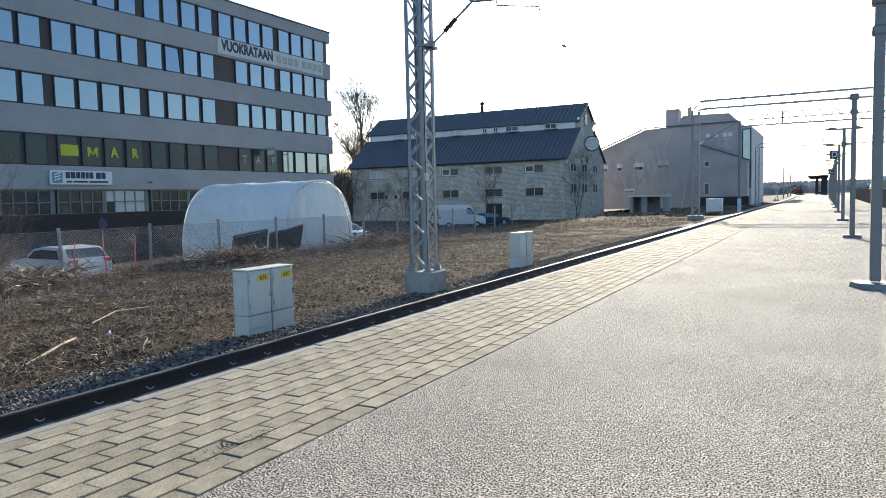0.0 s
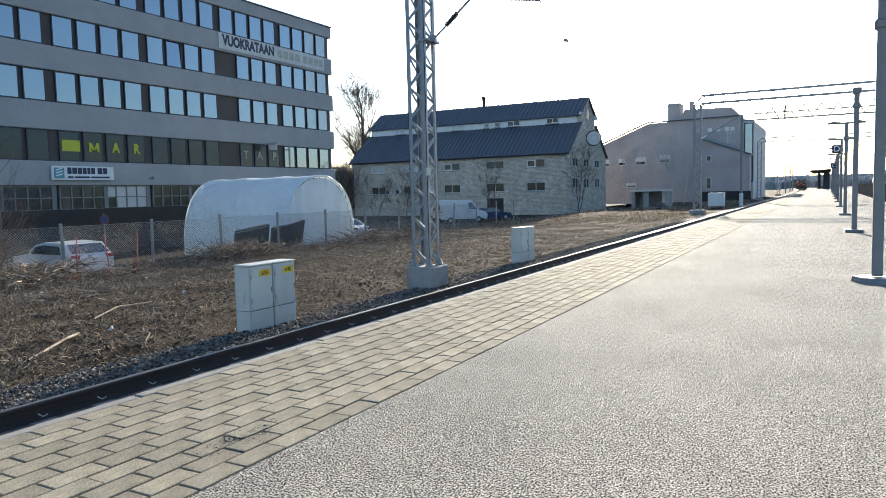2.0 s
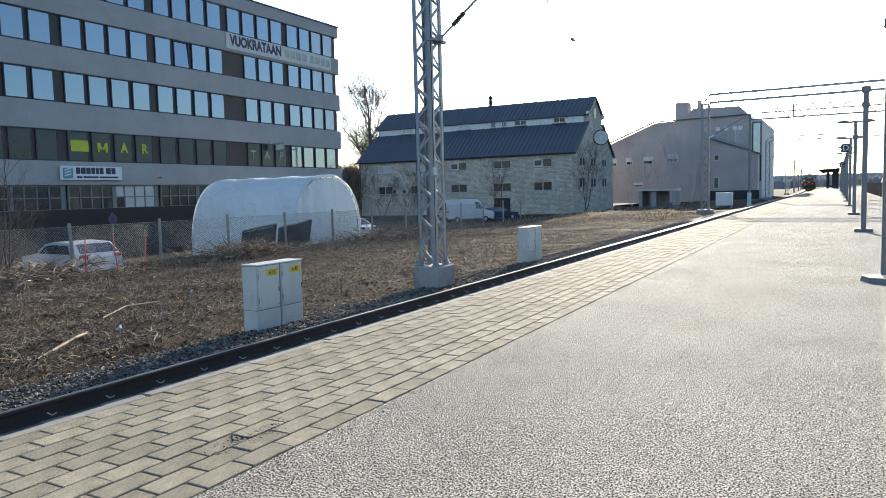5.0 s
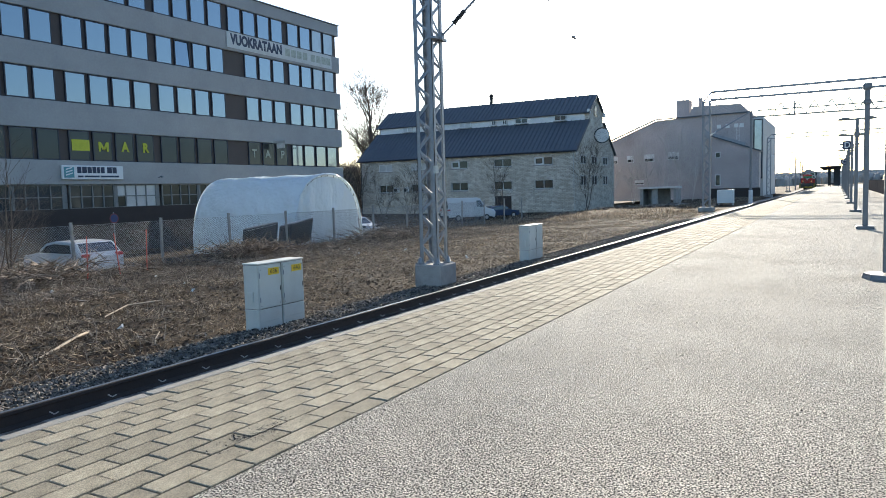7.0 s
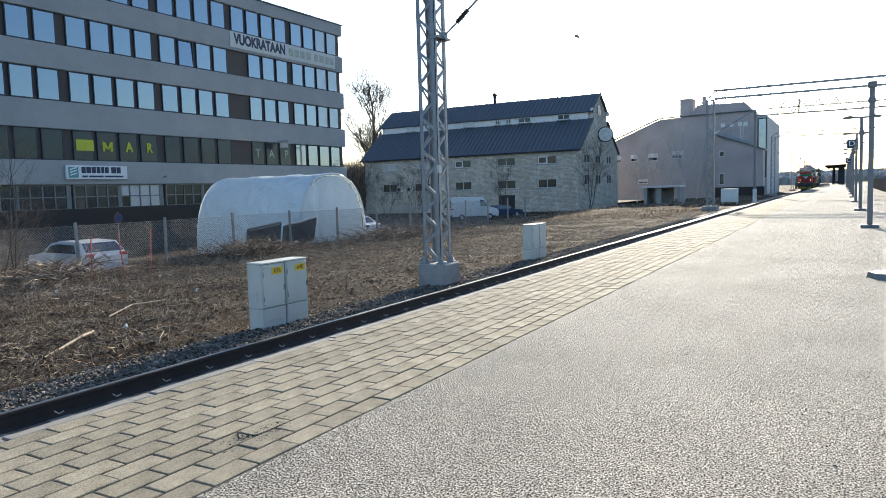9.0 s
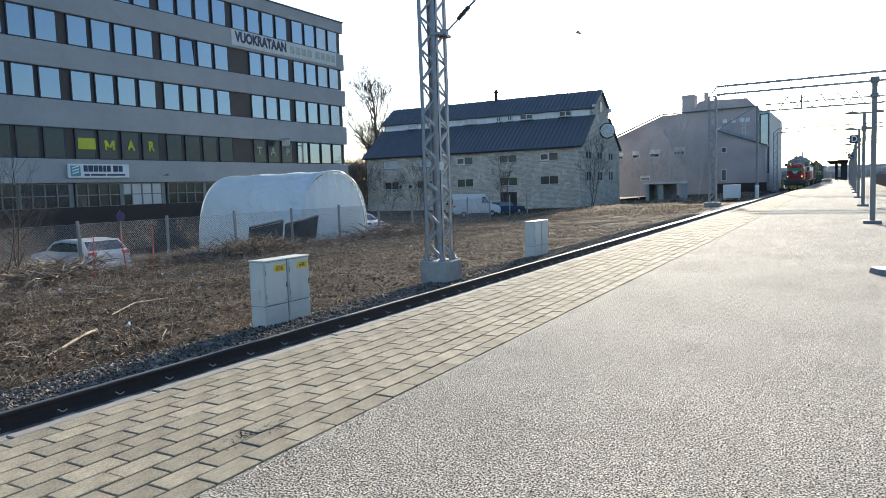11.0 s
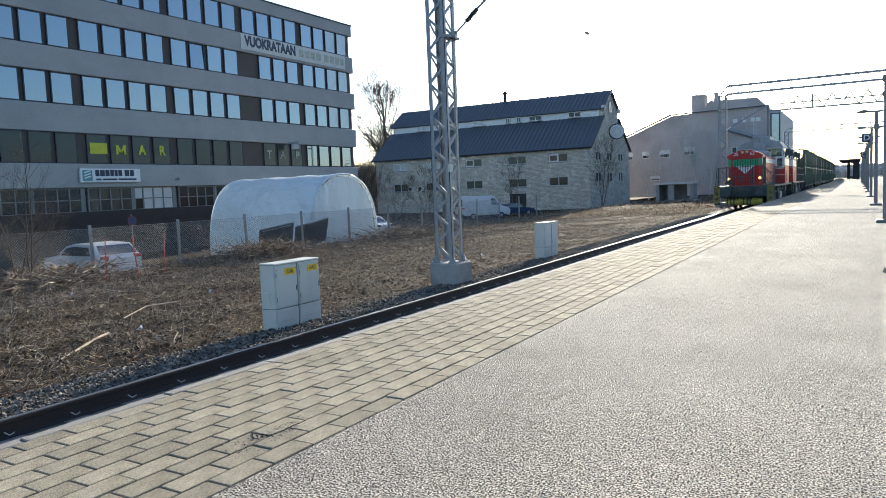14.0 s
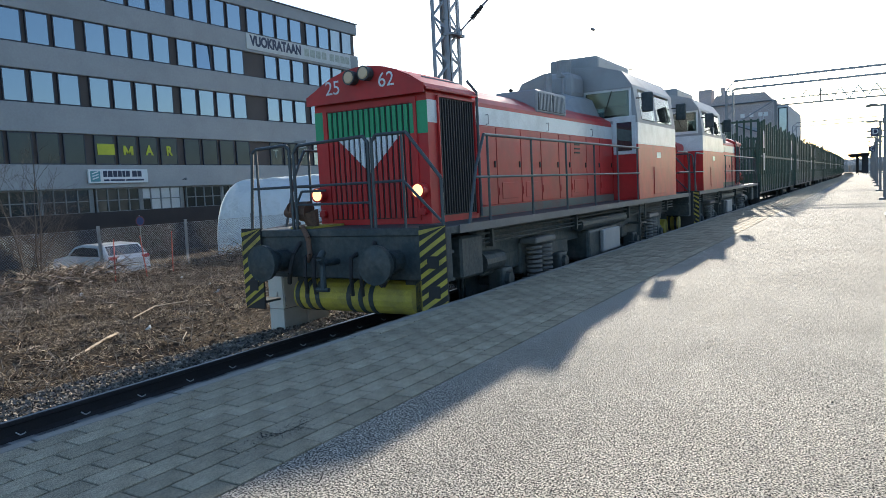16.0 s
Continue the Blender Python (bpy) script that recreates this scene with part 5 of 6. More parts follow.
bare_tree(-27.0, 84.5, -1.6, 8.0, 23, "leafless multi-stemmed tree at the brick gable", 4, 3, 0.4, 0.06)
bare_tree(-36.5, 80.0, -1.7, 6.5, 24, "slender leafless tree before the brick house", 4, 2, 0.45, 0.07)
bare_tree(-38.5, 62.0, -1.7, 5.6, 25, "leafless shrub before the brick house", 4, 4, 0.6, 0.035)
bare_tree(-50.0, 74.0, -1.7, 5.2, 26, "leafless shrub before the brick house", 4, 3, 0.6, 0.035)
for k, (x, y, hgt) in enumerate(((-25.5, 112, 8.5), (-23.0, 110, 9.5), (-20.6, 111, 10.5), (-18.8, 109, 9.0), (-28.5, 113, 7.5), (-31.5, 112, 7.5))):
    bare_tree(x, y, -1.2, hgt, 50 + k, "thin leafless birch before the brick mill", 4, 2, 0.4, 0.06, bark=BIRCH)
bare_tree(-20.6, 11.6, -1.05, 4.2, 71, "leafless shrub beside the chain-link fence", 4, 3, 0.6, 0.035)
bare_tree(-19.6, 10.6, -1.0, 3.0, 72, "leafless shrub beside the chain-link fence", 4, 4, 0.7, 0.025)


def build_thicket():
    """Brown thicket that closes the gap between the office block and the brick house."""
    rnd = random.Random(64)
    s = Shape()
    for k in range(7000):
        x, y = rnd.uniform(-70.5, -63.2), rnd.uniform(84.5, 91.0)
        z = -1.9 + rnd.random() ** 1.2 * 6.6
        d = Vector((rnd.uniform(-0.5, 0.5), rnd.uniform(-0.5, 0.5), rnd.uniform(0.3, 1.6))).normalized()
        p, L, r = Vector((x, y, z)), rnd.uniform(0.8, 2.4), rnd.uniform(0.015, 0.05)
        q = p + d * L * 0.5
        e = q + (d + Vector((rnd.uniform(-0.5, 0.5), rnd.uniform(-0.5, 0.5), rnd.uniform(-0.2, 0.4)))).normalized() * L * 0.5
        s.tube(p, q, r, r * 0.8, 3, caps=False).tube(q, e, r * 0.8, r * 0.4, 3, caps=False)
    solid("thicket", s, TWIG, "brown leafless thicket beside the brick house", "bushes", "stuff", raw=True)


build_thicket()


def build_weeds():
    rnd = random.Random(9)
    g = Shape()
    # flattened dead grass: thin blades lying in tangles
    for k in range(210000):
        y = 1.0 + 62 * rnd.random() ** 1.75
        far = smooth(0, 60, y)
        x = -8.08 + 0.07 * math.sin(y * 1.7) - rnd.random() ** 1.1 * (13 + 16 * far)
        if noise.noise((x * 0.55, y * 0.55, 2.0)) < -0.12 and rnd.random() < 0.72:
            continue
        z = ground_z(x, y)
        L = rnd.uniform(0.03, 0.15) * (1 + 0.9 * far)
        a = rnd.uniform(0, 6.28)
        lift = rnd.uniform(0.0, 0.9) ** 1.4
        d = Vector((math.cos(a), math.sin(a), lift)).normalized()
        w = Vector((-math.sin(a), math.cos(a), rnd.uniform(-0.6, 0.6))) * rnd.uniform(0.002, 0.0065) * (1 + 1.8 * far)
        p = Vector((x, y, z + 0.005))
        m = p + d * L * 0.6
        q = p + d * L + Vector((0, 0, -0.25 * L * lift))
        g.add([p - w, p + w, m + w * 0.8, m - w * 0.8, q], [(0, 1, 2, 3), (3, 2, 4)])
    # taller pale weeds and brush on the far part of the field
    for k in range(20000):
        y = 48 + 68 * rnd.random() ** 1.2
        x = -10 - 34 * rnd.random() ** 1.3
        if x < -28.5 and y > 85:
            continue
        z = ground_z(x, y)
        a, L = rnd.uniform(0, 6.28), rnd.uniform(0.12, 0.34) + 0.25 * max(0.0, noise.noise((x * 0.25, y * 0.25, 5.0)))
        d = Vector((math.cos(a), math.sin(a), rnd.uniform(0.1, 1.6))).normalized()
        w = Vector((-math.sin(a), math.cos(a), 0)) * rnd.uniform(0.010, 0.030)
        p = Vector((x, y, z))
        g.add([p - w, p + w, p + d * L * 0.6 + w * 0.7, p + d * L * 0.6 - w * 0.7, p + d * L], [(0, 1, 2, 3), (3, 2, 4)])
    solid("dead_grass", g, GRASS, "tangled flattened dry grass of the field", "grass", "stuff", raw=True)
    # crumbled soil between the weeds
    clod, soil = [(1, 0, 0), (-0.5, 0.87, 0.1), (-0.5, -0.87, 0), (0.1, 0.1, 0.75)], Shape()
    for k in range(26000):
        y = 1.5 + 34 * rnd.random() ** 1.8
        x = -8.2 - rnd.random() * 12.5
        r, a, z = rnd.uniform(0.012, 0.05), rnd.uniform(0, 6.28), ground_z(x, y) - 0.004
        soil.add([(x + r * (p[0] * math.cos(a) - p[1] * math.sin(a)), y + r * (p[0] * math.sin(a) + p[1] * math.cos(a)), z + p[2] * r) for p in clod], [(0, 1, 3), (1, 2, 3), (2, 0, 3)])
    solid("soil_clods", soil, CLOD, "crumbled dark soil lumps in the field", "soil", "stuff", raw=True)
    t = Shape()
    for k in range(24000):
        y = 2.0 + 46 * rnd.random() ** 1.5
        x = -8.3 - rnd.random() * (12.5 + 9 * smooth(0, 50, y))
        if rnd.random() < 0.5:
            x = -15 - rnd.random() * 7
        z = ground_z(x, y)
        L = rnd.uniform(0.05, 0.26) * (1.5 if x < -16 else 1)
        a = rnd.uniform(0, 6.28)
        lift = rnd.uniform(0, 0.35) if rnd.random() < 0.75 else rnd.uniform(0.8, 3)
        d = Vector((math.cos(a), math.sin(a), lift)).normalized()
        p = Vector((x, y, z))
        q = p + d * L
        e = q + (d + Vector((rnd.uniform(-0.5, 0.5), rnd.uniform(-0.5, 0.5), rnd.uniform(-0.4, 0.3)))) * L * 0.6
        r = rnd.uniform(0.002, 0.007)
        t.tube(p, q, r, r * 0.8, 3, caps=False).tube(q, e, r * 0.8, r * 0.4, 3, caps=False)
    # brush heaps along the fence
    for cx, cy, n, sp in ((-20.3, 12.2, 900, 0.9), (-20.6, 20.5, 1300, 1.0), (-20.9, 16.0, 130, 1.0), (-20.4, 24.4, 260, 1.4), (-20.6, 30.5, 950, 1.6), (-20.6, 34.0, 300, 1.8), (-19.5, 9.3, 700, 1.2)):
        for k in range(n):
            x, y = rnd.gauss(cx, sp * 0.5), rnd.gauss(cy, sp)
            z = ground_z(x, y) + rnd.random() ** 1.6 * (0.12 if cy == 16.0 else 0.6 if cy < 22 else 0.5 if cy == 30.5 else 0.25)
            a = rnd.uniform(0, 6.28)
            d = Vector((math.cos(a), math.sin(a), rnd.uniform(-0.25, 0.8))).normalized()
            L = rnd.uniform(0.3, 0.9)
            p, r = Vector((x, y, z)), rnd.uniform(0.005, 0.018)
            q = p + d * L * 0.5
            e = q + (d + Vector((rnd.uniform(-0.4, 0.4), rnd.uniform(-0.4, 0.4), rnd.uniform(-0.3, 0.2)))).normalized() * L * 0.5
            t.tube(p, q, r, r * 0.8, 3, caps=False).tube(q, e, r * 0.8, r * 0.3, 3, caps=False)
    solid("twig_litter", t, TWIG, "brown twigs and brush heaps along the fence", "twigs", "stuff", raw=True)
    # a few larger pale branches and scraps
    for pts, r in (([(-9.5, 5.42, -0.83), (-9.95, 6.15, -0.77), (-10.2, 6.6, -0.72), (-10.5, 7.0, -0.74)], 0.02), ([(-8.75, 6.85, -0.84), (-8.85, 6.95, -0.72), (-9.0, 7.15, -0.66)], 0.01), ([(-12.1, 8.4, -0.84), (-12.5, 9.2, -0.76), (-12.6, 10.1, -0.8)], 0.014)):
        solid("fallen_branch", Shape().path(pts, r, 7), mat("pale_branch", (0.42, 0.35, 0.27), 0.9, spec=0.1), "pale barkless fallen branch lying in dead weeds", "branch", "", "fallen branches")
    for k in range(16):
        x, y = rnd.uniform(-19, -9), rnd.uniform(6, 26)
        s = Shape().loft([[(rnd.uniform(-0.08, 0.08), rnd.uniform(-0.08, 0.08), 0.0) for i in range(4)], [(rnd.uniform(-0.06, 0.06), rnd.uniform(-0.06, 0.06), rnd.uniform(0.03, 0.09)) for i in range(4)]])
        solid("paper_scrap", s, WHITEWALL, "crumpled white paper scrap in dead grass", "litter", "", "litter in the field", Matrix.Translation((x, y, ground_z(x, y) - 0.005)))


build_weeds()
# black tube added to draw the shadowy line at the ballast's edge
edge_tube_at = lambda k, a: (-7.98 + 0.05 * math.sin(k * 0.9) + 0.015 * math.cos(a), 5.2 + 0.4 * k, -0.78 + 0.02 * math.sin(k * 1.7) + 0.015 * math.sin(a))
solid("edge_shade_tube", Shape().loft([[edge_tube_at(k, 2 * math.pi * i / 7) for i in range(7)] for k in range(30)]), BLACK, "black tube added for the shadowy line along the ballast edge", "cable")


# ---- the train ----
def hood_ring(y, hw, zs, zc, z0, n=9):
    """Section of a hood with rounded shoulders."""
    pts = [(-hw, y, z0), (-hw, y, zs - 0.08), (-hw + 0.04, y, zs)]
    for i in range(1, n):
        u = -1 + 2 * i / n
        pts.append(((hw - 0.04) * u, y, zs + (zc - zs) * (1 - u * u)))
    pts += [(hw - 0.04, y, zs), (hw, y, zs - 0.08), (hw, y, z0)]
    return pts


def build_loco():
    c = root("diesel_locomotive", Matrix(), "red diesel locomotive with green and white front band, lit headlights", "locomotive", "locomotives")
    HF, CA, CB, END = 1.35, 9.35, 12.95, 14.45
    HW, ZS, ZC = 0.96, 3.30, 3.62
    # underframe and deck
    part("deck", Shape().box(-1.62, 1.62, 0.48, END, 1.37, 1.47, 0.012), UNDER, c)
    part("deck_edge", Shape().box(1.62, 1.64, 0.9, END - 0.4, 1.37, 1.475).box(-1.64, -1.62, 0.9, END - 0.4, 1.37, 1.475), DECKEDGE, c, "worn grey deck edge")
    part("frame_beam", Shape().box(-1.0, 1.0, 0.7, END - 0.25, 0.95, 1.37).box(-1.15, -0.9, 2.0, END - 1.6, 0.85, 1.37).box(0.9, 1.15, 2.0, END - 1.6, 0.85, 1.37), UNDER, c)
    for y0, y1, s in ((0.5, 0.72, -1), (END - 0.27, END - 0.05, 1)):
        yo = y0 if s < 0 else y1
        part("buffer_beam", Shape().box(-1.62, 1.62, y0, y1, 0.82, 1.40, 0.015), UNDER, c, "black buffer beam")
        for x in (-0.925, 0.925):
            b = part("buffer", Shape().tube((x, yo, 1.06), (x, yo + s * 0.38, 1.06), 0.11, n=14).tube((x, yo, 1.06), (x, yo + s * 0.2, 1.06), 0.15, n=14), UNDER, c)
            part("buffer_head", Shape().tube((x, yo + s * 0.38, 1.06), (x, yo + s * 0.46, 1.06), 0.235, 0.245, 20).tube((x, yo + s * 0.46, 1.06), (x, yo + s * 0.49, 1.06), 0.22, 0.06, 20), UNDER, b)
        hook = Shape().path([(0, yo, 1.05), (0, yo + s * 0.3, 1.05), (0, yo + s * 0.36, 1.12), (0, yo + s * 0.28, 1.2)], 0.045, 8)
        part("coupling_hook", hook, UNDER, c)
        for x in (-0.45, -0.3, 0.32, 0.48):
            part("brake_hose", Shape().path([(x, yo, 1.15), (x, yo + s * 0.13, 1.1), (x + 0.02, yo + s * 0.17, 0.85), (x - 0.02, yo + s * 0.1, 0.62)], 0.026, 6), GRILLE, c)
        # yellow plough drum with dark bands
        yd = yo - s * 0.42
        pl = part("plough", Shape().tube((-1.0, yd, 0.53), (1.0, yd, 0.53), 0.225, n=18), HAZARD, c, "scuffed yellow plough drum")
        for x in (-0.96, -0.78, -0.6, -0.05, 0.15, 0.32):
            part("dark_band", Shape().tube((x, yd, 0.53), (x + 0.07, yd, 0.53), 0.235, n=18), UNDER, pl)
        for x in (-1.0, 0.85):
            part("plough_arm", Shape().box(x, x + 0.15, min(yd, yo - s * 0.3), max(yd, yo - s * 0.3), 0.35, 0.9), UNDER, c)
        # steps with hazard stripes at the corners
        for x in (-1, 1):
            xa, xb = sorted((x * 1.32, x * 1.69))
            yf = yo + s * 0.05
            st = part("step_panel", Shape().box(xa, xb, min(yo + s * 0.02, yf), max(yo + s * 0.02, yf), 0.36, 1.50, 0.004), GRILLE, c, "black step panel with yellow stripes")
            stripes = Shape()
            for k in range(9):
                z = 0.30 + 0.135 * k
                y = yf + s * 0.006
                lim = lambda v: min(1.495, max(0.365, v))
                p = [(xa, y, lim(z)), (xb, y, lim(z + 0.24)), (xb, y, lim(z + 0.30)), (xa, y, lim(z + 0.06))]
                stripes.loft([p, [(u, v - s * 0.004, w) for u, v, w in p]])
            part("hazard_stripes", stripes, HAZARD, st, "diagonal yellow stripes")
            for z in (0.62, 0.98):
                part("toe_hole", Shape().box(xa + 0.10, xb - 0.10, min(yf, yf + s * 0.012), max(yf, yf + s * 0.012), z, z + 0.15, 0.004), GRILLE, st)
            for z in (0.44, 0.80, 1.14):
                part("step", Shape().box(x * 1.47 - 0.14, x * 1.47 + 0.14, min(yo, yo - s * 0.28), max(yo, yo - s * 0.28), z, z + 0.035, 0.004), UNDER, c)

    # long hood
    hood = Shape().loft([hood_ring(y, HW, ZS, ZC, 1.47) for y in (HF, HF + 1.35)] )
    part("hood_front_section", hood, RED, c)
    part("hood", Shape().loft([hood_ring(y, HW - 0.02, ZS - 0.03, ZC - 0.06, 1.47) for y in (HF + 1.352, CA)]), RED, c)
    lip = Shape().loft([hood_ring(y, HW + 0.07, ZS + 0.02, ZC + 0.035, ZS - 0.035) for y in (HF - 0.10, HF + 1.30)])
    part("hood_roof", lip, RED, c, "overhanging red hood roof")
    # front face: frame, ribs, green band, white point
    fy = HF
    part("front_frame", Shape().box(-0.80, 0.80, fy - 0.025, fy, 3.10, 3.17).box(-0.80, -0.73, fy - 0.025, fy, 1.52, 3.10).box(0.73, 0.80, fy - 0.025, fy, 1.52, 3.10), RED, c)
    part("grille_backing", Shape().box(-0.72, 0.72, fy - 0.006, fy + 0.0, 1.55, 3.09), GRILLE, c)
    for k in range(16):
        x = -0.70 + k * 0.0934
        point = lambda u: 2.69 - max(0.0, 0.50 * (1 - abs(u) / 0.54))
        za, zb = point(x), point(x + 0.056)
        reach = 2.69 - min(za, zb)
        part("rib", Shape().prism([(x, 1.56), (x + 0.056, 1.56), (x + 0.056, zb - 0.002), (x, za - 0.002)], "y", fy - 0.03, fy - 0.006), RED, c)
        part("rib", Shape().box(x, x + 0.056, fy - 0.03, fy - 0.006, 2.69, 3.08), LGREEN, c, "green painted grille rib")
        if reach > 0.02:
            part("rib", Shape().prism([(x, za), (x + 0.056, zb), (x + 0.056, 2.688), (x, 2.688)], "y", fy - 0.03, fy - 0.006), LWHITE, c, "white painted grille rib")
    for s in (-1, 1):
        xa, xb = sorted((s * 0.801, s * 0.965))
        part("green_band", Shape().box(xa, xb, fy - 0.004, fy + 0.001, 2.68, 3.11), LGREEN, c)
        part("white_stripe", Shape().box(*sorted((s * (HW + 0.001), s * (HW + 0.005))), fy + 0.004, fy + 0.26, 2.82, 3.12), LWHITE, c)
        part("white_stripe", Shape().box(*sorted((s * (HW - 0.019), s * (HW - 0.014))), fy + 1.36, CA - 0.01, 2.86, 3.13), LWHITE, c, "weathered white side stripe")
        # louvred radiator opening
        part("radiator_recess", Shape().box(*sorted((s * (HW + 0.001), s * (HW + 0.006))), fy + 0.27, fy + 1.27, 1.56, 3.17), GRILLE, c)
        for k in range(14):
            y = fy + 0.29 + k * 0.07
            part("louvre", Shape().box(*sorted((s * (HW + 0.006), s * (HW + 0.03))), y, y + 0.025, 1.58, 3.15), GRILLE, c)
        # hood doors
        part("sill_band", Shape().box(*sorted((s * (HW - 0.02), s * (HW - 0.007))), fy + 1.40, CA - 0.01, 1.475, 1.62), DIRTBAND, c, "oil-stained grey-green sill band")
        y = fy + 1.42
        for k, w in enumerate((0.62, 0.92, 0.86, 0.86, 0.62, 0.92, 0.86, 0.86)):
            d = part("hood_door", Shape().box(*sorted((s * (HW - 0.02), s * (HW - 0.006))), y, y + w - 0.025, 1.64, 2.845, 0.006), RED, c)
            part("door_latch", Shape().box(*sorted((s * (HW - 0.006), s * (HW + 0.014))), y + w - 0.11, y + w - 0.08, 2.22, 2.32), GRILLE, d)
            part("hinge", Shape().tube((s * (HW - 0.004), y + 0.03, 1.78), (s * (HW - 0.004), y + 0.03, 1.90), 0.012), RED, d)
            if k in (1, 2, 5):
                part("vent_panel", Shape().box(*sorted((s * (HW - 0.006), s * (HW + 0.004))), y + 0.14, y + w - 0.2, 1.72, 1.98, 0.004), RED, d)
            if k == 5:
                for j in range(3):
                    part("vent_slot", Shape().box(*sorted((s * (HW - 0.006), s * (HW + 0.003))), y + 0.2, y + 0.5, 2.50 + 0.08 * j, 2.53 + 0.08 * j), GRILLE, d)
            if k % 3 == 0:
                part("grab_handle", Shape().path([(s * (HW - 0.015), y + 0.3, 3.02), (s * (HW + 0.03), y + 0.3, 3.02), (s * (HW + 0.03), y + 0.3, 2.88), (s * (HW - 0.015), y + 0.3, 2.88)], 0.007, 6), LGREY, c)
            y += w
        # handrails along the deck
        X = s * 1.58
        rail = Shape()
        rail.path([(X, 1.25, 1.45), (X, 1.5, 2.2), (X, 1.75, 2.62), (X, CA - 0.1, 2.62)], 0.021, 8)
        rail.path([(X, 1.45, 2.06), (X, CA - 0.1, 2.06)], 0.017, 8)
        part("side_handrail", rail, HANDRAIL, c)
        for k in range(6):
            y = 1.85 + k * 1.45
            part("rail_post", Shape().tube((X, y, 1.45), (X, y, 2.62), 0.018), HANDRAIL, c)
        rr = Shape().path([(X, CB + 0.1, 2.62), (X, END - 0.2, 2.62), (X, END - 0.05, 2.3), (X, END - 0.05, 1.45)], 0.021, 8).path([(X, CB + 0.1, 2.06), (X, END - 0.05, 2.06)], 0.017, 8)
        part("rear_handrail", rr, HANDRAIL, c)
    # end rails over the front beam
    for yf in (0.58, END - 0.12):
        e = Shape()
        parts = [e, Shape(), Shape()]
        e.path([(-1.60, yf, 1.45), (-1.50, yf, 2.55), (-1.42, yf, 2.60), (-0.86, yf, 2.62), (-0.80, yf, 2.55), (-0.80, yf, 1.45)], 0.022, 8)
        e.path([(-1.53, yf, 2.05), (-0.80, yf, 2.05)], 0.018, 6).path([(-1.42, yf, 1.45), (-1.42, yf, 2.60)], 0.018, 6)
        parts[1].path([(-0.73, yf, 1.45), (-0.73, yf, 2.50), (-0.64, yf, 2.60), (0.46, yf, 2.64), (0.53, yf, 2.56), (0.53, yf, 1.45)], 0.022, 8)
        parts[1].path([(-0.73, yf, 2.05), (0.53, yf, 2.05)], 0.018, 6).path([(-0.73, yf, 1.80), (-0.62, yf, 1.98), (-0.2, yf, 1.98)], 0.016, 6).path([(-0.73, yf, 1.80), (0.53, yf, 1.80)], 0.016, 6)
        parts[2].path([(0.59, yf, 1.45), (0.59, yf, 2.56), (0.66, yf, 2.64), (1.12, yf, 2.64), (1.58, yf + 0.02, 2.06), (1.58, yf + 0.02, 1.45)], 0.022, 8)
        parts[2].path([(0.59, yf, 2.05), (1.05, yf, 2.05), (1.58, yf + 0.02, 1.52)], 0.018, 6).path([(1.05, yf, 1.45), (1.05, yf, 2.64)], 0.018, 6)
        for q in parts:
            part("end_handrail", q, HANDRAIL, c)
    # lights
    for x in (-0.90, 0.84):
        l = part("headlight", Shape().tube((x, fy + 0.02, 1.92), (x, fy - 0.14, 1.92), 0.095, 0.108, 18), RED, c)
        part("lit_lens", Shape().tube((x, fy - 0.141, 1.92), (x, fy - 0.155, 1.92), 0.085, 0.07, 18), LAMPON, l, "lit yellow-white headlight lens")
        part("marker_lamp", Shape().tube((x + 0.02, fy, 1.64), (x + 0.02, fy - 0.07, 1.64), 0.055, 0.055, 12), TAIL, c, "red marker lamp")
    for x, z in ((-0.12, 3.50), (0.13, 3.53)):
        l = part("top_headlight", Shape().tube((x, fy + 0.05, z), (x, fy - 0.25, z), 0.088, 0.10, 18), UNDER, c)
        part("lens", Shape().tube((x, fy - 0.251, z), (x, fy - 0.262, z), 0.08, 0.065, 18), LAMPTOP, l, "amber-tinted lamp glass")
    crest = [(-1.0, 3.20), (1.0, 3.20), (1.0, 3.32), (0.52, 3.55), (0, 3.635), (-0.52, 3.55), (-1.0, 3.32)]
    part("number_panel", Shape().prism(crest, "y", fy - 0.125, fy - 0.101), RED, c)
    lettering("25", 0.27, LWHITE, c, pose(-0.50, fy - 0.129, 3.40, 90, 0, 0), "running_number", 0.002)
    lettering("62", 0.27, LWHITE, c, pose(0.42, fy - 0.129, 3.42, 90, 0, 0), "running_number", 0.002)
    hw = Vector((-0.80, 0.72, 1.70))
    part("rusty_cover", Shape().tube(hw + Vector((-0.26, 0, -0.02)), hw + Vector((-0.12, 0, 0.03)), 0.05, 0.12, 12).tube(hw + Vector((-0.12, 0, 0.03)), hw + Vector((0.12, 0.05, 0.0)), 0.12, 0.15, 12).tube(hw + Vector((0.12, 0.05, 0.0)), hw + Vector((0.16, 0.1, -0.25)), 0.13, 0.07, 12), RUSTHOSE, c, "rusty brown hose cover on the front deck")
    part("hanging_hose", Shape().path([(-0.66, 0.6, 1.5), (-0.52, 0.46, 1.48), (-0.42, 0.42, 1.36), (-0.40, 0.42, 1.15), (-0.46, 0.43, 1.05)], 0.035, 8), RUSTHOSE, c)
    for s in (-1, 1):
        part("grab_pole", Shape().path([(s * (HW + 0.05), fy + 1.33, 1.5), (s * (HW + 0.05), fy + 1.33, 3.32), (s * (HW - 0.1), fy + 1.33, 3.5)], 0.022, 8), HANDRAIL, c)
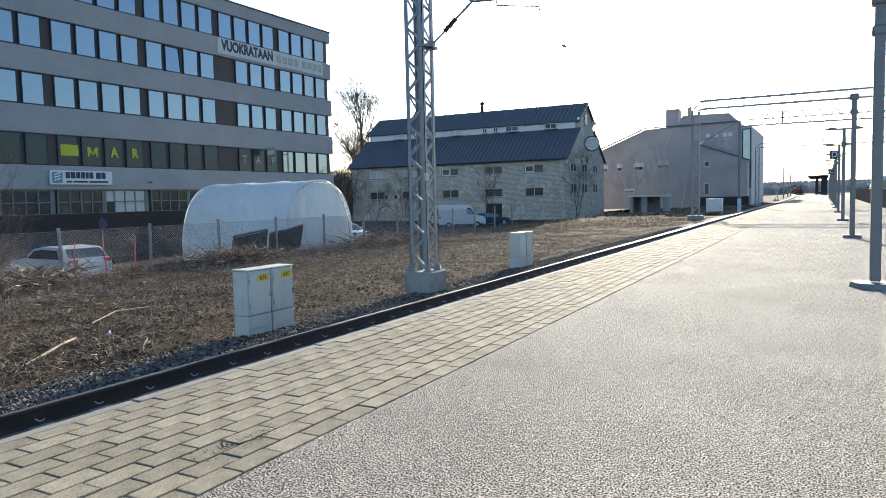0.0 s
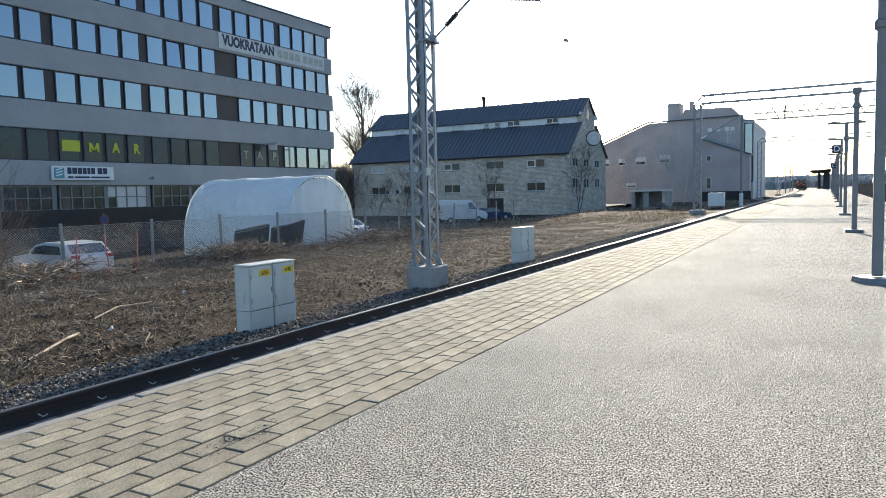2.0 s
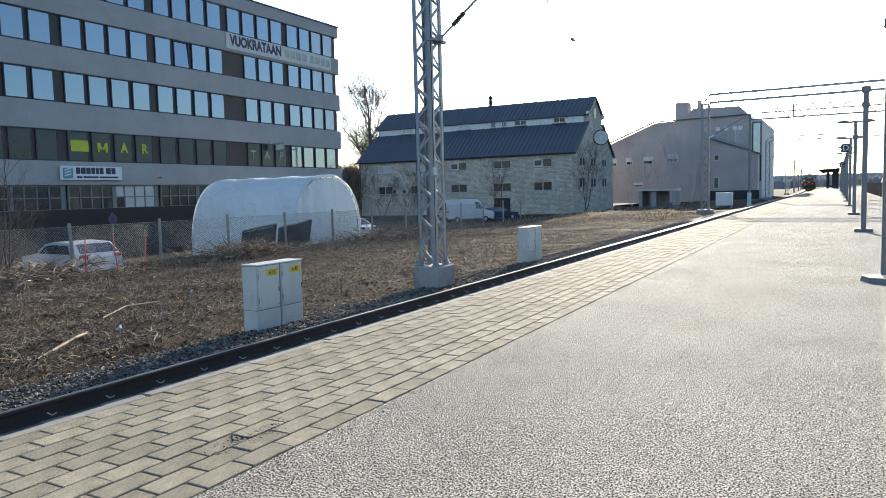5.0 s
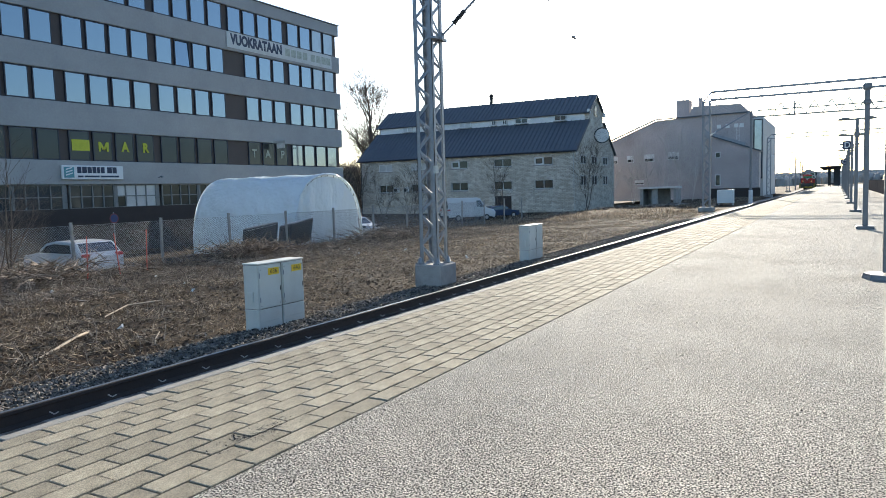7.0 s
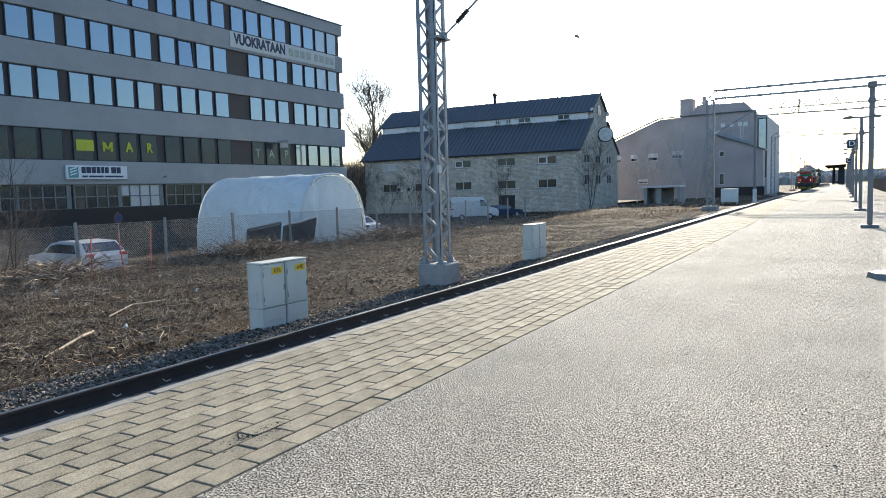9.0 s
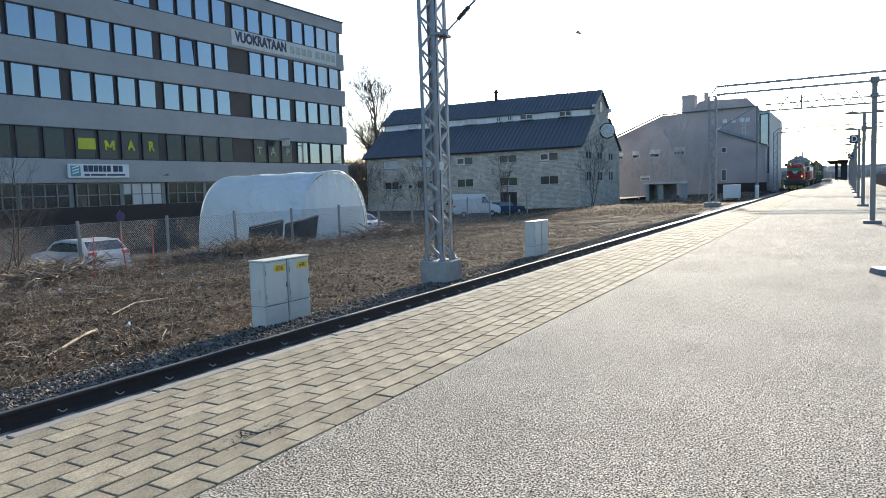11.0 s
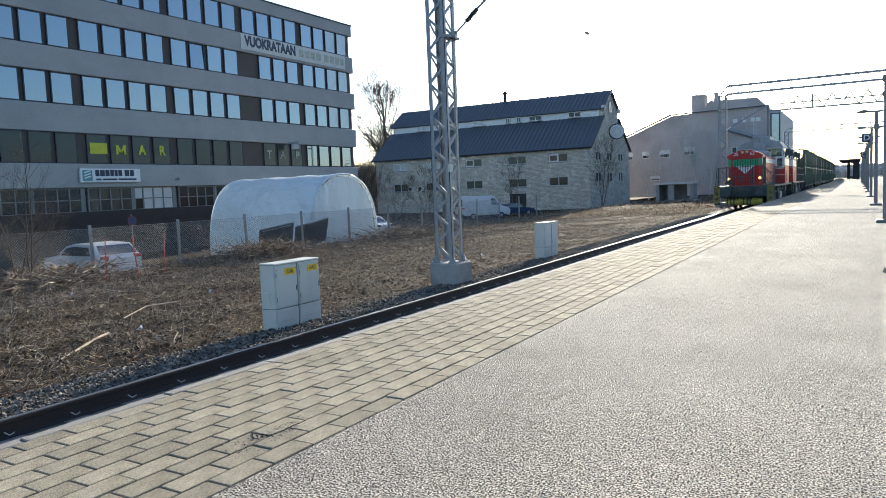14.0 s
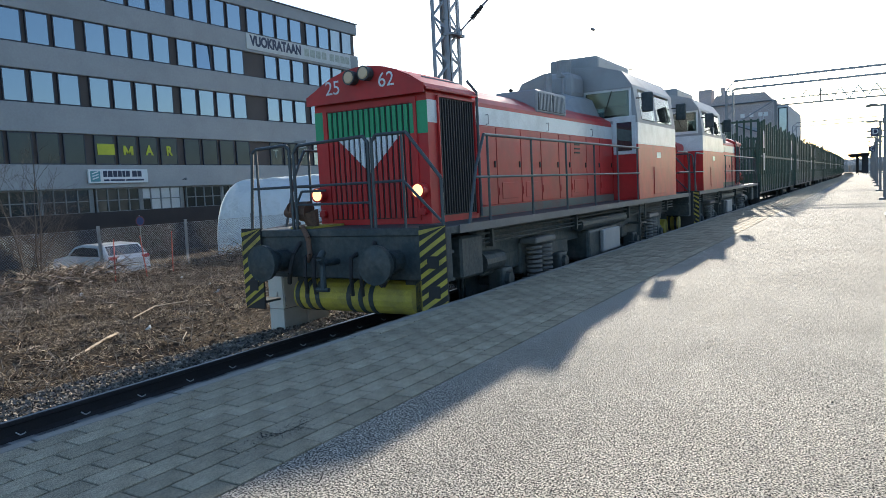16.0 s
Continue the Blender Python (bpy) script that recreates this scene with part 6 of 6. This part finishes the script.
        part("radiator_frame", Shape().box(*sorted((s * (HW + 0.004), s * (HW + 0.035))), fy + 0.245, fy + 0.272, 1.54, 3.19).box(*sorted((s * (HW + 0.004), s * (HW + 0.035))), fy + 1.268, fy + 1.30, 1.54, 3.19).box(*sorted((s * (HW + 0.004), s * (HW + 0.035))), fy + 0.272, fy + 1.268, 3.168, 3.19), RED, c)
        for z, r in ((1.28, 0.022), (1.20, 0.016), (1.14, 0.016)):
            part("brake_pipe", Shape().tube((s * 1.36, 1.2, z), (s * 1.36, END - 1.2, z), r, n=8), UNDER, c)
        for y in (2.2, 5.6, 8.9, 12.4):
            part("pipe_bracket", Shape().box(*sorted((s * 1.30, s * 1.42)), y, y + 0.06, 1.08, 1.37), UNDER, c)
        part("brake_cylinder", Shape().tube((s * 1.22, 2.1, 0.85), (s * 1.22, 2.75, 0.85), 0.16, 0.14, 14), UNDER, c)
        part("sand_box", Shape().box(*sorted((s * 1.15, s * 1.5)), 1.15, 1.75, 0.75, 1.3, 0.03), UNDER, c)
        part("jumper_cable", Shape().path([(s * 0.62, 0.5, 1.3), (s * 0.64, 0.36, 1.15), (s * 0.7, 0.33, 0.9), (s * 0.78, 0.4, 0.75), (s * 0.84, 0.5, 0.92)], 0.03, 7), GRILLE, c)
    part("coupler_screw", Shape().tube((0, 0.2, 1.05), (0.02, 0.16, 0.72), 0.04).tube((-0.09, 0.16, 0.72), (0.11, 0.16, 0.72), 0.03), UNDER, c)
    part("bonnet_step", Shape().box(-0.9, -0.5, 0.62, 1.3, 1.472, 1.50), HAZARD, c, "worn yellow foot plate")
    # boxes on the hood
    bx = part("air_intake", Shape().box(0.15, 0.95, 5.05, 6.48, 3.20, 3.60, 0.02).box(-0.95, -0.15, 5.05, 6.48, 3.20, 3.60, 0.02), LGREY, c, "raised grey air intake box")
    for s in (-1, 1):
        for ya in (5.12, 5.80):
            part("intake_grille", Shape().box(*sorted((s * 0.95, s * 0.954)), ya, ya + 0.60, 3.24, 3.55), GRILLE, bx)
            for k in range(9):
                y = ya + 0.02 + k * 0.066
                part("intake_slat", Shape().box(*sorted((s * 0.954, s * 0.972)), y, y + 0.03, 3.245, 3.545), LGREY, bx)
    part("roof_rail", Shape().path([(0.75, 1.6, 3.36), (0.75, 1.6, 3.46), (0.75, 2.6, 3.46), (0.75, 2.6, 3.36)], 0.018, 6), HANDRAIL, c)
    hump = Shape().loft([[(-0.72, y, 3.3), (-0.5, y, z - 0.12), (-0.2, y, z), (0.2, y, z), (0.5, y, z - 0.12), (0.72, y, 3.3)] for y, z in ((7.3, 3.45), (7.5, 3.62), (7.8, 3.78), (8.2, 3.88), (9.34, 3.92))])
    ex = part("exhaust_hump", hump, LGREY, c, "sooty grey exhaust hump")
    part("silencer", Shape().box(-0.34, 0.36, 8.45, 9.3, 3.8, 4.38, 0.14), LGREY, ex, "sooty grey silencer casing")
    part("exhaust_pipe", Shape().tube((0.05, 8.8, 4.3), (0.05, 8.8, 4.68), 0.15, 0.17, 14), LGREY, ex)
    part("vent_pipe", Shape().tube((0.0, 7.95, 3.75), (0.0, 7.95, 4.30), 0.07, 0.09, 10), LGREY, ex)
    part("horn", Shape().tube((0.25, 8.15, 3.7), (0.25, 8.15, 4.25), 0.03).tube((0.25, 8.25, 4.25), (0.25, 7.95, 4.25), 0.03, 0.07, 10), LGREY, ex)
    # cab
    HWc = 1.54
    ring = lambda y, k=0.0: [(-HWc, y, 1.47), (-HWc, y, 3.25), (-HWc + 0.10, y, 4.05), (-HWc + 0.32, y, 4.36), (-0.7, y, 4.52), (0, y, 4.58), (0.7, y, 4.52), (HWc - 0.32, y, 4.36), (HWc - 0.10, y, 4.05), (HWc, y, 3.25), (HWc, y, 1.47)]
    part("cab", Shape().box(-HWc, HWc, CA, CB, 1.47, 3.28), LGREY, c, "grey lower cab")
    part("cab_roof", Shape().loft([[(-HWc + 0.09, y, 3.98)] + ring(y)[2:9] + [(HWc - 0.09, y, 3.98)] for y in (CA - 0.05, CB + 0.05)]), LGREY, c, "rounded grey cab roof")
    for s in (-1, 1):
        for ya, yb in ((CA, CA + 0.34), (CA + 1.56, CA + 1.74), (CB - 0.34, CB)):
            leg = [(s * HWc, ya, 3.28), (s * HWc, yb, 3.28), (s * (HWc - 0.09), yb, 3.99), (s * (HWc - 0.09), ya, 3.99)]
            part("cab_pillar", Shape().loft([leg, [(x - s * 0.12, y, z) for x, y, z in leg]]), LGREY, c)
    for ye in (CA, CB - 0.1):
        for xa, xb in ((-1.42, -1.30), (-0.36, 0.36), (1.30, 1.42)):
            part("cab_pillar", Shape().box(xa, xb, ye, ye + 0.1, 3.28, 3.99), LGREY, c)
    part("control_desk", Shape().box(-1.1, 1.1, CA + 0.5, CA + 1.0, 3.28, 3.45, 0.03), GRILLE, c)
    part("cab_skirt", Shape().box(-HWc - 0.006, HWc + 0.006, CA - 0.006, CB + 0.006, 1.47, 2.72), RED, c, "red lower cab panels")
    part("cab_band", Shape().box(-HWc - 0.007, HWc + 0.007, CA - 0.007, CB + 0.007, 2.722, 3.20), LWHITE, c, "white cab band")
    part("roof_hatch", Shape().box(-0.6, 0.6, CA + 0.2, CB - 0.9, 4.45, 4.84, 0.06), LGREY, c)
    part("antenna", Shape().tube((0.5, CB - 0.5, 4.5), (0.5, CB - 0.5, 4.9), 0.012).tube((0.25, CB - 0.5, 4.85), (0.75, CB - 0.5, 4.85), 0.012), HANDRAIL, c)
    for ye, s in ((CA, -1), (CB, 1)):
        for xa, xb in ((-1.36, -0.36), (0.36, 1.36)):
            ylo, yhi = min(ye, ye + s * 0.02), max(ye, ye + s * 0.02)
            w = part("end_window", Shape().box(xa - 0.05, xb + 0.05, ylo, yhi, 3.27, 3.35).box(xa - 0.05, xb + 0.05, ylo, yhi, 3.93, 4.0).box(xa - 0.05, xa, ylo, yhi, 3.35, 3.93).box(xb, xb + 0.05, ylo, yhi, 3.35, 3.93), LWHITE, c)
            part("pane", Shape().box(xa, xb, min(ye + s * 0.021, ye + s * 0.028), max(ye + s * 0.021, ye + s * 0.028), 3.35, 3.93), CABGLASS, w)
            part("wiper", Shape().tube((xa + 0.45, ye + s * 0.04, 3.47), (xa + 0.62, ye + s * 0.04, 3.95), 0.010, n=6), GRILLE, w)
        dr = part("end_door", Shape().box(0.98, 1.50, min(ye + s * 0.008, ye + s * 0.03), max(ye + s * 0.008, ye + s * 0.03), 2.50, 3.36, 0.006), LWHITE, c)
        part("door_leaf", Shape().box(0.98, 1.50, min(ye + s * 0.008, ye + s * 0.03), max(ye + s * 0.008, ye + s * 0.03), 1.52, 2.495, 0.006), RED, dr)
        part("door_pane", Shape().box(1.07, 1.41, min(ye + s * 0.031, ye + s * 0.036), max(ye + s * 0.031, ye + s * 0.036), 2.58, 3.22), CARGLASS, dr)
    for s in (-1, 1):
        for ya, yb in ((CA + 0.35, CA + 1.55), (CA + 1.75, CB - 0.35)):
            tilt = lambda z: s * (HWc - 0.10 * (z - 3.25) / 0.73 + 0.012)
            q = [(tilt(3.30), ya, 3.30), (tilt(3.30), yb, 3.30), (tilt(3.92), yb, 3.92), (tilt(3.92), ya, 3.92)]
            part("side_window", Shape().loft([q, [(x - s * 0.03, y, z) for x, y, z in q]]), CABGLASS, c)
        for y in (CA + 0.1, CB - 0.15):
            part("mirror", Shape().box(*sorted((s * 1.60, s * 1.86)), y, y + 0.09, 3.42, 3.86, 0.035), UNDER, c)
            part("mirror_arm", Shape().tube((s * 1.46, y + 0.03, 3.75), (s * 1.66, y + 0.03, 3.75), 0.015), GRILLE, c)
        part("cab_locker", Shape().box(*sorted((s * 1.548, s * 1.56)), CA + 1.3, CA + 2.4, 1.55, 2.2, 0.004), RED, c)
    # rear short hood
    part("rear_hood", Shape().loft([hood_ring(y, HW, 2.95, 3.2, 1.47) for y in (CB, END - 0.55)]), RED, c)
    # running gear
    for yb in (4.05, 10.95):
        for s in (-1, 1):
            bg = part("bogie_frame", Shape().box(*sorted((s * 1.02, s * 1.16)), yb - 1.75, yb + 1.75, 0.62, 0.92, 0.03).box(*sorted((s * 1.0, s * 1.2)), yb - 0.45, yb + 0.45, 0.5, 1.02, 0.04), UNDER, c)
            for ya in (yb - 1.15, yb + 1.15):
                part("axle_box", Shape().box(*sorted((s * 1.05, s * 1.30)), ya - 0.2, ya + 0.2, 0.36, 0.70, 0.04), UNDER, bg)
                part("axle_cap", Shape().tube((s * 1.30, ya, 0.53), (s * 1.36, ya, 0.53), 0.12, 0.10, 12), UNDER, bg)
            for dy in (-0.22, 0.22):
                sp = Shape()
                for k in range(7):
                    z = 0.45 + 0.075 * k
                    sp.tube((s * 1.33, yb + dy, z), (s * 1.33, yb + dy, z + 0.04), 0.13, 0.13, 12)
                part("coil_spring", sp, SPRING, bg, "pale coil spring stack")
            part("spring_seat", Shape().box(*sorted((s * 1.16, s * 1.46)), yb - 0.42, yb + 0.42, 0.98, 1.08, 0.02), SPRING, bg)
            part("spring_seat", Shape().box(*sorted((s * 1.16, s * 1.44)), yb - 0.4, yb + 0.4, 0.36, 0.44, 0.02), SPRING, bg)
            part("sand_pipe", Shape().path([(s * 0.95, yb - 1.9, 1.2), (s * 0.95, yb - 1.95, 0.5), (s * 0.8, yb - 1.75, 0.12)], 0.02, 6), UNDER, c)
        for ya in (yb - 1.15, yb + 1.15):
            w = Shape()
            for s in (-1, 1):
                w.tube((s * 0.70, 0, 0), (s * 0.83, 0, 0), 0.5, 0.5, 24).tube((s * 0.70, 0, 0), (s * 0.73, 0, 0), 0.53, 0.53, 24)
                for k in range(5):
                    a = 2 * math.pi * k / 5
                    w.tube((s * 0.83, 0.3 * math.cos(a), 0.3 * math.sin(a)), (s * 0.845, 0.3 * math.cos(a), 0.3 * math.sin(a)), 0.07, 0.07, 6)
            w.tube((-1.1, 0, 0), (1.1, 0, 0), 0.085, 0.085, 10)
            ws = part("wheelset", w, UNDER, c, "worn steel wheelset")
            ws.matrix_basis = Matrix.Translation((0, ya, 0.5))
    tank = part("fuel_tank", Shape().box(-1.38, 1.38, 6.35, 8.2, 0.42, 1.0, 0.06), UNDER, c)
    for s in (-1, 1):
        part("air_tank", Shape().tube((s * 1.28, 6.0, 1.12), (s * 1.28, 8.8, 1.12), 0.12, 0.12, 14), UNDER, c)
        part("battery_box", Shape().box(*sorted((s * 1.385, s * 1.47)), 6.95, 8.05, 0.52, 0.96, 0.02), LGREY, c, "dusty pale grey locker")
        part("access_step", Shape().box(*sorted((s * 1.2, s * 1.5)), CA + 0.2, CA + 0.7, 0.9, 0.94).box(*sorted((s * 1.2, s * 1.5)), CA + 0.2, CA + 0.7, 0.45, 0.49).box(*sorted((s * 1.46, s * 1.49)), CA + 0.2, CA + 0.24, 0.45, 1.4).box(*sorted((s * 1.46, s * 1.49)), CA + 0.66, CA + 0.7, 0.45, 1.4), UNDER, c)
        part("number_mark", Shape().box(*sorted((s * 1.5485, s * 1.553)), CA + 1.6, CA + 2.0, 2.42, 2.56), LWHITE, c, "small pale lettering bar")
    return c


def build_wagon(loaded):
    L = 19.6
    w = root("slatted_freight_wagon", Matrix(), "dark green high-sided freight wagon loaded with brushwood" if loaded else "empty dark green freight wagon with tall side stakes", "wagon", "freight wagons")
    part("floor", Shape().box(-1.5, 1.5, 0.5, L - 0.5, 1.08, 1.25, 0.01), UNDER, w)
    part("sill", Shape().box(-0.35, 0.35, 0.5, L - 0.5, 0.75, 1.08).box(-1.5, -1.4, 0.5, L - 0.5, 0.92, 1.08).box(1.4, 1.5, 0.5, L - 0.5, 0.92, 1.08), UNDER, w)
    for s in (-1, 1):
        xs = sorted((s * 1.49, s * 1.455))
        side = part("side_wall", Shape().box(*xs, 0.6, L - 0.6, 1.25, 1.85), WAGON, w)
        if loaded:
            slats = Shape()
            for k in range(58):
                y = 0.64 + (L - 1.28) * k / 58
                slats.box(*xs, y, y + 0.215, 1.85, 4.25)
            part("side_slats", slats, WAGON, side)
        n = 11 if loaded else 21
        for k in range(n):
            y = 0.62 + (L - 1.39) * k / (n - 1)
            part("stake", Shape().box(*sorted((s * 1.455, s * 1.545)), y, y + 0.15, 1.0, 4.40 + 0.22 * ((k * 7) % 3) / 2), WAGON, side)
        for y in (1.35, L - 3.2):
            for z in (2.05, 3.15):
                part("reflector_strip", Shape().box(*sorted((s * 1.581, s * 1.60)), y, y + 0.22, z, z + 0.85), LWHITE, side, "pale vertical reflector strip")
        part("side_rail", Shape().box(*sorted((s * 1.495, s * 1.54)), 0.6, L - 0.6, 2.7, 2.8), WAGON, side)
    for y in (0.55, L - 0.63):
        end = part("end_wall", Shape().box(-1.5, 1.5, y, y + 0.08, 1.25, 1.9), WAGON, w)
        for k in range(10):
            x = -1.46 + k * 0.317
            part("end_slat", Shape().box(x, x + 0.09, y, y + 0.07, 1.9, 4.55), WAGON, end)
        part("end_rail", Shape().box(-1.5, 1.5, y - 0.02, y, 3.1, 3.2).box(-1.5, 1.5, y - 0.02, y, 4.4, 4.5), WAGON, end)
    if loaded:
        rnd = random.Random(77)
        ld = Shape()
        for k in range(520):
            x, y = rnd.uniform(-1.35, 1.35), rnd.uniform(2.2, L - 1.2)
            z = rnd.uniform(3.3, 4.25)
            d = Vector((rnd.uniform(-0.25, 0.25), rnd.choice((-1, 1)), rnd.uniform(-0.12, 0.35))).normalized()
            ld.tube((x, y, z), Vector((x, y, z)) + d * rnd.uniform(0.6, 1.3), rnd.uniform(0.02, 0.06), 0.015, 4)
        ld.box(-1.4, 1.4, 2.4, L - 1.0, 1.3, 3.75)
        part("load", ld, LOAD, w, "tangled brushwood load")["kind"] = "stuff"
    for y0, s in ((0.5, -1), (L - 0.5, 1)):
        for x in (-0.925, 0.925):
            part("buffer", Shape().tube((x, y0, 1.06), (x, y0 + s * 0.4, 1.06), 0.1, n=10).tube((x, y0 + s * 0.4, 1.06), (x, y0 + s * 0.48, 1.06), 0.23, n=14), UNDER, w)
    for yb in (2.6, L - 2.6):
        for s in (-1, 1):
            part("bogie_frame", Shape().box(*sorted((s * 0.95, s * 1.1)), yb - 1.3, yb + 1.3, 0.5, 0.8, 0.03), UNDER, w)
        for ya in (yb - 0.9, yb + 0.9):
            t = Shape()
            for s in (-1, 1):
                t.tube((s * 0.70, ya, 0.46), (s * 0.83, ya, 0.46), 0.46, 0.46, 18)
            t.tube((-1.05, ya, 0.46), (1.05, ya, 0.46), 0.08, 0.08, 8)
            part("wheelset", t, UNDER, w)
    return w


LOCO_L, WAGON_L, N_WAGONS = 14.9, 20.2, 13
loco_a = build_loco()
loco_b = copy_thing(loco_a, Matrix())
front_wagon = build_wagon(False)
wagon = build_wagon(True)
wagons = [front_wagon, wagon] + [copy_thing(wagon, Matrix()) for k in range(N_WAGONS - 2)]


# ---- paving stones of the platform's edge ----
def build_paving():
    Y0 = 2.254
    rows = 10
    stone = Shape().box(0, ROW_W - 0.014, 0, PAVER_L - 0.010, -0.03, 0.004, 0.004).mesh("paver", PAVER)
    edge = Shape().box(0, 0.095, 0, 0.98, -0.16, 0.004, 0.006).mesh("edge_stone", EDGE)
    far, far_edge = Shape(), Shape()
    rnd = random.Random(31)
    n = 0
    for k in range(-4, 120):
        y = 0.2 + k * 1.0
        if y < 16:
            e = new("edge_stone", edge)
            e.parent = PAVING_BED
            e.location = (EDGE_X, y, rnd.uniform(-0.003, 0.003))
        else:
            far_edge.box(EDGE_X + bend(y), EDGE_X + 0.095 + bend(y), y, y + 0.98, -0.16, 0.004)
    tiles = []
    for r in range(rows):
        x = BORDER_X - ROW_W * (r + 1)
        for k in range(-22, 330):
            y = Y0 + (k + (0.5 if r % 2 else 0.0)) * PAVER_L
            if y > 100:
                break
            tiles.append((x, y))
    for x, y in tiles:
        dz = rnd.uniform(-0.003, 0.002)
        if 1.6 < y < 10.3:
            p = new("paver", stone)
            p.parent = PAVING_BED
            p.location = (x, y, dz)
            p.rotation_euler = (rnd.uniform(-0.006, 0.006), rnd.uniform(-0.01, 0.01), rnd.uniform(-0.006, 0.006))
            n += 1
        elif y < 45:
            far.box(x, x + ROW_W - 0.014, y, y + PAVER_L - 0.010, -0.03, 0.004 + dz)
        else:
            far.box(x, x + ROW_W - 0.014, y, y + PAVER_L - 0.010, -0.03, 0.004)
    for y in range(100, 270, 10):
        for r in range(rows):
            x = BORDER_X - ROW_W * (r + 1) + bend(y + 5)
            far.box(x, x + ROW_W - 0.014, y, y + 9.99, -0.03, 0.004)
    f = new("far_pavers", far.raw_mesh("far_pavers", PAVER_FAR))
    f.parent = PAVING_BED
    f["kind"] = "stuff"
    g = new("far_edge_stones", far_edge.raw_mesh("far_edge_stones", EDGE))
    g.parent = PAVING_BED
    g["kind"] = "stuff"
    # grit, crumbs and sweepings on the platform
    s = Shape()
    base = [(1, 0, 0), (-0.5, 0.87, 0), (-0.5, -0.87, 0), (0.1, 0.1, 0.8)]
    for k in range(3400):
        if k < 420:
            x, y = rnd.gauss(-2.86, 0.06), rnd.gauss(2.92, 0.13)
        elif k < 640:
            x, y = -2.52 + abs(rnd.gauss(0, 0.20)), rnd.gauss(3.1, 0.7)
        else:
            x, y = rnd.uniform(-2.4, 2.5), 1.8 + 14 * rnd.random() ** 1.5
        r = rnd.uniform(0.003, 0.008) if k < 640 else rnd.uniform(0.0015, 0.005) * (2.1 if rnd.random() < 0.10 else 1)
        a = rnd.uniform(0, 6.28)
        s.add([(x + r * (p[0] * math.cos(a) - p[1] * math.sin(a)), y + r * (p[0] * math.sin(a) + p[1] * math.cos(a)), 0.003 + p[2] * r) for p in base], [(0, 1, 3), (1, 2, 3), (2, 0, 3)])
    for k in range(150):
        x, y, r, a = rnd.uniform(-2.3, 2.5), 1.8 + 12 * rnd.random() ** 1.3, rnd.uniform(0.006, 0.014), rnd.uniform(0, 6.28)
        s.add([(x + r * (p[0] * math.cos(a) - 0.5 * p[1] * math.sin(a)), y + r * (p[0] * math.sin(a) + 0.5 * p[1] * math.cos(a)), 0.003 + 0.6 * p[2] * r) for p in base], [(0, 1, 3), (1, 2, 3), (2, 0, 3)])
    solid("platform_grit", s, mat("dark_grit", (0.035, 0.03, 0.026), 0.9, rand=0.4, islands=True), "dark grit and crumbs scattered on the platform", "grit", "stuff", raw=True)


build_paving()


# ---- motion ----
def train_front(t):
    """Place along the line of the first locomotive's buffers."""
    if t <= 11.5:
        return 96.2 + 20.3 * (11.5 - t)
    u = t - 11.5
    return 96.2 - 20.72 * u + 0.184 * u * u


def on_track(y, length, flip=False):
    a = Vector((TRACK_X + bend(y), y, RAIL_Z))
    b = Vector((TRACK_X + bend(y + length), y + length, RAIL_Z))
    turn = math.degrees(math.atan2(-(b.x - a.x), b.y - a.y))
    if flip:
        return pose(b.x, b.y, b.z, 0, 0, turn + 180)
    return pose(a.x, a.y, a.z, 0, 0, turn)


def motions():
    times = [0.5 * k for k in range(33)]
    walk(loco_a, [(t, on_track(train_front(t), LOCO_L)) for t in times])
    walk(loco_b, [(t, on_track(train_front(t) + LOCO_L + 0.25, LOCO_L - 0.4, True)) for t in times])
    for k, w in enumerate(wagons):
        walk(w, [(t, on_track(train_front(t) + 30.3 + k * WAGON_L, WAGON_L)) for t in times])
    # the wheels roll
    fine = [k / 30 for k in range(481)]
    for loco, way in ((loco_a, 1), (loco_b, -1)):
        for ws in [o for o in loco.children if o.name.startswith("wheelset")]:
            place = ws.matrix_basis.translation.copy()
            walk(ws, [(t, pose(*place, way * math.degrees((train_front(0) - train_front(t)) / 0.5) % 360, 0, 0)) for t in fine])


motions()
